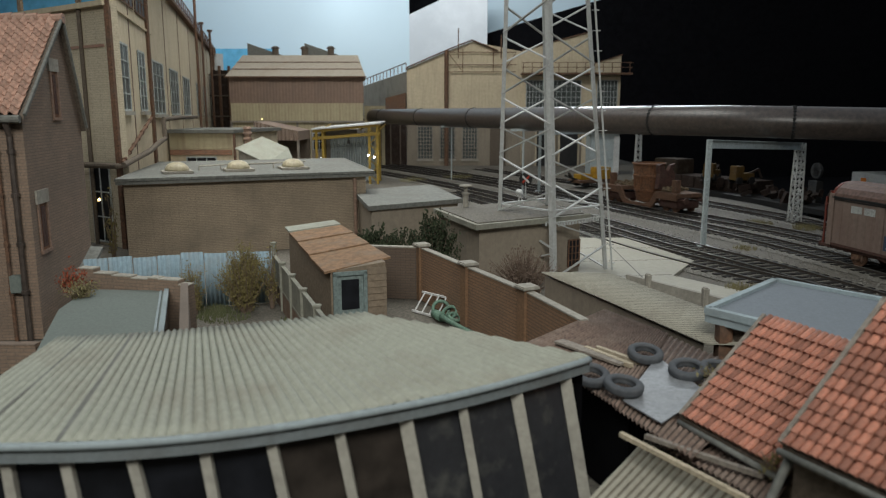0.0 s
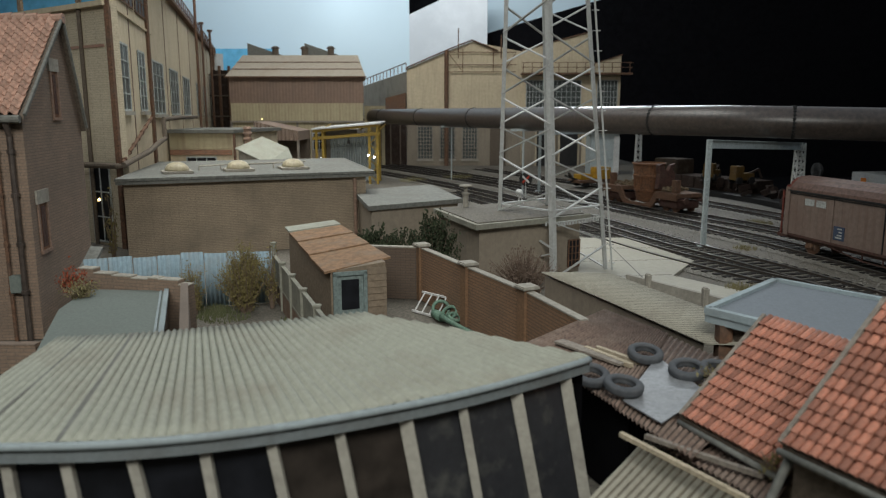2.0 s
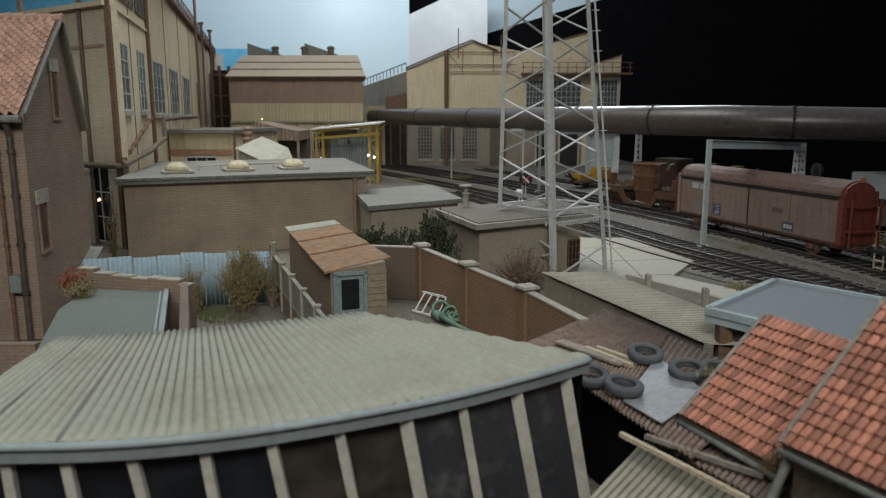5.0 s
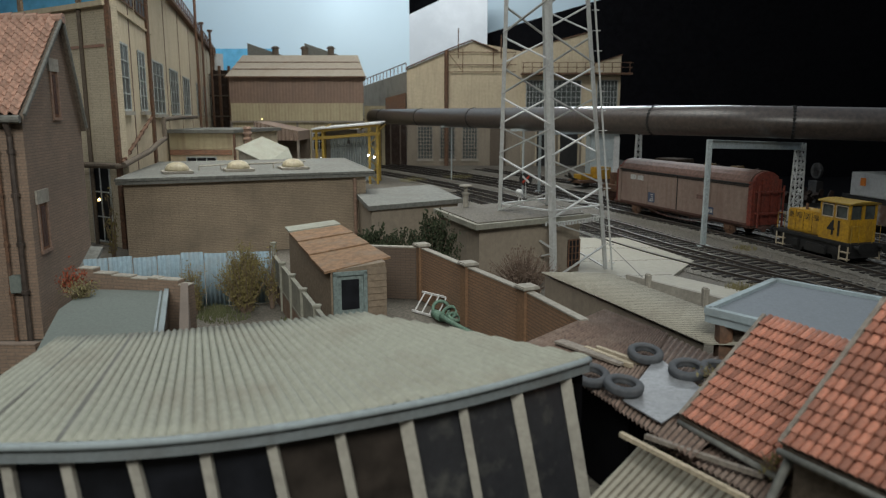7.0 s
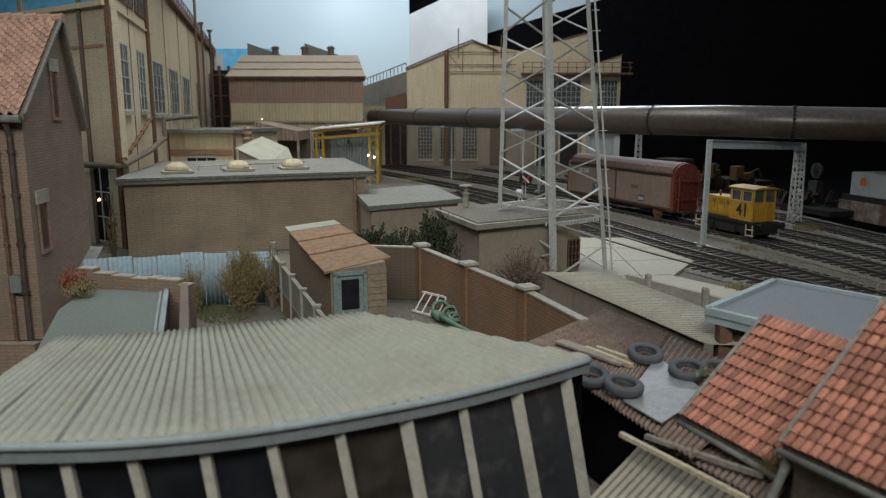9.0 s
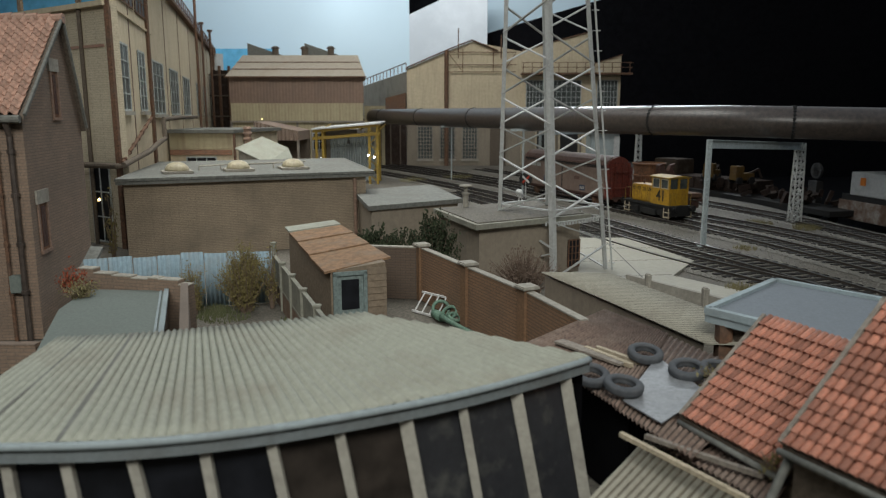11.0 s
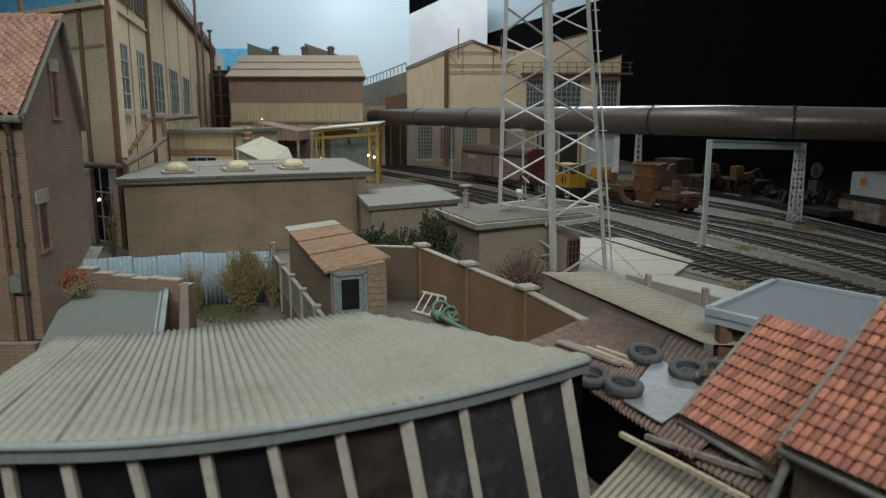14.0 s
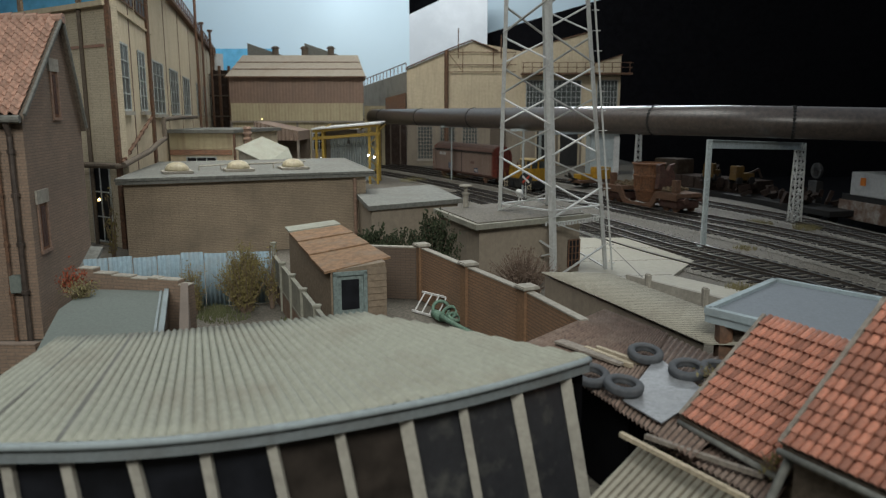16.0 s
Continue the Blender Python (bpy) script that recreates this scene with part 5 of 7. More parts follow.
            line.append(bm.verts.new((p.x, p.y, p.z + amp + sag)))
        grid.append(line)
    for a, b in zip(grid, grid[1:]):
        for j in range(rows):
            bm.faces.new((a[j], b[j], b[j + 1], a[j + 1]))
    roof = part("roof", bm, M["asbestos"], t, "dusty grey corrugated sheets", world_coords=True, smooth=True)
    sol = roof.modifiers.new("thickness", "SOLIDIFY")
    sol.thickness = 0.03
    bm = bmesh.new()
    for i in range(per // 2, ribs * per, per):
        u, v = (lo[i + 1] - lo[i]) * 0.85, (hi[i + 1] - hi[i]) * 0.85
        prev = None
        for j in range(rows + 1):
            p, w = lo[i].lerp(hi[i], j / rows), u.lerp(v, j / rows)
            z = Vector((0, 0, -0.018 + 0.012 * noise.noise((p.x * 0.8, p.y * 0.8, 0))))
            cur = bm.verts.new(p - w + z), bm.verts.new(p + w + z)
            if prev:
                bm.faces.new((prev[0], prev[1], cur[1], cur[0]))
            prev = cur
    tagged(part("groove_dirt", bm, M["roofsoil"], roof, "beige dust in the grooves", world_coords=True), kind="stuff")
    for x in (-5.85, -4.72):
        k = min(range(len(lo)), key=lambda i: abs(lo[i].x - x))
        bm = bmesh.new()
        beam(bm, lo[k] + Vector((0, 0, 0.03)), hi[k] + Vector((0, 0, 0.035)), 0.07, 0.02)
        part("sheet_lap", bm, M["felt"], roof, world_coords=True)
    # eave: rounded cap over a flat fascia board, highlight and shade as two tones
    line = sample(EAVE, 60)
    bm = bmesh.new()
    tube(bm, [p + Vector((0.0, -0.05, 0.0)) for p in line], 0.055, 12)
    part("eave_cap", bm, M["eave"], t, "pale blue-grey rounded eave cap, highlight put into its colour", world_coords=True, smooth=True)
    bm = bmesh.new()
    rings = [[bm.verts.new(p + Vector((0, dy, dz))) for dy, dz in ((-0.05, -0.215), (0.01, -0.215), (0.01, -0.025), (-0.05, -0.025))] for p in line]
    for a, b in zip(rings, rings[1:]):
        for k in range(4):
            bm.faces.new((a[k], a[(k + 1) % 4], b[(k + 1) % 4], b[k]))
    part("fascia", bm, M["eaveshade"], t, "grey-blue fascia board, shade put into its colour", world_coords=True)
    # glazed front: leaning mullions with a pane between each two
    tops = (-6.2, -5.42, -4.71, -3.92, -3.06, -2.27, -1.43, -0.55, 0.26, 1.10, 1.96)
    feet = (-6.1, -5.25, -4.36, -3.42, -2.70, -1.78, -0.94, -0.06, 0.75, 1.66, 2.50)
    front = sample([(p[0], p[1] + 0.10, 2.9) for p in EAVE], 280)
    posts = []
    for x, x1 in zip(tops, feet):
        p = min(front, key=lambda v: abs(v.x - x))
        posts.append((Vector((x, p.y, 2.9)), Vector((x1, p.y, 0.0))))
    wide = (7, 9, 10)
    for i, (p, q) in enumerate(posts):
        bm = bmesh.new()
        beam(bm, p, q, 0.19 if i in wide else 0.135, 0.10, (0, 1, 0))
        part("mullion", bm, M["mullion"], t, "dusty pale mullion", world_coords=True)
    for i, ((p, q), (p1, q1)) in enumerate(zip(posts, posts[1:])):
        back_by = Vector((0, 0.06, 0))
        bm = bmesh.new()
        bm.faces.new([bm.verts.new(v + back_by) for v in (p, q, q1, p1)])
        bm.faces.new([bm.verts.new(v + back_by + Vector((0, 0.015, 0))) for v in (p1, q1, q, p)])
        kind = "darkpane" if i < 5 else "brownpane" if i < 7 else "dustpane"
        part("pane", bm, M[kind], t, {"darkpane": "sooty near-black glass", "brownpane": "brown dusty glass", "dustpane": "grey dusty glass with pale stains"}[kind], world_coords=True)
    # one near-black block whose colour stands for the unlit inside
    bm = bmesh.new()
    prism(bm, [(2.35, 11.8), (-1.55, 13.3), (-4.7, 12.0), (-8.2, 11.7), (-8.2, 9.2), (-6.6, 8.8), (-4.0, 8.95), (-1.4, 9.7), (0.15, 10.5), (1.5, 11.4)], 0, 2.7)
    part("back_wall", bm, M["curtain"], t, "back wall and inside as one block, darkness put into its colour", world_coords=True)


def tyre(x, y, z, tilt, rz, r=0.36):
    t = thing("tyre", x, y, z, rz, "old dusty black rubber tyre lying on the shed roof", "tyre", "tyres on the roof")
    bm = bmesh.new()
    prof = [(r - 0.155, 0.03), (r - 0.13, 0.0), (r - 0.09, -0.012), (r - 0.03, 0.005), (r - 0.005, 0.03), (r, 0.06), (r, 0.14), (r - 0.005, 0.17),
            (r - 0.03, 0.195), (r - 0.09, 0.212), (r - 0.13, 0.2), (r - 0.155, 0.17), (r - 0.14, 0.13), (r - 0.14, 0.07)]
    n = 28
    rings = [[bm.verts.new((p * math.cos(2 * math.pi * i / n), p * math.sin(2 * math.pi * i / n), q)) for p, q in ((u, v * 0.8) for u, v in prof)] for i in range(n)]
    for i in range(n):
        a, b = rings[i], rings[(i + 1) % n]
        for k in range(14):
            bm.faces.new((a[k], a[(k + 1) % 14], b[(k + 1) % 14], b[k]))
    part("carcass", bm, M["rubber"], t, at=pose(0, 0, 0.07, 0, 0, -rz) @ pose(0, 0, 0, 9 + tilt[0], tilt[1], 0), smooth=True)


def plank(name, a, b, w, h, mat, label):
    bm = bmesh.new()
    c = lerp(a, b, 0.5)
    beam(bm, tuple(p - q for p, q in zip(a, c)), tuple(p - q for p, q in zip(b, c)), w, h)
    ob = part(name, bm, M[mat], None, label, at=Matrix.Translation(c))
    return tagged(ob, category="plank", group="planks")


def brown_roof_shed():
    t = thing("brown_sheet_shed", 3, 14, 0, 0, "sagging lean-to with brown corrugated roof", "shed")
    B, C = (1.72, 15.6, 1.95), (4.20, 18.5, 1.98)
    for quad in ((B, (3.05, 12.05, 1.96), (5.2, 16.35, 2.0), C),
                 ((3.0, 12.2, 1.92), (3.75, 10.3, 1.90), (6.3, 13.4, 1.96), (5.15, 16.35, 1.97)),
                 ((3.5, 11.2, 1.72), (4.5, 9.25, 1.72), (5.3, 10.2, 1.78), (4.4, 11.9, 1.78))):
        bm = bmesh.new()
        corrugated(bm, *quad, 0.115, 0.030, 0.02)
        sheet = part("roof_sheet", bm, M["brownsheet"], t, "brown corrugated sheet", world_coords=True, smooth=True)
        groove_dirt(sheet, *quad, 0.115, 0.030, "brownsoil")
    # wall coloured near-black: the darkness of the gap is put into it
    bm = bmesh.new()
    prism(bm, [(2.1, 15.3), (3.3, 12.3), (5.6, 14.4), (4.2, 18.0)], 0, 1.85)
    part("wall", bm, M["curtain"], t, "shed wall coloured near-black for the dark gap under the roof", world_coords=True)


def low_grey_roof():
    t = thing("grey_sheet_leanto", 4, 10.5, 0, 0, "low lean-to with grey corrugated roof", "shed")
    bm = bmesh.new()
    corrugated(bm, (1.9, 9.7, 1.35), (3.6, 7.6, 1.35), (5.9, 9.9, 1.5), (3.5, 11.85, 1.5), 0.115, 0.030, 0.02)
    sheet = part("roof_sheet", bm, M["palesheet"], t, "grey corrugated sheet", world_coords=True, smooth=True)
    groove_dirt(sheet, (1.9, 9.7, 1.35), (3.6, 7.6, 1.35), (5.9, 9.9, 1.5), (3.5, 11.85, 1.5), 0.115, 0.030, "palegroove")
    bm = bmesh.new()
    prism(bm, [(2.6, 9.6), (3.8, 8.0), (5.6, 9.9), (3.7, 11.5)], 0, 1.3)
    part("wall", bm, M["darkwood"], t, world_coords=True)


def grey_roof_store():
    t = thing("grey_roof_store", 4, 20, 0, 0, "long store with grey corrugated fibre cement roof", "store shed")
    A, B, C, D = (3.04, 22.31, 2.15), (5.72, 15.3, 2.08), (7.6, 14.6, 2.25), (4.98, 21.5, 2.3)
    bm = bmesh.new()
    corrugated(bm, A, B, C, D, 0.17, 0.010, 0.02)
    roof = part("roof", bm, M["palesheet"], t, "grey corrugated roof", world_coords=True, smooth=True)
    groove_dirt(roof, A, B, C, D, 0.17, 0.010, "palegroove")
    bm = bmesh.new()
    prism(bm, [(3.15, 22.2), (5.75, 15.6), (6.2, 17.0), (4.9, 21.4)], 0, [2.05, 1.98, 2.2, 2.2])
    part("wall", bm, M["render"], t, "dingy rendered wall", world_coords=True)


def flat_garage():
    t = thing("flat_roof_garage", 7, 16, 0, 0, "garage with blue-grey felt flat roof and pale raised edge", "garage")
    P = [(5.80, 15.65), (8.55, 18.5), (11.6, 14.6), (8.6, 11.9)]
    bm = bmesh.new()
    Q = [(6.1, 15.6), (8.5, 18.1), (11.2, 14.6), (8.6, 12.3)]
    prism(bm, [Q[0], Q[1], Q[2], Q[3]], 0, 2.5)
    part("wall", bm, M["darkwood"], t, "dark brown wall", world_coords=True)
    bm = bmesh.new()
    prism(bm, P, 2.5, 2.74)
    part("roof", bm, M["feltblue"], t, "blue-grey felt roof", world_coords=True)
    for i in range(4):
        a, b = P[i], P[(i + 1) % 4]
        bm = bmesh.new()
        beam(bm, (*a, 2.74), (*b, 2.74), 0.16, 0.16)
        beam(bm, (*a, 2.6), (*b, 2.6), 0.10, 0.22)
        part("roof_edge", bm, M["bluezinc"], t, "pale blue-grey edging", world_coords=True)
    bm = bmesh.new()
    a = (5.95, 15.45)
    box(bm, a[0], a[0] + 0.28, a[1] - 0.2, a[1] + 0.1, 0, 2.5)
    part("door_post", bm, M["rust"], t, "red-brown brick pier", world_coords=True)


def tiled_house(name, eaveL, eaveR, ridgeL, ridgeR, cols, rows, label, drop):
    t = thing(name, eaveL[0], eaveL[1], 0, 0, label, "house")
    eL, eR, rL, rR = (Vector(p) for p in (eaveL, eaveR, ridgeL, ridgeR))
    bm = bmesh.new()
    slab(bm, [eL, eR, rR, rL], 0.08)
    part("roof_deck", bm, M["darkwood"], t, world_coords=True)
    w, h = (eR - eL).length / cols, (rL - eL).length / rows
    pantiles(t, eL + Vector((0, 0, 0.02)), eR - eL, rL - eL, cols, rows, w, h, M["tile"], flat=True, overlap=0.05)
    bm = bmesh.new()
    beam(bm, eL + Vector((-0.03, -0.02, 0.05)), rL + Vector((-0.03, 0, 0.05)), 0.07, 0.12)
    part("verge_board", bm, M["wood"], t, "weathered verge board", world_coords=True)
    out = Vector(((eL - rL).x, (eL - rL).y, 0)).normalized()
    bm = bmesh.new()
    tube(bm, [eL + out * 0.08 - Vector((0, 0, 0.05)), eR + out * 0.08 - Vector((0, 0, 0.05))], 0.05, 10)
    part("gutter", bm, M["felt"], t, "grey gutter", world_coords=True, smooth=True)
    bm = bmesh.new()
    a, b, c, d = (p + (-out if p in (eL, eR) else out) * 0.25 for p in (eL, eR, rR, rL))
    prism(bm, [(a.x, a.y), (b.x, b.y), (c.x, c.y), (d.x, d.y)], 0, [a.z - drop, b.z - drop, c.z - drop, d.z - drop])
    part("wall", bm, M["darkwood"], t, "dark wall in shade", world_coords=True)
    return t


def loading_slab():
    bm = bmesh.new()
    prism(bm, [(5.6, 31.0), (6.6, 40.8), (10.2, 40.8), (11.9, 34.3), (9.9, 31.0), (12.2, 27.6), (9.4, 24.0), (5.9, 25.5)], -0.05, 0.115)
    tagged(part("pavement_slab", bm, M["slab"], None, kind="structure"), "pale concrete hardstanding beside the siding", "pavement")
    t = thing("parapet_wall", 8, 25.5, 0, 0, "low grey concrete wall with round-topped posts", "low wall")
    P, Q = (6.5, 25.6), (9.0, 21.5)
    bm = bmesh.new()
    wall_run(bm, P, Q, 0.16, 0, 1.35, 1)
    part("panel", bm, M["concrete"], t, world_coords=True)
    for k in (0.22, 0.72, 1.0):
        x, y, _ = along(P, Q, k)
        bm = bmesh.new()
        box(bm, x - 0.09, x + 0.09, y - 0.12, y + 0.18, 0, 1.58, bevel=0.04)
        part("post", bm, M["concrete"], t, world_coords=True)


# ---- rolling stock ----
def wheelset(parent, x, r, mat="underframe"):
    bm = bmesh.new()
    rot = pose(0, 0, 0, 90, 0, 0)
    for y in (-0.87, 0.87):
        s = 1 if y > 0 else -1
        lathe(bm, [(0.12, -0.09), (r * 0.35, -0.06), (r * 0.8, -0.03), (r, -0.07), (r, 0.07), (r + 0.03, 0.07), (r + 0.03, 0.1), (0.12, 0.1)], 24, Matrix.Translation((0, y, 0)) @ rot @ pose(0, 0, 0, 0 if s < 0 else 180, 0, 0))
    tube(bm, [(0, -0.9, 0), (0, 0.9, 0)], 0.09, 10)
    for k in range(4):
        a = math.pi * k / 2
        for y in (-0.98, 0.98):
            tube(bm, [(0.1 * math.cos(a), y, 0.1 * math.sin(a)), (0.3 * math.cos(a), y, 0.3 * math.sin(a))], 0.035, 6)
    return part("wheelset", bm, M[mat], parent, "rusty spoked wheels", at=pose(x, 0, r + 0.17))


def bars(bm, x0, z0, n, w, h, gap, y):
    for i in range(n):
        box(bm, x0 + i * (w + gap), x0 + i * (w + gap) + w, y - 0.006, y + 0.006, z0, z0 + h)


WAGON_L, WAGON_BASE = 12.7, 9.2


def wagon():
    """Sliding-wall goods van; x runs forward (the way it travels), the near side is +y."""
    t = thing("goods_van", 0, 0, 0, 0, "brown sliding-wall goods van, dusty and rust-streaked", "goods wagon")
    L, W = WAGON_L / 2, 1.24
    bm = bmesh.new()
    box(bm, -L, L, -W - 0.06, W + 0.06, 1.15, 1.33)
    part("floor_frame", bm, M["underframe"], t)
    bm = bmesh.new()
    box(bm, -L + 0.12, L - 0.12, -W + 0.04, W - 0.04, 1.32, 3.45)
    part("body", bm, M["wagonside"], t, "dusty beige-brown body")
    for s in (-1, 1):
        for i in range(4):
            bm = bmesh.new()
            x0, x1 = -L + 0.15 + i * (2 * L - 0.3) / 4, -L + 0.15 + (i + 1) * (2 * L - 0.3) / 4 - 0.04
            box(bm, x0, x1, s * W - 0.03, s * W + 0.03, 1.32, 3.28, bevel=0.012)
            d = part("sliding_door" if i in (1, 2) else "side_panel", bm, M["wagonside"], t)
            bm = bmesh.new()
            for k in range(1, 6):
                x = x0 + (x1 - x0) * k / 6
                box(bm, x - 0.02, x + 0.02, s * (W + 0.032) - 0.008, s * (W + 0.032) + 0.008, 1.36, 3.24)
            part("rib", bm, M["wagonside"], d)
        bm = bmesh.new()
        beam(bm, (-L, s * (W + 0.05), 3.35), (L, s * (W + 0.05), 3.35), 0.08, 0.09), beam(bm, (-L + 0.2, s * (W + 0.05), 3.24), (L - 0.2, s * (W + 0.05), 3.24), 0.05, 0.04)
        beam(bm, (-0.02, s * (W + 0.045), 1.34), (-0.02, s * (W + 0.045), 3.28), 0.06, 0.05, (1, 0, 0))
        part("door_rail", bm, M["black"], t, "dark door rail")
    # arched roof
    bm = bmesh.new()
    prof = [(-W - 0.07, 3.36), (-W - 0.02, 3.52), (-1.04, 3.76), (-0.66, 3.95), (-0.25, 4.04), (0.25, 4.04), (0.66, 3.95), (1.04, 3.76), (W + 0.02, 3.52), (W + 0.07, 3.36)]
    a, b = [bm.verts.new((-L + 0.14, y, z)) for y, z in prof], [bm.verts.new((L - 0.14, y, z)) for y, z in prof]
    bm.faces.new(a), bm.faces.new(b[::-1])
    for i in range(len(prof)):
        j = (i + 1) % len(prof)
        bm.faces.new((a[i], b[i], b[j], a[j]))
    part("roof", bm, M["wagonroof"], t, "brown arched roof", smooth=False)
    # red ends
    for s in (-1, 1):
        bm = bmesh.new()
        pr = [(-W, 1.2), (W, 1.2), (W, 3.36), (1.02, 3.74), (0.65, 3.92), (0.25, 4.0), (-0.25, 4.0), (-0.65, 3.92), (-1.02, 3.74), (-W, 3.36)]
        a, b = [bm.verts.new((s * (L - 0.05), y, z)) for y, z in pr], [bm.verts.new((s * (L + 0.1), y, z)) for y, z in pr]
        bm.faces.new(a), bm.faces.new(b[::-1])
        for i in range(len(pr)):
            j = (i + 1) % len(pr)
            bm.faces.new((a[i], b[i], b[j], a[j]))
        end = part("end_wall", bm, M["wagonred"], t, "dull red end wall with stanchions")
        for y in (-1.14, -0.42, 0.42, 1.14):
            bm = bmesh.new()
            box(bm, s * (L + 0.16) - 0.06, s * (L + 0.16) + 0.06, y - 0.07, y + 0.07, 1.2, 3.6)
            part("stanchion", bm, M["wagonred"], end)
        for y in (-W - 0.03, W + 0.03):
            bm = bmesh.new()
            box(bm, s * L - 0.16, s * L + 0.16, y - 0.06, y + 0.06, 1.16, 3.5)
            part("corner_pillar", bm, M["wagonred" if s < 0 else "wagonside"], end)
        bm = bmesh.new()
        for y in (-1.12, 1.12):
            beam(bm, (s * (L + 0.5), y, 1.1), (s * (L + 0.5), y, 3.3), 0.09)
            for z in (1.9, 3.0):
                beam(bm, (s * L, y, z), (s * (L + 0.5), y, z), 0.07)
        for z in (1.9, 3.0):
            beam(bm, (s * (L + 0.5), -1.12, z), (s * (L + 0.5), 1.12, z), 0.08)
        part("end_rail", bm, M["wagonred"], end, "dull red end platform railing")
        bm = bmesh.new()
        box(bm, s * L - 0.1, s * L + 0.55, -1.25, 1.25, 0.95, 1.15)
        for y in (-0.88, 0.88):
            tube(bm, [(s * (L + 0.2), y, 1.02), (s * (L + 0.75), y, 1.02)], 0.09, 10)
            tube(bm, [(s * (L + 0.75), y, 1.02), (s * (L + 0.82), y, 1.02)], 0.23, 14)
        tube(bm, [(s * (L + 0.3), 0, 0.98), (s * (L + 0.9), 0, 0.92)], 0.06, 8)
        part("buffer_beam", bm, M["underframe"], t, "buffers and coupling")
    for s in (-1, 1):
        bm = bmesh.new()
        beam(bm, (-L, s * 1.1, 1.05), (L, s * 1.1, 1.05), 0.1, 0.24)
        beam(bm, (-L + 3.0, s * 1.1, 0.95), (-1.2, s * 1.1, 0.5), 0.07), beam(bm, (-1.2, s * 1.1, 0.5), (1.2, s * 1.1, 0.5), 0.07), beam(bm, (1.2, s * 1.1, 0.5), (L - 3.0, s * 1.1, 0.95), 0.07)
        for x in (-1.2, 0, 1.2):
            beam(bm, (x, s * 1.1, 0.5), (x, s * 1.1, 1.0), 0.06)
        part("truss_rod", bm, M["underframe"], t, "red-brown underframe truss")
        for x in (-WAGON_BASE / 2, WAGON_BASE / 2):
            bm = bmesh.new()
            box(bm, x - 0.18, x + 0.18, s * 0.95, s * 1.2, 0.48, 0.86, bevel=0.03)
            for k in range(5):
                box(bm, x - 0.75 + 0.1 * k, x + 0.75 - 0.1 * k, s * 1.05 - 0.05, s * 1.05 + 0.05, 0.98 - 0.03 * k, 1.005 - 0.03 * k)
            box(bm, x - 0.35, x - 0.25, s * 0.9, s * 1.1, 0.4, 1.1), box(bm, x + 0.25, x + 0.35, s * 0.9, s * 1.1, 0.4, 1.1)
            part("axle_box", bm, M["rust"], t, "rusty axle box and leaf spring")
    y = W + 0.045
    for k in range(2):
        bm = bmesh.new()
        bars(bm, L - 2.75 + 0.8 * k, 2.78, 1, 0.66, 0.30, 0.08, y)
        part("faded_lettering", bm, M["marking"], t, "faded pale markings")
    bm = bmesh.new()
    box(bm, L - 4.1, L - 3.4, y - 0.005, y + 0.02, 1.5, 2.1)
    s = part("data_plate", bm, M["markblue"], t, "dark blue data plate")
    bm = bmesh.new()
    for z, w in ((1.97, 0.3), (1.83, 0.2), (1.69, 0.3), (1.58, 0.4)):
        box(bm, L - 3.95, L - 3.95 + w, y + 0.02, y + 0.03, z, z + 0.06)
    part("plate_bars", bm, M["marking"], s)
    bm = bmesh.new()
    box(bm, -3.45, -2.7, y - 0.005, y + 0.02, 1.45, 1.85)
    s = part("data_plate", bm, M["markblue"], t, "dark blue data plate")
    bm = bmesh.new()
    bars(bm, -3.37, 1.54, 3, 0.15, 0.2, 0.06, y + 0.025)
    part("plate_bars", bm, M["marking"], s)
    bm = bmesh.new()
    bars(bm, -2.65, 2.2, 1, 0.75, 0.24, 0.1, y)
    part("faded_lettering", bm, M["wagonroof"], t, "worn brown markings")
    # the body sits low over its wheels
    for ob in t.children_recursive:
        for v in ob.data.vertices:
            z = v.co.z
            v.co.z = 1.0 + (z - 1.32) * 1.06 if z > 1.32 else 0.42 + (z - 0.42) * 0.58 / 0.90
    wheels = [wheelset(t, s * WAGON_BASE / 2, 0.44, "rust") for s in (-1, 1)]
    return t, wheels


def text_part(parent, body, size, at, mat, name="number"):
    cu = bpy.data.curves.new(name, "FONT")
    cu.body, cu.size, cu.extrude, cu.align_x, cu.align_y = body, size, 0.006, "CENTER", "CENTER"
    cu.offset = 0.018
    tmp = new("lettering", cu)
    me = bpy.data.meshes.new_from_object(tmp.evaluated_get(bpy.context.evaluated_depsgraph_get()))
    bpy.data.objects.remove(tmp)
    me.materials.clear(), me.materials.append(M[mat])
    ob = new(name, me)
    ob.parent = parent
    ob.matrix_basis = at
    return ob


LOCO_L, LOCO_BASE = 6.3, 3.0


def loco():
    """Small yellow shunter; hood forward (+x), cab behind, the near side is +y."""
    t = thing("shunting_locomotive", 0, 0, 0, 0, "small yellow diesel shunter numbered 41, with dark underframe", "locomotive")
    bm = bmesh.new()
    box(bm, -2.35, 3.1, -1.12, 1.12, 0.98, 1.16, bevel=0.02)
    frame_ob = part("running_plate", bm, M["black"], t, "dark running plate")
    bm = bmesh.new()
    box(bm, -2.4, 2.9, -1.0, 1.0, 0.45, 0.98)
    for s in (-1, 1):
        for x in (-1.5, 1.5):
            box(bm, x - 0.25, x + 0.25, s * 1.0, s * 1.18, 0.45, 0.85, bevel=0.04)
        box(bm, -0.8, 0.8, s * 1.0, s * 1.16, 0.35, 0.8, bevel=0.05)
    part("underframe", bm, M["black"], t, "oily black underframe")
    bm = bmesh.new()
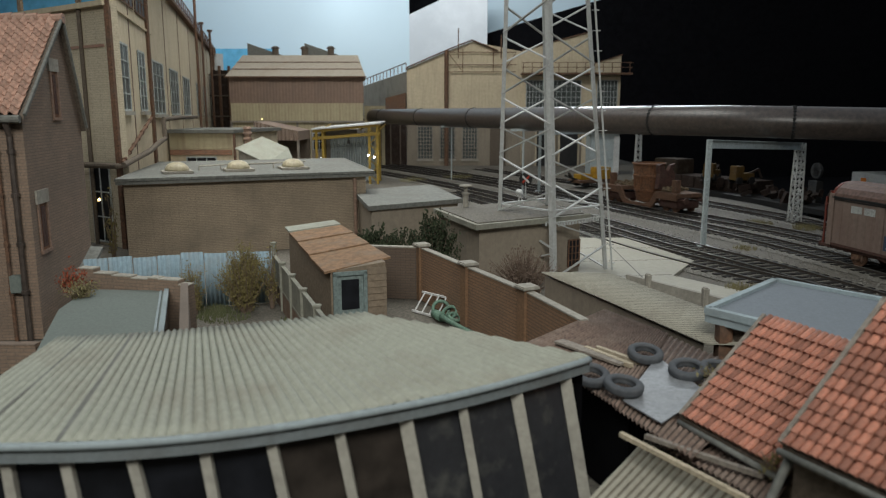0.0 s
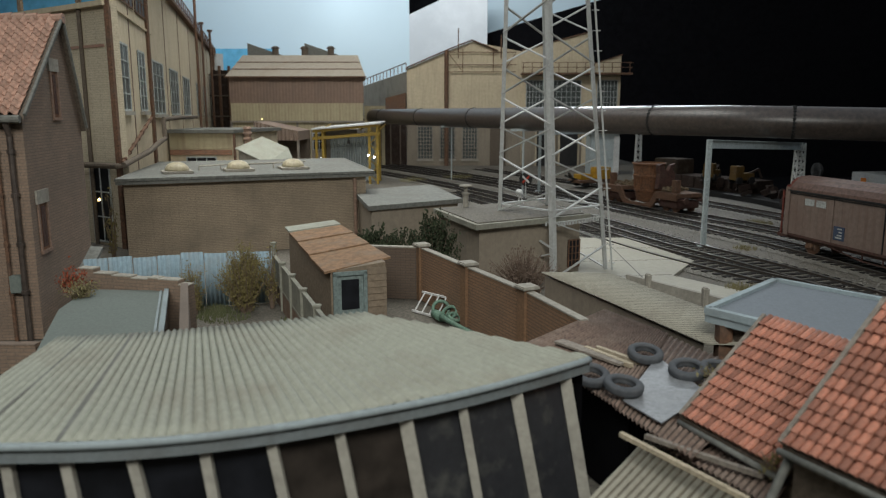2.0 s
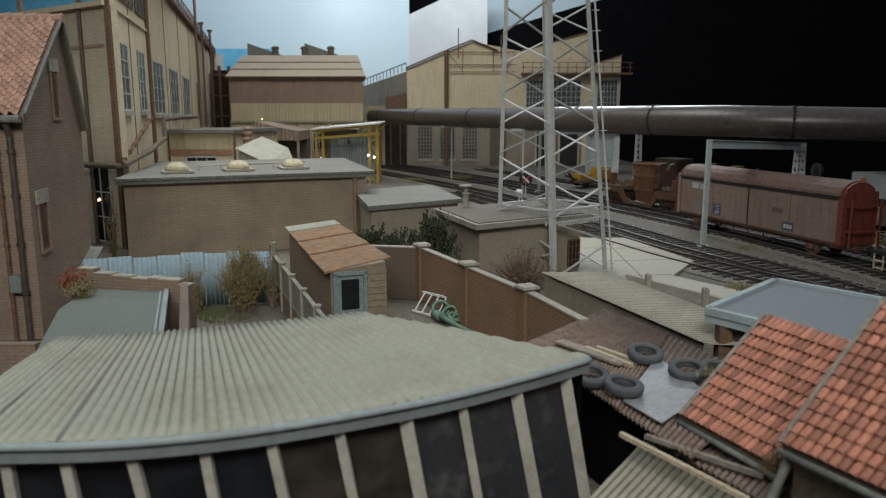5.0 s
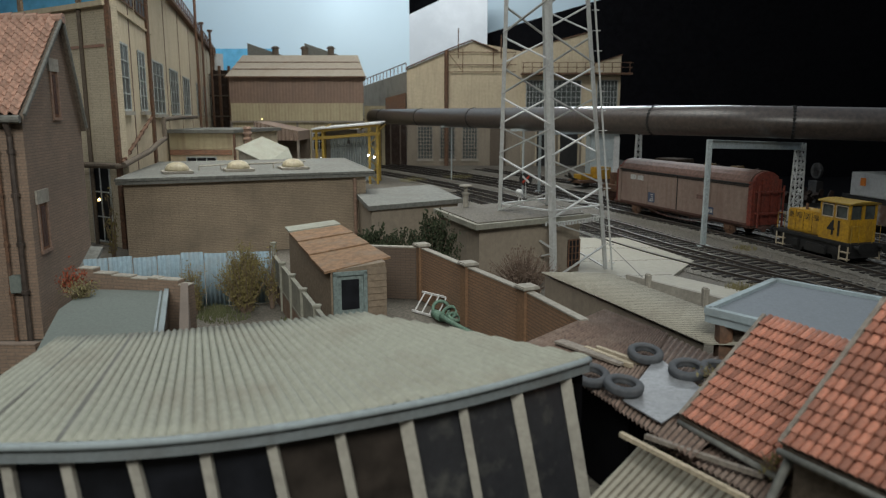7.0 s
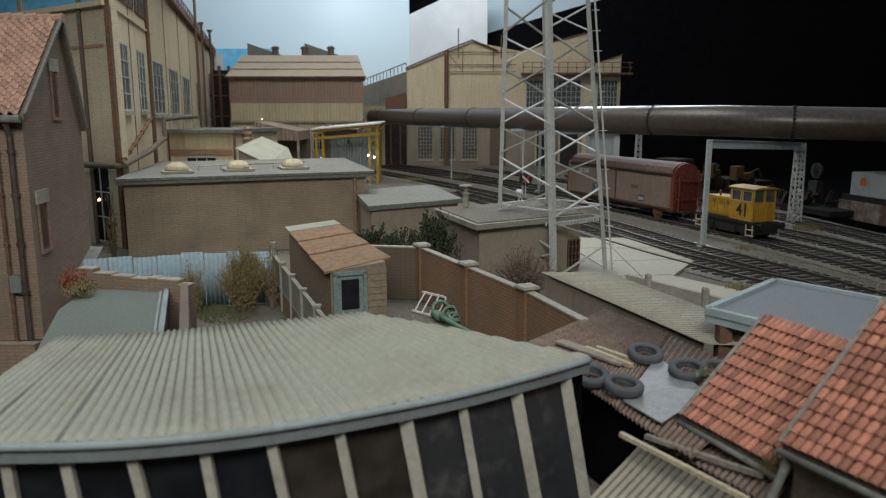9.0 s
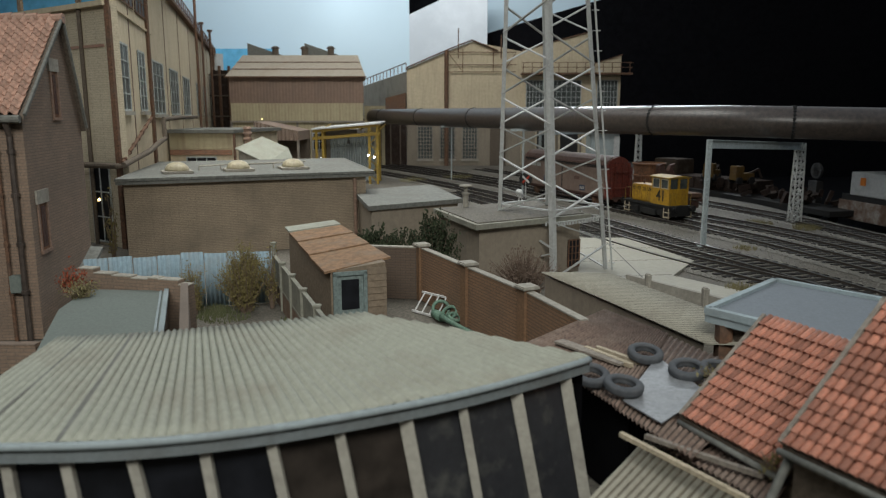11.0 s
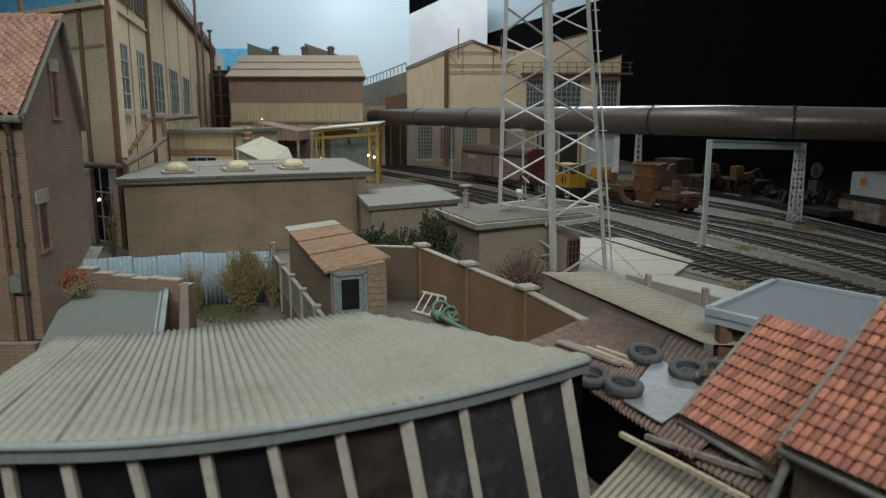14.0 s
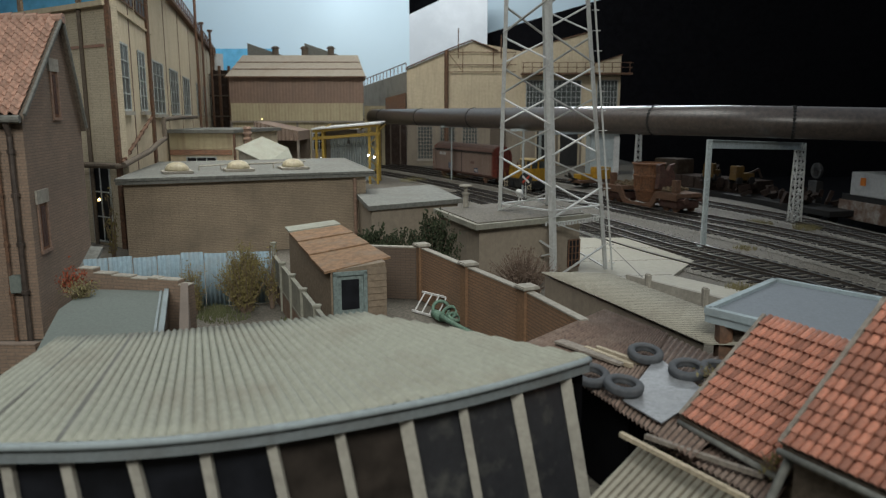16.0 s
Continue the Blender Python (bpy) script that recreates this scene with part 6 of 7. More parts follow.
    box(bm, -0.06, 2.62, -0.78, 0.78, 1.16, 2.34, bevel=0.07)
    hood = part("hood", bm, M["yellow"], t, "grimy yellow engine hood")
    for s in (-1, 1):
        for x in (0.06, 0.70, 1.34, 1.95):
            bm = bmesh.new()
            box(bm, x, x + 0.58, s * 0.78 - 0.02, s * 0.78 + 0.02, 1.3, 2.22, bevel=0.012)
            box(bm, x + 0.3, x + 0.42, s * 0.792 - 0.02, s * 0.792 + 0.03, 1.75, 1.82)
            part("hood_door", bm, M["yellow"], hood)
            bm = bmesh.new()
            for k in range(5):
                box(bm, x + 0.12, x + 0.5, s * 0.802 - 0.006, s * 0.802 + 0.006, 1.92 + k * 0.06, 1.945 + k * 0.06)
            box(bm, x - 0.03, x - 0.012, s * 0.783 - 0.006, s * 0.783 + 0.006, 1.25, 2.3)
            part("louvre", bm, M["black"], hood, "dark louvre slits")
    bm = bmesh.new()
    for i in range(7):
        box(bm, 2.61, 2.66, -0.6, 0.6, 1.35 + i * 0.12, 1.42 + i * 0.12)
    part("grille", bm, M["black"], hood, "dark radiator grille")
    bm = bmesh.new()
    tube(bm, [(1.6, 0.3, 2.35), (1.6, 0.3, 2.68)], 0.08, 10)
    part("exhaust", bm, M["rust"], t, "rusty exhaust stub")
    # cab with window openings
    bm = bmesh.new()
    x0, x1, y1 = -2.1, -0.05, 1.0
    box(bm, x0, x1, -y1, y1, 1.16, 2.28)
    cab = part("cab", bm, M["yellow"], t, "yellow cab")
    for x in (x0 + 0.06, (x0 + x1) / 2, x1 - 0.06):
        for s in (-1, 1):
            bm = bmesh.new()
            box(bm, x - 0.07, x + 0.07, s * (y1 - 0.05) - 0.05, s * (y1 - 0.05) + 0.05, 2.28, 3.02)
            part("cab_pillar", bm, M["yellow"], cab)
    for x in (x0 + 0.05, x1 - 0.05):
        bm = bmesh.new()
        box(bm, x - 0.05, x + 0.05, -0.1, 0.1, 2.28, 3.02)
        part("cab_pillar", bm, M["yellow"], cab)
    bm = bmesh.new()
    box(bm, x0, x1, -y1, y1, 2.96, 3.06)
    part("cab_top", bm, M["yellow"], cab)
    bm = bmesh.new()
    box(bm, x0 + 0.08, x1 - 0.08, -y1 + 0.07, y1 - 0.07, 2.25, 2.97)
    part("cab_window", bm, M["pane"], cab, "dark cab glazing")
    for s in (-1, 1):
        bm = bmesh.new()
        for a, b in ((x0 + 0.16, (x0 + x1) / 2 - 0.1), ((x0 + x1) / 2 + 0.1, x1 - 0.16)):
            for z in (2.3, 2.9):
                beam(bm, (a, s * (y1 + 0.01), z), (b, s * (y1 + 0.01), z), 0.03, 0.05)
            for x in (a, b):
                beam(bm, (x, s * (y1 + 0.01), 2.3), (x, s * (y1 + 0.01), 2.9), 0.05, 0.03)
        part("window_frame", bm, M["palewood"], cab)
    bm = bmesh.new()
    n = 10
    pr = [(-1.12 + 2.24 * i / n, 3.06 + 0.11 * (1 - (2 * i / n - 1) ** 2)) for i in range(n + 1)]
    a, b = [bm.verts.new((x0 - 0.15, y, z)) for y, z in pr] + [bm.verts.new((x0 - 0.07, 1.12, 3.0)), bm.verts.new((x0 - 0.07, -1.12, 3.0))], [bm.verts.new((x1 + 0.15, y, z)) for y, z in pr] + [bm.verts.new((x1 + 0.07, 1.12, 3.0)), bm.verts.new((x1 + 0.07, -1.12, 3.0))]
    bm.faces.new(a), bm.faces.new(b[::-1])
    for i in range(len(a)):
        j = (i + 1) % len(a)
        bm.faces.new((a[i], b[i], b[j], a[j]))
    part("cab_roof", bm, M["gantryyellow"], cab, "grimy yellow cab roof")
    bm = bmesh.new()
    box(bm, x0 - 0.03, x0 + 0.01, -0.42, 0.12, 1.2, 2.24, bevel=0.01)
    tube(bm, [(x0 - 0.07, -0.34, 1.5), (x0 - 0.07, -0.34, 1.9)], 0.02, 6)
    part("cab_door", bm, M["yellow"], cab, "yellow end door")
    for s in (-1, 1):
        m = pose(-1.16, s * (y1 + 0.012), 1.74, 90, 0, 180 if s > 0 else 0)
        text_part(cab, "41", 1.05, m, "black")
    for s in (-1, 1):
        bm = bmesh.new()
        e = 3.1 if s > 0 else -2.35
        box(bm, e - 0.05, e + 0.15 * s + 0.05, -1.12, 1.12, 0.75, 1.16)
        for y in (-0.88, 0.88):
            tube(bm, [(e + s * 0.1, y, 1.0), (e + s * 0.5, y, 1.0)], 0.09, 10), tube(bm, [(e + s * 0.5, y, 1.0), (e + s * 0.57, y, 1.0)], 0.22, 14)
        part("buffer_beam", bm, M["black"], t, "black buffer beam with buffers")
        for k in (-1, 1):
            bm = bmesh.new()
            tube(bm, [(e, k * 1.06, 1.1), (e, k * 1.06, 2.0), (e, k * 0.5, 2.0), (e, k * 0.5, 1.1)], 0.02, 6)
            part("handrail", bm, M["gantryyellow"], t, "worn yellow handrail")
        for x in (-2.05, 2.7):
            bm = bmesh.new()
            for z in (0.35, 0.68):
                box(bm, x - 0.28, x + 0.28, s * 1.0, s * 1.22, z, z + 0.05)
            for dx in (-0.28, 0.28):
                box(bm, x + dx - 0.03, x + dx + 0.03, s * 1.16, s * 1.22, 0.3, 1.0)
            part("footstep", bm, M["palewood"], t, "pale-edged cab step")
    wheels = [wheelset(t, s * LOCO_BASE / 2, 0.42, "black") for s in (-1, 1)]
    return t, wheels


# ---- run of the train ----
MAIN = smooth_path(TRAIN, 0.25)


def at_distance(s):
    u = min(max(s / 0.25, 0), len(MAIN) - 1.001)
    return MAIN[int(u)].lerp(MAIN[int(u) + 1], u - int(u))


def on_track(s, base):
    """The pose of a vehicle whose middle is at s metres along the main track, on two axles."""
    a, b = at_distance(s - base / 2), at_distance(s + base / 2)
    return pose((a.x + b.x) / 2, (a.y + b.y) / 2, 0, 0, 0, math.degrees(math.atan2(b.y - a.y, b.x - a.x)))


# seconds and the distance of the van's middle along the main track
RUN = [(0.0, 12.45), (0.5, 12.75), (1.0, 13.4), (1.5, 14.28), (2.0, 15.45), (2.5, 16.88), (3.0, 18.3), (3.5, 19.8), (4.0, 21.4), (6.5, 29.55),
       (7.0, 31.15), (7.5, 32.85), (8.0, 34.45), (8.5, 36.2), (9.0, 38.0), (11.5, 47.5), (12.0, 49.7), (13.0, 54.3), (14.0, 58.1), (15.0, 61.4), (16.0, 64.6)]
COUPLED = 11.4


def run_at(t):
    ts, ss = zip(*RUN)
    m = [(ss[1] - ss[0]) / (ts[1] - ts[0])]
    for i in range(1, len(RUN) - 1):
        m.append((ss[i + 1] - ss[i - 1]) / (ts[i + 1] - ts[i - 1]))
    m.append((ss[-1] - ss[-2]) / (ts[-1] - ts[-2]))
    for i in range(len(RUN) - 1):
        if t <= ts[i + 1] or i == len(RUN) - 2:
            h = ts[i + 1] - ts[i]
            u = (t - ts[i]) / h
            return ((2 * u ** 3 - 3 * u ** 2 + 1) * ss[i] + (u ** 3 - 2 * u ** 2 + u) * h * m[i]
                    + (-2 * u ** 3 + 3 * u ** 2) * ss[i + 1] + (u ** 3 - u ** 2) * h * m[i + 1])


def motions():
    times = [k * 0.25 for k in range(65)]
    walk(VAN, [(t, on_track(run_at(t), WAGON_BASE)) for t in times])
    walk(SHUNTER, [(t, on_track(run_at(t) - COUPLED, LOCO_BASE)) for t in times])
    fine = [k / 6 for k in range(97)]
    for sets, r in ((VAN_WHEELS, 0.44), (SHUNTER_WHEELS, 0.42)):
        for w in sets:
            x, z = w.location.x, w.location.z
            walk(w, [(t, pose(x, 0, z) @ Matrix.Rotation((run_at(t) - run_at(0)) / r, 4, "Y")) for t in fine])


ground()
backdrop()
factory()
far_hall()
dark_block()
right_hall()
brick_shed()
low_annexe()
transformer_house()
mast()
big_pipe()
portal((13.75, 38.4), (22.65, 47.1), 5.62, 5.12)
portal((8.6, 66.0), (20.5, 78.0), 5.5, 5.4)
far_post(0.9, 78.0)
far_post(6.7, 62.0)
left_house()
left_annexe()
yard_wall()
blue_fence()
concrete_fence()
garden_wall()
garden_hut()
workshop()
brown_roof_shed()
low_grey_roof()
grey_roof_store()
flat_garage()
tiled_house("tiled_outhouse", (3.98, 11.55, 2.0), (4.80, 9.60, 2.0), (5.75, 12.66, 3.4), (6.75, 10.6, 3.4), 17, 10, "low outhouse with orange clay pantile roof", 0.25)
tiled_house("tiled_cottage", (4.56, 9.25, 2.6), (5.9, 6.6, 2.6), (6.2, 9.95, 4.4), (7.5, 7.2, 4.4), 22, 13, "cottage with bright orange clay pantile roof", 0.25)
cottage = bpy.data.objects["tiled_cottage"]
pipe_mesh = bmesh.new()
tube(pipe_mesh, [(4.66, 9.2, 2.5), (4.52, 9.15, 2.2), (4.3, 9.0, 1.85), (3.95, 8.7, 1.6)], 0.06, 10)
part("downpipe", pipe_mesh, M["felt"], cottage, "grey drain pipe", world_coords=True, smooth=True)
loading_slab()
VAN, VAN_WHEELS = wagon()
SHUNTER, SHUNTER_WHEELS = loco()
VAN.scale, SHUNTER.scale = (1, 0.75, 1), (0.92, 0.74, 0.95)


# ---- smaller works buildings ----
def office_block():
    t = thing("flat_office", -18.8, 58, 0, 0, "flat-roofed tan office with brick band and dark window strip", "office building")
    bm = bmesh.new()
    prism(bm, [(-21.3, 58), (-16.4, 58), (-14.9, 67), (-21.3, 67)], 0, 5.45)
    part("wall", bm, M["plaster"], t, "tan render", world_coords=True)
    bm = bmesh.new()
    prism(bm, [(-21.5, 57.7), (-16.2, 57.7), (-14.5, 67), (-21.5, 67)], 5.45, 5.72)
    part("roof", bm, M["felt"], t, "grey flat roof", world_coords=True)
    bm = bmesh.new()
    box(bm, -21.3, -16.45, 57.9, 58.1, 3.75, 4.15)
    part("brick_band", bm, M["redbrick"], t, "crumbling red brick band", world_coords=True)
    bm = bmesh.new()
    box(bm, -21.3, -16.45, 57.95, 58.1, 4.2, 5.45)
    part("upper_panel", bm, M["ochresheet"], t, "greenish tan panel", world_coords=True)
    window(t, (-20.0, 57.93), (-17.7, 57.93), 2.6, 3.6, 3, 1, "darkpane", sill=False)
    for x in (-16.2, -15.85):
        bm = bmesh.new()
        tube(bm, [(x, 57.8 + (x + 16.2) * 6, 0), (x, 57.8 + (x + 16.2) * 6, 5.4)], 0.11, 8)
        part("downpipe", bm, M["rust"], t, "rusty downpipe", world_coords=True)
    t = thing("bent_roof_shelter", -13.2, 54, 0, 0, "small shelter with pale bent sheet roof", "shelter")
    bm = bmesh.new()
    slab(bm, [(-15.0, 53.6, 4.5), (-12.6, 53.2, 3.45), (-11.3, 55.6, 3.7), (-11.7, 56.2, 4.4), (-13.7, 56.4, 5.25)], 0.07)
    part("roof", bm, M["asbestos"], t, "pale bent sheet", world_coords=True)
    bm = bmesh.new()
    prism(bm, [(-14.8, 53.8), (-12.6, 53.6), (-11.9, 56.0), (-13.8, 56.2)], 0, [4.3, 3.3, 3.6, 4.8])
    part("wall", bm, M["concrete"], t, "grey wall", world_coords=True)
    bm = bmesh.new()
    lathe(bm, [(0.0, 3.4), (0.30, 3.4), (0.30, 4.95), (0.36, 5.0), (0.36, 5.1), (0.27, 5.16), (0.27, 5.35), (0.36, 5.4), (0.36, 5.5), (0.27, 5.56), (0.26, 5.75), (0.34, 5.82), (0.20, 5.98), (0.0, 6.0)], 16, pose(-14.87, 56.7, 0))
    part("chimney_pot", bm, M["potclay"], t, "ringed terracotta chimney pot", world_coords=True)
    t = thing("corrugated_loft", -15.2, 68, 0, 0, "raised rust-brown corrugated shed on posts", "shed")
    bm = bmesh.new()
    corrugated(bm, (-17.2, 68, 4.6), (-13.2, 68, 4.5), (-13.2, 68, 5.35), (-17.2, 68, 6.2), 0.34, 0.07)
    prism(bm, [(-17.2, 68.15), (-13.2, 68.15), (-13.2, 74), (-17.2, 74)], 4.5, [6.2, 5.35, 5.35, 6.2])
    part("wall", bm, M["loftsheet"], t, "corrugated brown sheets", world_coords=True)
    for x in (-17.1, -13.25):
        bm = bmesh.new()
        beam(bm, (x, 68.1, 0), (x, 68.1, 4.6), 0.2)
        part("post", bm, M["wood"], t, world_coords=True)
    bm = bmesh.new()
    box(bm, -17.2, -13.2, 73, 74, 0, 4.5)
    part("back_wall", bm, M["darkwood"], t, "dark back wall", world_coords=True)
    bm = bmesh.new()
    bmesh.ops.create_icosphere(bm, subdivisions=2, radius=0.055, matrix=pose(-16.4, 67.8, 6.45))
    part("lamp_bulb", bm, M["bulb"], t, "small lit lamp", world_coords=True)
    t = thing("door_shed", -11.2, 78, 0, 0, "weathered shed with dark window beside the gantry", "shed")
    bm = bmesh.new()
    box(bm, -13.8, -9.0, 78, 84, 0, 5.3)
    part("wall", bm, M["wood"], t, "grey-brown wall", world_coords=True)
    window(t, (-13.6, 77.97), (-12.3, 77.97), 3.2, 4.9, 2, 2, "darkpane", sill=False)


def gantry():
    t = thing("yellow_gantry", -9.3, 74, 0, 0, "yellow steel loading gantry with pale sheet roof", "loading gantry")
    z0, z1 = 5.25, 5.85
    bm = bmesh.new()
    slab(bm, [(-13.0, 73.4, z0 + 0.2), (-6.1, 73.4, z1 + 0.2), (-6.0, 78, z1 + 0.35), (-12.8, 78, z0 + 0.35)], 0.12)
    part("roof", bm, M["white"], t, "pale sheet roof", world_coords=True)
    for x, y in ((-12.55, 73.8), (-11.9, 73.8), (-7.3, 73.8), (-6.5, 73.8), (-12.3, 77.5), (-6.6, 77.5)):
        bm = bmesh.new()
        h = z0 + (x + 13) / 7.6 * 0.6
        beam(bm, (x, y, 0), (x, y, h), 0.22, 0.24)
        part("post", bm, M["gantryyellow"], t, "dirty yellow post", world_coords=True)
    bm = bmesh.new()
    for i in range(7):
        s = 1 if i % 2 else -1
        beam(bm, (-6.9 - s * 0.4, 73.8, 0.2 + i * 0.75), (-6.9 + s * 0.4, 73.8, 0.95 + i * 0.75), 0.09)
    part("lattice", bm, M["gantryyellow"], t, world_coords=True)
    for zz, a in ((0.0, 0.34), (-0.75, 0.30)):
        bm = bmesh.new()
        beam(bm, (-12.9, 73.7, z0 + zz), (-6.2, 73.7, z1 + zz - (0.1 if zz else 0)), 0.18, a)
        part("girder", bm, M["gantryyellow"], t, "dirty yellow girder", world_coords=True)
    bm = bmesh.new()
    for i in range(4):
        x = -12 + i * 1.9
        beam(bm, (x, 73.9, z0 + 0.1), (x + 0.3, 77.8, z1), 0.12)
    part("rafter", bm, M["gantryyellow"], t, world_coords=True)
    bm = bmesh.new()
    corrugated(bm, (-11.8, 77.9, 0), (-7.2, 77.9, 0), (-7.2, 77.9, 4.6), (-11.8, 77.9, 4.6), 0.25, 0.03)
    part("sheet_door", bm, M["bluesteel"], t, "grey corrugated doors", world_coords=True)
    bm = bmesh.new()
    tube(bm, [(-9.4, 74, 5.0), (-9.4, 74, 4.2)], 0.05, 6), tube(bm, [(-9.4, 74, 4.3), (-9.4, 74, 3.95)], 0.16, 8)
    part("hoist", bm, M["black"], t, "small hanging hoist", world_coords=True)
    for x, z in ((-7.4, 2.9), (-6.8, 2.68), (-12.0, 2.5)):
        bm = bmesh.new()
        bmesh.ops.create_icosphere(bm, subdivisions=2, radius=0.10, matrix=pose(x, 73.4, z))
        part("lamp_bulb", bm, M["bluebulb"], t, "bright cold lamp", world_coords=True)
        bm = bmesh.new()
        beam(bm, (x, 73.45, z), (x, 73.8, z), 0.06)
        part("lamp_bracket", bm, M["black"], t, world_coords=True)


def blue_kiosk():
    t = thing("pale_blue_kiosk", 18.5, 85, 0, 0, "pale blue-grey sheet kiosk beside the tracks", "kiosk")
    bm = bmesh.new()
    box(bm, 16.9, 20.1, 85, 88, 0, 4.7)
    part("wall", bm, M["bluesteel"], t, "pale blue-grey sheets", world_coords=True)
    bm = bmesh.new()
    box(bm, 19.5, 20.15, 84.9, 85.05, 0, 4.4)
    part("corner_post", bm, M["white"], t, world_coords=True)
    bm = bmesh.new()
    box(bm, 16.6, 20.5, 84.6, 88.3, 4.7, 4.95)
    part("roof", bm, M["felt"], t, world_coords=True)


def rail_crane():
    t = thing("yellow_trolley", 14.3, 70.5, 0, 25, "small yellow rail trolley with rusty deck", "rail trolley")
    bm = bmesh.new()
    box(bm, -2.2, 2.2, -0.9, 0.9, 0.5, 0.8, bevel=0.03)
    part("deck", bm, M["rust"], t)
    bm = bmesh.new()
    box(bm, 0.2, 1.6, -0.7, 0.7, 0.8, 1.9, bevel=0.05)
    box(bm, -1.8, -0.4, -0.6, 0.6, 0.8, 1.3, bevel=0.05)
    part("body", bm, M["yellow"], t, "yellow machine body")
    for x in (-1.3, 1.3):
        for y in (-0.72, 0.72):
            bm = bmesh.new()
            tube(bm, [(x, y - 0.08, 0.42), (x, y + 0.08, 0.42)], 0.3, 16)
            part("wheel", bm, M["black"], t)
    bm = bmesh.new()
    for a, b in (((-2, 0.4, 0.8), (-3.2, -0.6, 1.5)), ((-2, -0.2, 0.8), (-3.0, 0.3, 1.2)), ((-1.5, 0, 0.9), (-2.9, 0.2, 0.5))):
        beam(bm, a, b, 0.16)
    part("jib", bm, M["black"], t, "folded dark jib")


def ladle_wagon():
    a, b = Vector((17.05, 50.6)), Vector((13.55, 59.1))
    ang = math.degrees(math.atan2(b.y - a.y, b.x - a.x))
    t = thing("ladle_wagon", (a.x + b.x) / 2 + 0.1, (a.y + b.y) / 2, 0, ang, "rusty brown steelworks ladle wagon with cracked slag pot", "ladle wagon")
    t.scale = (1, 0.85, 1)
    for s in (-1, 1):
        bm = bmesh.new()
        pr = [(-4.3, 1.3), (-2.0, 1.3), (-1.5, 0.55), (-0.8, 0.35), (0.8, 0.35), (1.5, 0.55), (2.0, 1.3), (4.3, 1.3), (4.3, 0.85), (2.3, 0.85), (1.7, 0.12), (-1.7, 0.12), (-2.3, 0.85), (-4.3, 0.85)]
        p, q = [bm.verts.new((x, s * 1.35, z + 0.15)) for x, z in pr], [bm.verts.new((x, s * 1.15, z + 0.15)) for x, z in pr]
        bm.faces.new(p), bm.faces.new(q[::-1])
        for i in range(len(pr)):
            j = (i + 1) % len(pr)
            bm.faces.new((p[i], q[i], q[j], p[j]))
        part("side_frame", bm, M["rust"], t, "rusty cranked side frame")
    for s in (-1, 1):
        bm = bmesh.new()
        box(bm, 2.1 if s > 0 else -4.4, 4.4 if s > 0 else -2.1, -1.3, 1.3, 1.2, 1.5, bevel=0.03)
        deck = part("deck", bm, M["rust"], t)
        bm = bmesh.new()
        rng = random.Random(8 + s)
        for i in range(80):
            x, y = s * (2.8 + 0.55 * rng.gauss(0, 0.5)), rng.uniform(-1, 1)
            bmesh.ops.create_icosphere(bm, subdivisions=1, radius=rng.uniform(0.05, 0.13), matrix=pose(x, y, 1.5 + 0.35 * rng.random() * max(0.0, 1 - abs(abs(x) - 2.8)), rng.uniform(0, 90), rng.uniform(0, 90)) @ Matrix.Diagonal((1, 1.4, 0.8, 1)))
        tagged(part("slag_heap", bm, M["slag"], deck, "yellowish slag crumbs"), kind="stuff")
        bm = bmesh.new()
        box(bm, s * 3.7 - 0.24, s * 3.7 + 0.24, 0.5, 1.0, 1.5, 2.4, bevel=0.03)
        part("stanchion", bm, M["rust"], deck)
        for x in (s * 2.8, s * 3.8):
            for y in (-0.75, 0.75):
                bm = bmesh.new()
                tube(bm, [(x, y - 0.07, 0.55), (x, y + 0.07, 0.55)], 0.4, 18)
                part("wheel", bm, M["rust"], t)
        bm = bmesh.new()
        box(bm, s * 3.3 - 1.0, s * 3.3 + 1.0, -1.1, 1.1, 0.45, 0.95, bevel=0.05)
        for y in (-0.9, 0.9):
            tube(bm, [(s * 4.3, y, 1.05), (s * 4.9, y, 1.05)], 0.1, 8), tube(bm, [(s * 4.9, y, 1.05), (s * 4.98, y, 1.05)], 0.24, 12)
        part("bogie", bm, M["underframe"], t, "dark bogie frame")
    bm = bmesh.new()
    lathe(bm, [(0.5, 0.45), (0.9, 0.55), (1.05, 1.2), (1.12, 1.3), (1.12, 1.42), (1.08, 1.45), (1.17, 2.3), (1.24, 2.34), (1.24, 2.46), (1.18, 2.5), (1.26, 3.2), (1.36, 3.25), (1.36, 3.36), (1.2, 3.38), (1.08, 2.2), (0.0, 2.0)], 30)
    pot = part("pot", bm, M["rustpot"], t, "orange-rust riveted pot", at=pose(0.2, 0, 0))
    for k in range(10):
        x, y = 1.1 * math.cos(k * 0.628), 1.1 * math.sin(k * 0.628)
        bm = bmesh.new()
        beam(bm, (x, y, 1.45), (x * 1.08, y * 1.08, 2.4), 0.10)
        part("rib", bm, M["rustpot"], pot)
    bm = bmesh.new()
    prof = [(-0.9, 1.6), (-1.0, 2.6), (-0.7, 3.0), (-0.95, 3.4), (-0.45, 3.3), (-0.2, 2.9), (0.3, 3.0), (0.55, 3.4), (0.9, 3.3), (0.75, 2.7), (0.9, 1.6)]
    p, q = [bm.verts.new((-1.5, y, z)) for y, z in prof], [bm.verts.new((-1.85, y * 0.9, z)) for y, z in prof]
    bm.faces.new(p), bm.faces.new(q[::-1])
    for i in range(len(prof)):
        j = (i + 1) % len(prof)
        bm.faces.new((p[i], q[i], q[j], p[j]))
    part("trunnion_frame", bm, M["underframe"], t, "dark horned trunnion frame")


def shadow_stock():
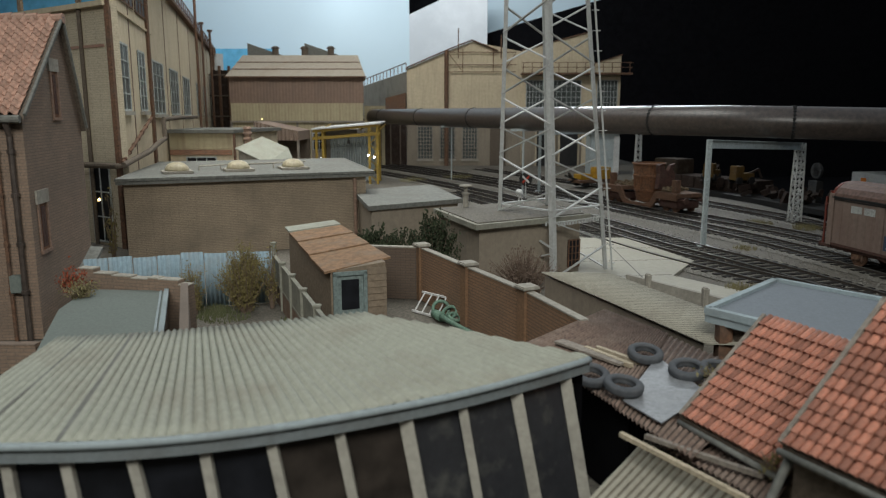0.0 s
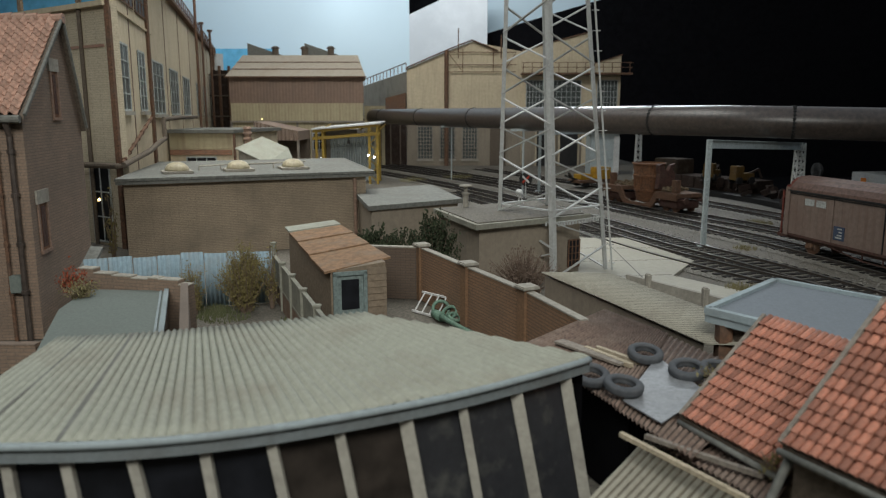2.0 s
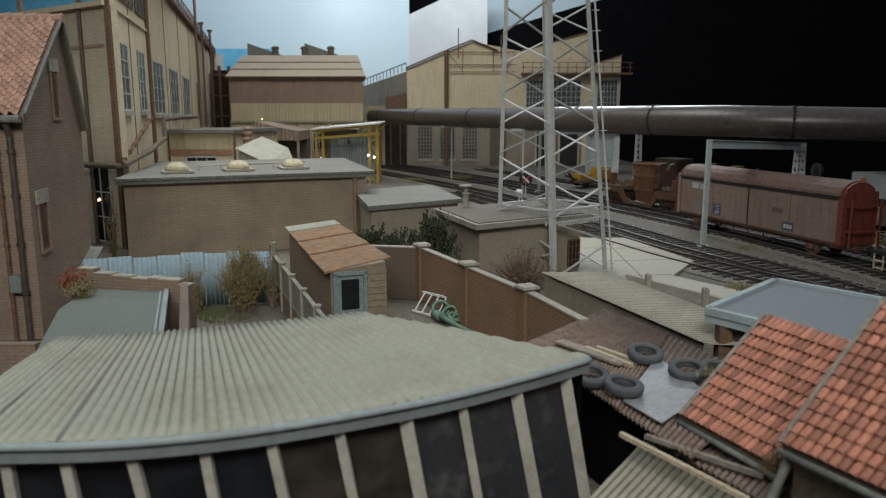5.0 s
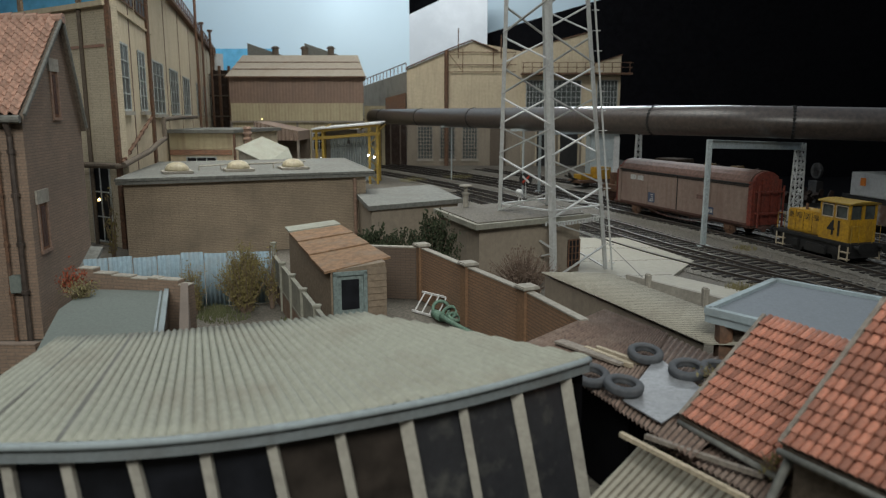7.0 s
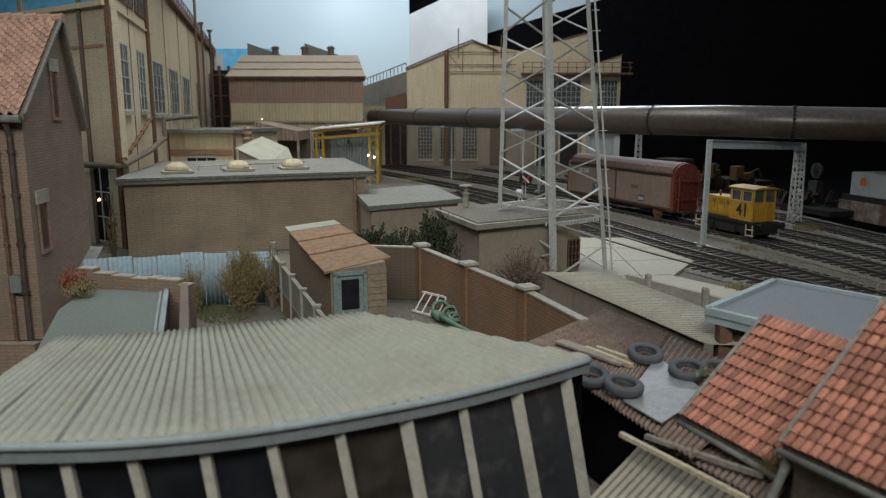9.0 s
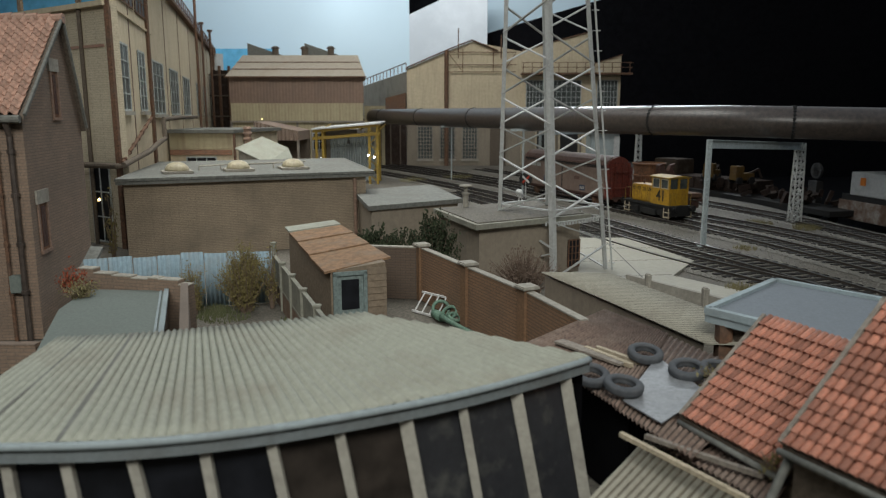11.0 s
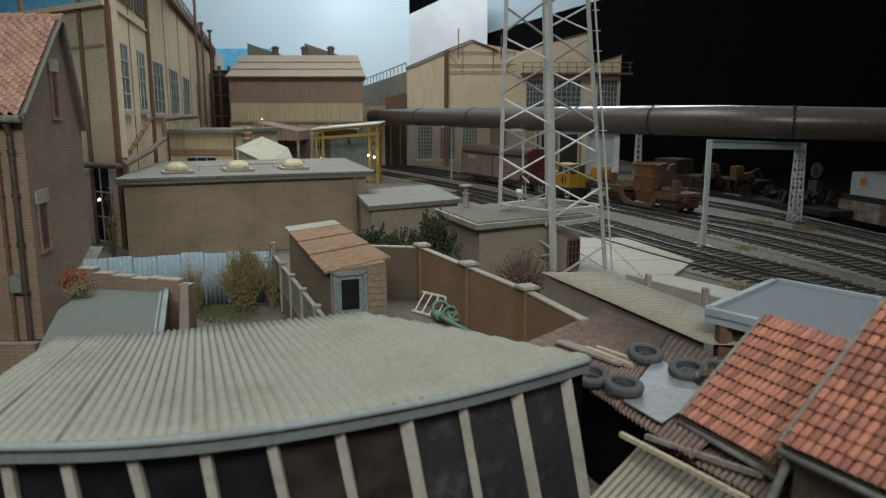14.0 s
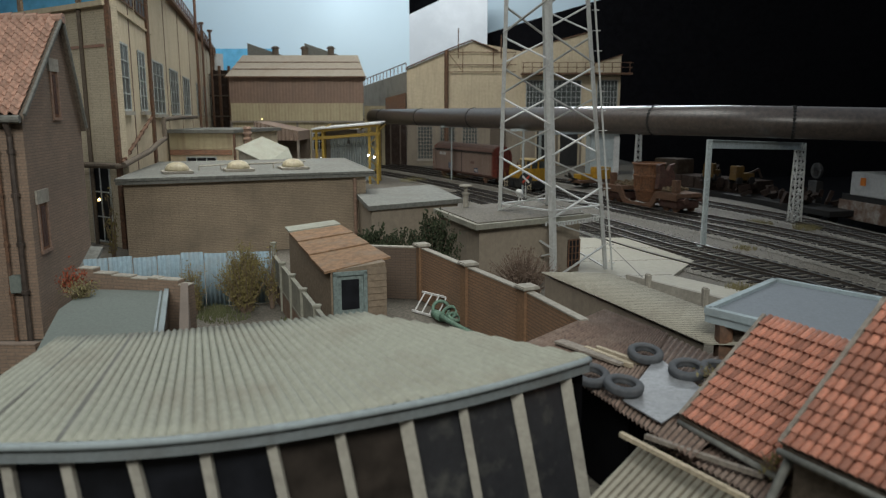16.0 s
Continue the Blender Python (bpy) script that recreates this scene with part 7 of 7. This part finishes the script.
    """Rolling stock and machines beyond the board's edge; the dark they stand in is put into their colours."""
    t = thing("scrap_wagon", 26.5, 61, -1.1, 105, "rusty flat wagon loaded with scrap, shade put into its colours", "goods wagon")
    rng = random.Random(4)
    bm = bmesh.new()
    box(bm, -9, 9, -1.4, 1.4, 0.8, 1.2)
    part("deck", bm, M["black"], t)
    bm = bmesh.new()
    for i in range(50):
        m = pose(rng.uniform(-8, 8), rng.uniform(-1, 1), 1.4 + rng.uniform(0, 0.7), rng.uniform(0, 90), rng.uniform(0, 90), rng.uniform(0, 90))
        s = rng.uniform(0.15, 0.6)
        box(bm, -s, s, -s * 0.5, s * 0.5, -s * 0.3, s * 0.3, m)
    tagged(part("scrap", bm, M["darkrust"], t, "tangled rusty scrap"), kind="stuff")
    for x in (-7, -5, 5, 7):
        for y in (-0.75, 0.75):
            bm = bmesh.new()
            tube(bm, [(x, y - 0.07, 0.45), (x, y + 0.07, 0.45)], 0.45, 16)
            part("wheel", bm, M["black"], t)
    t = thing("sided_wagon", 24.6, 69.5, -1.1, 118, "rust-brown low-sided wagon, shade put into its colours", "goods wagon")
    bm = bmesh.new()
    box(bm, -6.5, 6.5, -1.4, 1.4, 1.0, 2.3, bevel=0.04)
    body = part("body", bm, M["darkrust"], t, "rust-brown low sides")
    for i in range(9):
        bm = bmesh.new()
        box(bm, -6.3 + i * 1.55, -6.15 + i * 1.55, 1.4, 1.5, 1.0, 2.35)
        part("stanchion", bm, M["darkrust"], body)
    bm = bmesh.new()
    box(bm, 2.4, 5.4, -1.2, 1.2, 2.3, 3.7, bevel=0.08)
    part("crate", bm, M["shadeochre"], t, "ochre crate, shade put into its colour")
    for x in (-5, -3.4, 3.4, 5):
        for y in (-0.75, 0.75):
            bm = bmesh.new()
            tube(bm, [(x, y - 0.07, 0.45), (x, y + 0.07, 0.45)], 0.45, 16)
            part("wheel", bm, M["black"], t)
    t = thing("pale_box_wagon", 31.5, 49.0, -1.1, 100, "pale grey box wagon dimmed by its colours, with orange patch", "goods wagon")
    bm = bmesh.new()
    box(bm, -5, 4.4, -1.4, 1.4, 2.3, 3.95, bevel=0.06)
    body = part("body", bm, M["shadewhite"], t, "pale grey body")
    bm = bmesh.new()
    box(bm, 2.9, 3.4, 1.4, 1.43, 3.05, 3.6)
    part("orange_patch", bm, M["orange"], body, "orange square")
    bm = bmesh.new()
    box(bm, -6, 5.5, -1.4, 1.4, 0.5, 1.9, bevel=0.05)
    part("lower_body", bm, M["stainedwhite"], t, "stained pale lower side")
    bm = bmesh.new()
    box(bm, -5.6, 5.2, -1.35, 1.35, 1.9, 2.3)
    part("frame", bm, M["black"], t)
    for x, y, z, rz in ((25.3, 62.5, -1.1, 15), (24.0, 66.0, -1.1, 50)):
        t = thing("yellow_machine", x, y, z + 2.2, rz, "small yellow construction machine dimmed by its colours", "machine", "machines in the dark")
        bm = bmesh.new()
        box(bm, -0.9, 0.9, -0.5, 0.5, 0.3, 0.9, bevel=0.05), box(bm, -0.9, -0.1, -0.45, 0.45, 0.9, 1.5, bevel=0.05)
        part("body", bm, M["shadeyellow"], t)
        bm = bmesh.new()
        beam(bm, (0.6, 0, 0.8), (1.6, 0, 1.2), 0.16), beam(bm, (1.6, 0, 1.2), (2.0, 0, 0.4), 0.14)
        part("arm", bm, M["darkrust"], t)
        for yy in (-0.5, 0.5):
            for xx in (-0.6, 0.6):
                bm = bmesh.new()
                tube(bm, [(xx, yy - 0.1, 0.3), (xx, yy + 0.1, 0.3)], 0.3, 14)
                part("wheel", bm, M["black"], t)
    t = thing("large_wheel", 29.6, 58.5, 1.6, 100, "grey leaning spoked wheel, shade put into its colour", "wheel")
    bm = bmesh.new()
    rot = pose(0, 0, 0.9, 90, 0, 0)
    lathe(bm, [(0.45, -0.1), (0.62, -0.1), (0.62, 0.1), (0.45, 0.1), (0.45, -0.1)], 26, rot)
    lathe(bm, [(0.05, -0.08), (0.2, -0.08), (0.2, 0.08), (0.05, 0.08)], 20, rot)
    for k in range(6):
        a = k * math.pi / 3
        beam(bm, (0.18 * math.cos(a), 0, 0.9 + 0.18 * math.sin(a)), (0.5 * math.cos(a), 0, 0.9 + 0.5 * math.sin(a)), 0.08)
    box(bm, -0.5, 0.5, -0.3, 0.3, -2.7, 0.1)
    part("rim", bm, M["shadegrey"], t)


def signal():
    t = thing("crossing_signal", 6.9, 61.5, 0, 0, "small black signal with red and white cross", "signal")
    bm = bmesh.new()
    tube(bm, [(0, 0, 0), (0, 0, 1.6)], 0.06, 8)
    part("post", bm, M["steel"], t)
    bm = bmesh.new()
    tube(bm, [(0, -0.05, 1.55), (0, 0.05, 1.55)], 0.55, 20)
    part("plate", bm, M["black"], t, "black round plate")
    for a, m in ((45, "signalred"), (-45, "white")):
        bm = bmesh.new()
        x, z = 0.4 * math.cos(math.radians(a)), 0.4 * math.sin(math.radians(a))
        beam(bm, (-x, -0.08 - (0.02 if a < 0 else 0), 1.55 - z), (x, -0.08 - (0.02 if a < 0 else 0), 1.55 + z), 0.14, 0.03, (0, 1, 0))
        part("cross_arm", bm, M[m], t)
    t = thing("floodlight", 3.6, 35.0, 2.76, 0, "white floodlight head on the switch house roof", "floodlight")
    bm = bmesh.new()
    lathe(bm, [(0.0, 0.45), (0.12, 0.42), (0.19, 0.32), (0.17, 0.2)], 14)
    part("hood", bm, M["white"], t, "white lamp hood", at=pose(-0.1, 0, 0.25, 0, 25, 0))
    bm = bmesh.new()
    tube(bm, [(0, 0, 0), (0.03, 0, 0.3), (-0.1, 0, 0.5)], 0.03, 8), tube(bm, [(0.25, 0, 0), (0, 0, 0.5)], 0.03, 8)
    part("stand", bm, M["white"], t)


# ---- plants ----
def plant(name, x, y, z, r, h, leaves, mat, label, stems=14, leaf=0.09, seed=1, droop=0.0, flat=1.0):
    rng = random.Random(seed)
    t = thing(name, x, y, z, 0, label, "plant")
    tips = []
    bm = bmesh.new()
    for i in range(stems):
        a, d = rng.uniform(0, 6.283), rng.uniform(0.15, 1.0) * r
        top = h * rng.uniform(0.55, 1.05) * (1 - 0.35 * d / r)
        p0 = (0.15 * r * math.cos(a), 0.15 * r * math.sin(a) * flat, 0)
        p1 = (0.55 * d * math.cos(a), 0.55 * d * math.sin(a) * flat, top * 0.55)
        p2 = (d * math.cos(a) + rng.uniform(-.1, .1), d * math.sin(a) * flat, top * (1 - droop))
        tube(bm, [p0, p1, p2], [0.022, 0.015, 0.006], 5)
        tips += [lerp(p1, p2, rng.uniform(-0.5, 1.05)) if rng.random() > 0.35 else lerp(p0, p1, rng.uniform(0.3, 1)) for _ in range(leaves // stems)]
    part("stem", bm, M["twig"], t, "thin woody stems")
    bm = bmesh.new()
    for p in tips:
        s = leaf * rng.uniform(0.6, 1.4)
        c = Vector(p) + Vector((rng.gauss(0, 0.07), rng.gauss(0, 0.07), rng.gauss(0, 0.07)))
        m = Matrix.Translation(c) @ Euler((rng.uniform(0, 3), rng.uniform(0, 3), rng.uniform(0, 6))).to_matrix().to_4x4()
        vs = [bm.verts.new(m @ Vector(v)) for v in ((-s, 0, 0), (0, -s * 0.5, s * 0.15), (s, 0, 0), (0, s * 0.5, s * 0.15))]
        bm.faces.new(vs)
    if tips and leaves:
        tagged(part("foliage", bm, M[mat], t), kind="stuff")
    else:
        bm.free()


def tufts(name, spots, mat, label, seed=2):
    """Thin tufts of grass standing on the ground."""
    rng = random.Random(seed)
    bm = bmesh.new()
    for x, y, r, n, hh in spots:
        for i in range(n):
            a, d = rng.uniform(0, 6.283), r * math.sqrt(rng.random())
            px, py = x + d * math.cos(a), y + d * math.sin(a)
            h, w, la = hh * rng.uniform(0.4, 1.2), 0.02, rng.uniform(0, 6.283)
            dx, dy = 0.35 * h * math.cos(la), 0.35 * h * math.sin(la)
            bm.faces.new([bm.verts.new(v) for v in ((px - w, py, -0.02), (px + w, py, -0.02), (px + dx, py + dy, h))])
    tagged(part(name, bm, M[mat], None), label, "grass", kind="stuff")


def yard_clutter():
    t = thing("ladder", -0.7, 26.1, 0.0, 0, "short pale ladder tipped on its side in the yard", "ladder")
    lo0, lo1, up0, up1 = (-1.22, 26.3, 0.05), (-0.30, 25.35, 0.05), (-0.86, 26.75, 0.62), (0.06, 25.85, 0.62)
    for a, b in ((lo0, lo1), (up0, up1)):
        bm = bmesh.new()
        beam(bm, a, b, 0.06, 0.07)
        part("rail", bm, M["white"], t, world_coords=True)
    for k in (0.1, 0.38, 0.66, 0.94):
        bm = bmesh.new()
        tube(bm, [lerp(lo0, lo1, k), lerp(up0, up1, k)], 0.028, 6)
        part("rung", bm, M["white"], t, world_coords=True)
    t.location += Vector((0.12, -0.75, 0))
    t = thing("green_pump", 0.2, 24.8, 0, 0, "old green-painted pump with long pipe lying in the yard", "pump")
    bm = bmesh.new()
    tube(bm, [(-0.35, 25.2, 0.2), (-0.1, 24.75, 0.2)], [0.15, 0.17], 14)
    tube(bm, [(-0.1, 24.75, 0.2), (0.15, 24.35, 0.17), (1.35, 22.3, 0.09)], [0.12, 0.085, 0.06], 12)
    part("pipe", bm, M["greenpaint"], t, "green pipe", world_coords=True, smooth=True)
    for x, y, z, r, rx, ry in ((-0.12, 25.35, 0.32, 0.28, 60, 10), (0.18, 25.05, 0.27, 0.25, 35, -25), (0.35, 24.75, 0.2, 0.2, 20, 15)):
        bm = bmesh.new()
        m = pose(x, y, z, rx, ry, 0)
        tube(bm, [m @ Vector((r * math.cos(k * math.pi / 9), r * math.sin(k * math.pi / 9), 0)) for k in range(19)], 0.06, 8, caps=False)
        part("coil", bm, M["greenpaint"], t, "dark green hose coil", world_coords=True, smooth=True)
    bm = bmesh.new()
    box(bm, 0.25, 0.85, 24.9, 25.4, 0, 0.16, bevel=0.02), tube(bm, [(0.45, 25.1, 0.1), (0.62, 25.3, 0.55)], 0.05, 8), tube(bm, [(0.62, 25.3, 0.55), (0.8, 25.3, 0.6)], 0.07, 8)
    part("base", bm, M["wood"], t, "grey pump base", world_coords=True)
    t.location += Vector((0.05, -0.6, 0))
    bm = bmesh.new()
    slab(bm, [(3.16, 12.25, 2.035), (3.56, 11.3, 2.03), (4.75, 12.55, 2.06), (4.40, 14.5, 2.08)], 0.02)
    tagged(part("metal_sheet", bm, M["sheetmetal"], None), "loose grey metal sheet lying on the shed roof", "metal sheet")
    for x, y, tl, rz in ((2.76, 13.15, (4, 3), 0), (3.24, 12.6, (-3, 5), 40), (4.12, 14.4, (3, 2), 80), (4.68, 13.45, (2, -4), 20), (5.22, 13.35, (4, 6), 60)):
        tyre(x, y, 2.03, tl, rz)
    plank("plank", (2.55, 15.6, 2.06), (3.62, 14.1, 2.06), 0.28, 0.05, "wood", "grey weathered plank on the shed roof")
    plank("plank", (3.05, 15.15, 2.05), (3.75, 14.0, 2.05), 0.10, 0.09, "palewood", "pale timber batten on the shed roof")
    plank("plank", (3.3, 15.15, 2.05), (3.95, 14.2, 2.05), 0.10, 0.09, "palewood", "pale timber batten on the shed roof")
    plank("plank", (2.87, 11.17, 1.9), (4.24, 9.42, 1.72), 0.085, 0.07, "palewood", "long pale timber batten across the lean-to")
    plank("plank", (3.25, 11.09, 1.9), (4.61, 9.83, 1.86), 0.085, 0.07, "wood", "long grey timber batten across the lean-to")


def pebbles():
    """Loose ballast and cinders along the tracks nearest the camera."""
    rng = random.Random(21)
    verts, faces = [], []
    for key, pts in TRACKS:
        path = [p for p in smooth_path(pts, 0.5) if 24 < p.y < 62]
        for p in path:
            for k in range(22 if p.y < 48 else 12):
                r = rng.uniform(0.03, 0.075)
                off = rng.choice((-1, 1)) * rng.uniform(0.9, 2.3) if rng.random() < 0.7 else rng.uniform(-0.6, 0.6)
                x, y, z = p.x + off + rng.uniform(-.3, .3), p.y + rng.uniform(-.3, .3), (0.06 if abs(off) < 1.5 else 0.02)
                if x > rim_at(y) - 0.2:
                    continue
                n = len(verts)
                a = rng.uniform(0, 2)
                for t in range(4):
                    verts.append((x + r * math.cos(a + t * 1.571) * rng.uniform(.7, 1.2), y + r * math.sin(a + t * 1.571) * rng.uniform(.7, 1.2), z))
                verts.append((x, y, z + r * rng.uniform(0.6, 1.1)))
                faces += [(n + t, n + (t + 1) % 4, n + 4) for t in range(4)]
    me = bpy.data.meshes.new("loose_ballast")
    me.from_pydata(verts, [], faces)
    me.materials.append(M["gravel"])
    tagged(new("loose_ballast", me), "loose grey ballast stones between the rails", "gravel", kind="stuff")
    for a, b in (((6.3, 37.5), (11.0, 37.6)), ((6.0, 34.0), (11.7, 34.6)), ((8.3, 26.0), (8.9, 40.6)), ((6.0, 30.6), (9.9, 31.2))):
        bm = bmesh.new()
        beam(bm, (*a, 0.116), (*b, 0.116), 0.035, 0.008)
        ob = part("slab_joint", bm, M["black"], bpy.data.objects["pavement_slab"])


pebbles()
office_block()
gantry()
blue_kiosk()
rail_crane()
ladle_wagon()
shadow_stock()
signal()
yard_clutter()
plant("garden_bush", -7.03, 25.5, 0, 1.0, 2.75, 15000, "leaf", "straggly olive-yellow garden bush", 120, 0.036, 11)
plant("garden_bush", -8.72, 25.1, 0, 0.42, 2.15, 2200, "leaf", "thin olive weed by the corrugated fence", 26, 0.036, 12)
plant("garden_bush", -6.2, 26.0, 0, 0.4, 2.7, 700, "leaf", "tall thin weed beside the fence post", 12, 0.04, 19)
plant("red_creeper", -10.45, 20.2, 2.0, 0.5, 0.82, 800, "leafred", "red-leaved creeper on the annexe roof", 26, 0.046, 13)
plant("dry_plant", -9.95, 19.7, 2.0, 0.55, 0.5, 1100, "straw", "dry straw-coloured plant on the annexe roof", 34, 0.032, 14)
plant("dark_shrub", -0.35, 29.6, 0, 1.1, 3.3, 11000, "leafdark", "dense dark green shrub behind the wall", 90, 0.075, 15)
plant("dark_shrub", -2.6, 30.2, 0, 2.1, 2.5, 14000, "leafdark", "dense dark green shrub behind the wall", 120, 0.085, 16, 0, 0.5)
plant("dry_shrub", 3.0, 26.6, 0, 1.5, 2.9, 2600, "twig", "bare brown bramble behind the brick wall", 230, 0.05, 17, 0.2)
plant("roof_weed", 5.05, 13.0, 2.0, 0.3, 0.5, 160, "straw", "dry weed growing at the edge of the tiles", 18, 0.04, 31)
plant("roof_weed", 4.72, 9.75, 1.95, 0.22, 0.4, 140, "leaf", "olive weed growing in the gutter", 14, 0.035, 32)
plant("wall_weed", -15.9, 35.0, 0, 0.5, 4.0, 260, "leaf", "climbing weed by the lit window", 14, 0.08, 18)
tufts("grass_tufts", [(12.0, 28.6, 0.7, 260, 0.3), (20.3, 47.0, 0.9, 200, 0.25), (22.3, 44.6, 0.8, 220, 0.35), (1.6, 80, 1.6, 160, 0.5), (-3.2, 77, 1.4, 140, 0.45), (15.8, 38.0, 0.6, 90, 0.2)], "straw", "dry straw-yellow grass tufts between the tracks")
tufts("yard_grass", [(-8.5, 25.4, 1.0, 500, 0.16), (-7.6, 24.9, 0.9, 260, 0.12), (-9.6, 24.4, 0.7, 220, 0.12), (-5.2, 24.6, 0.4, 60, 0.12)], "grass", "thin mossy grass in the yard", 6)
for key, pts in TRACKS:
    track(key, pts)
motions()
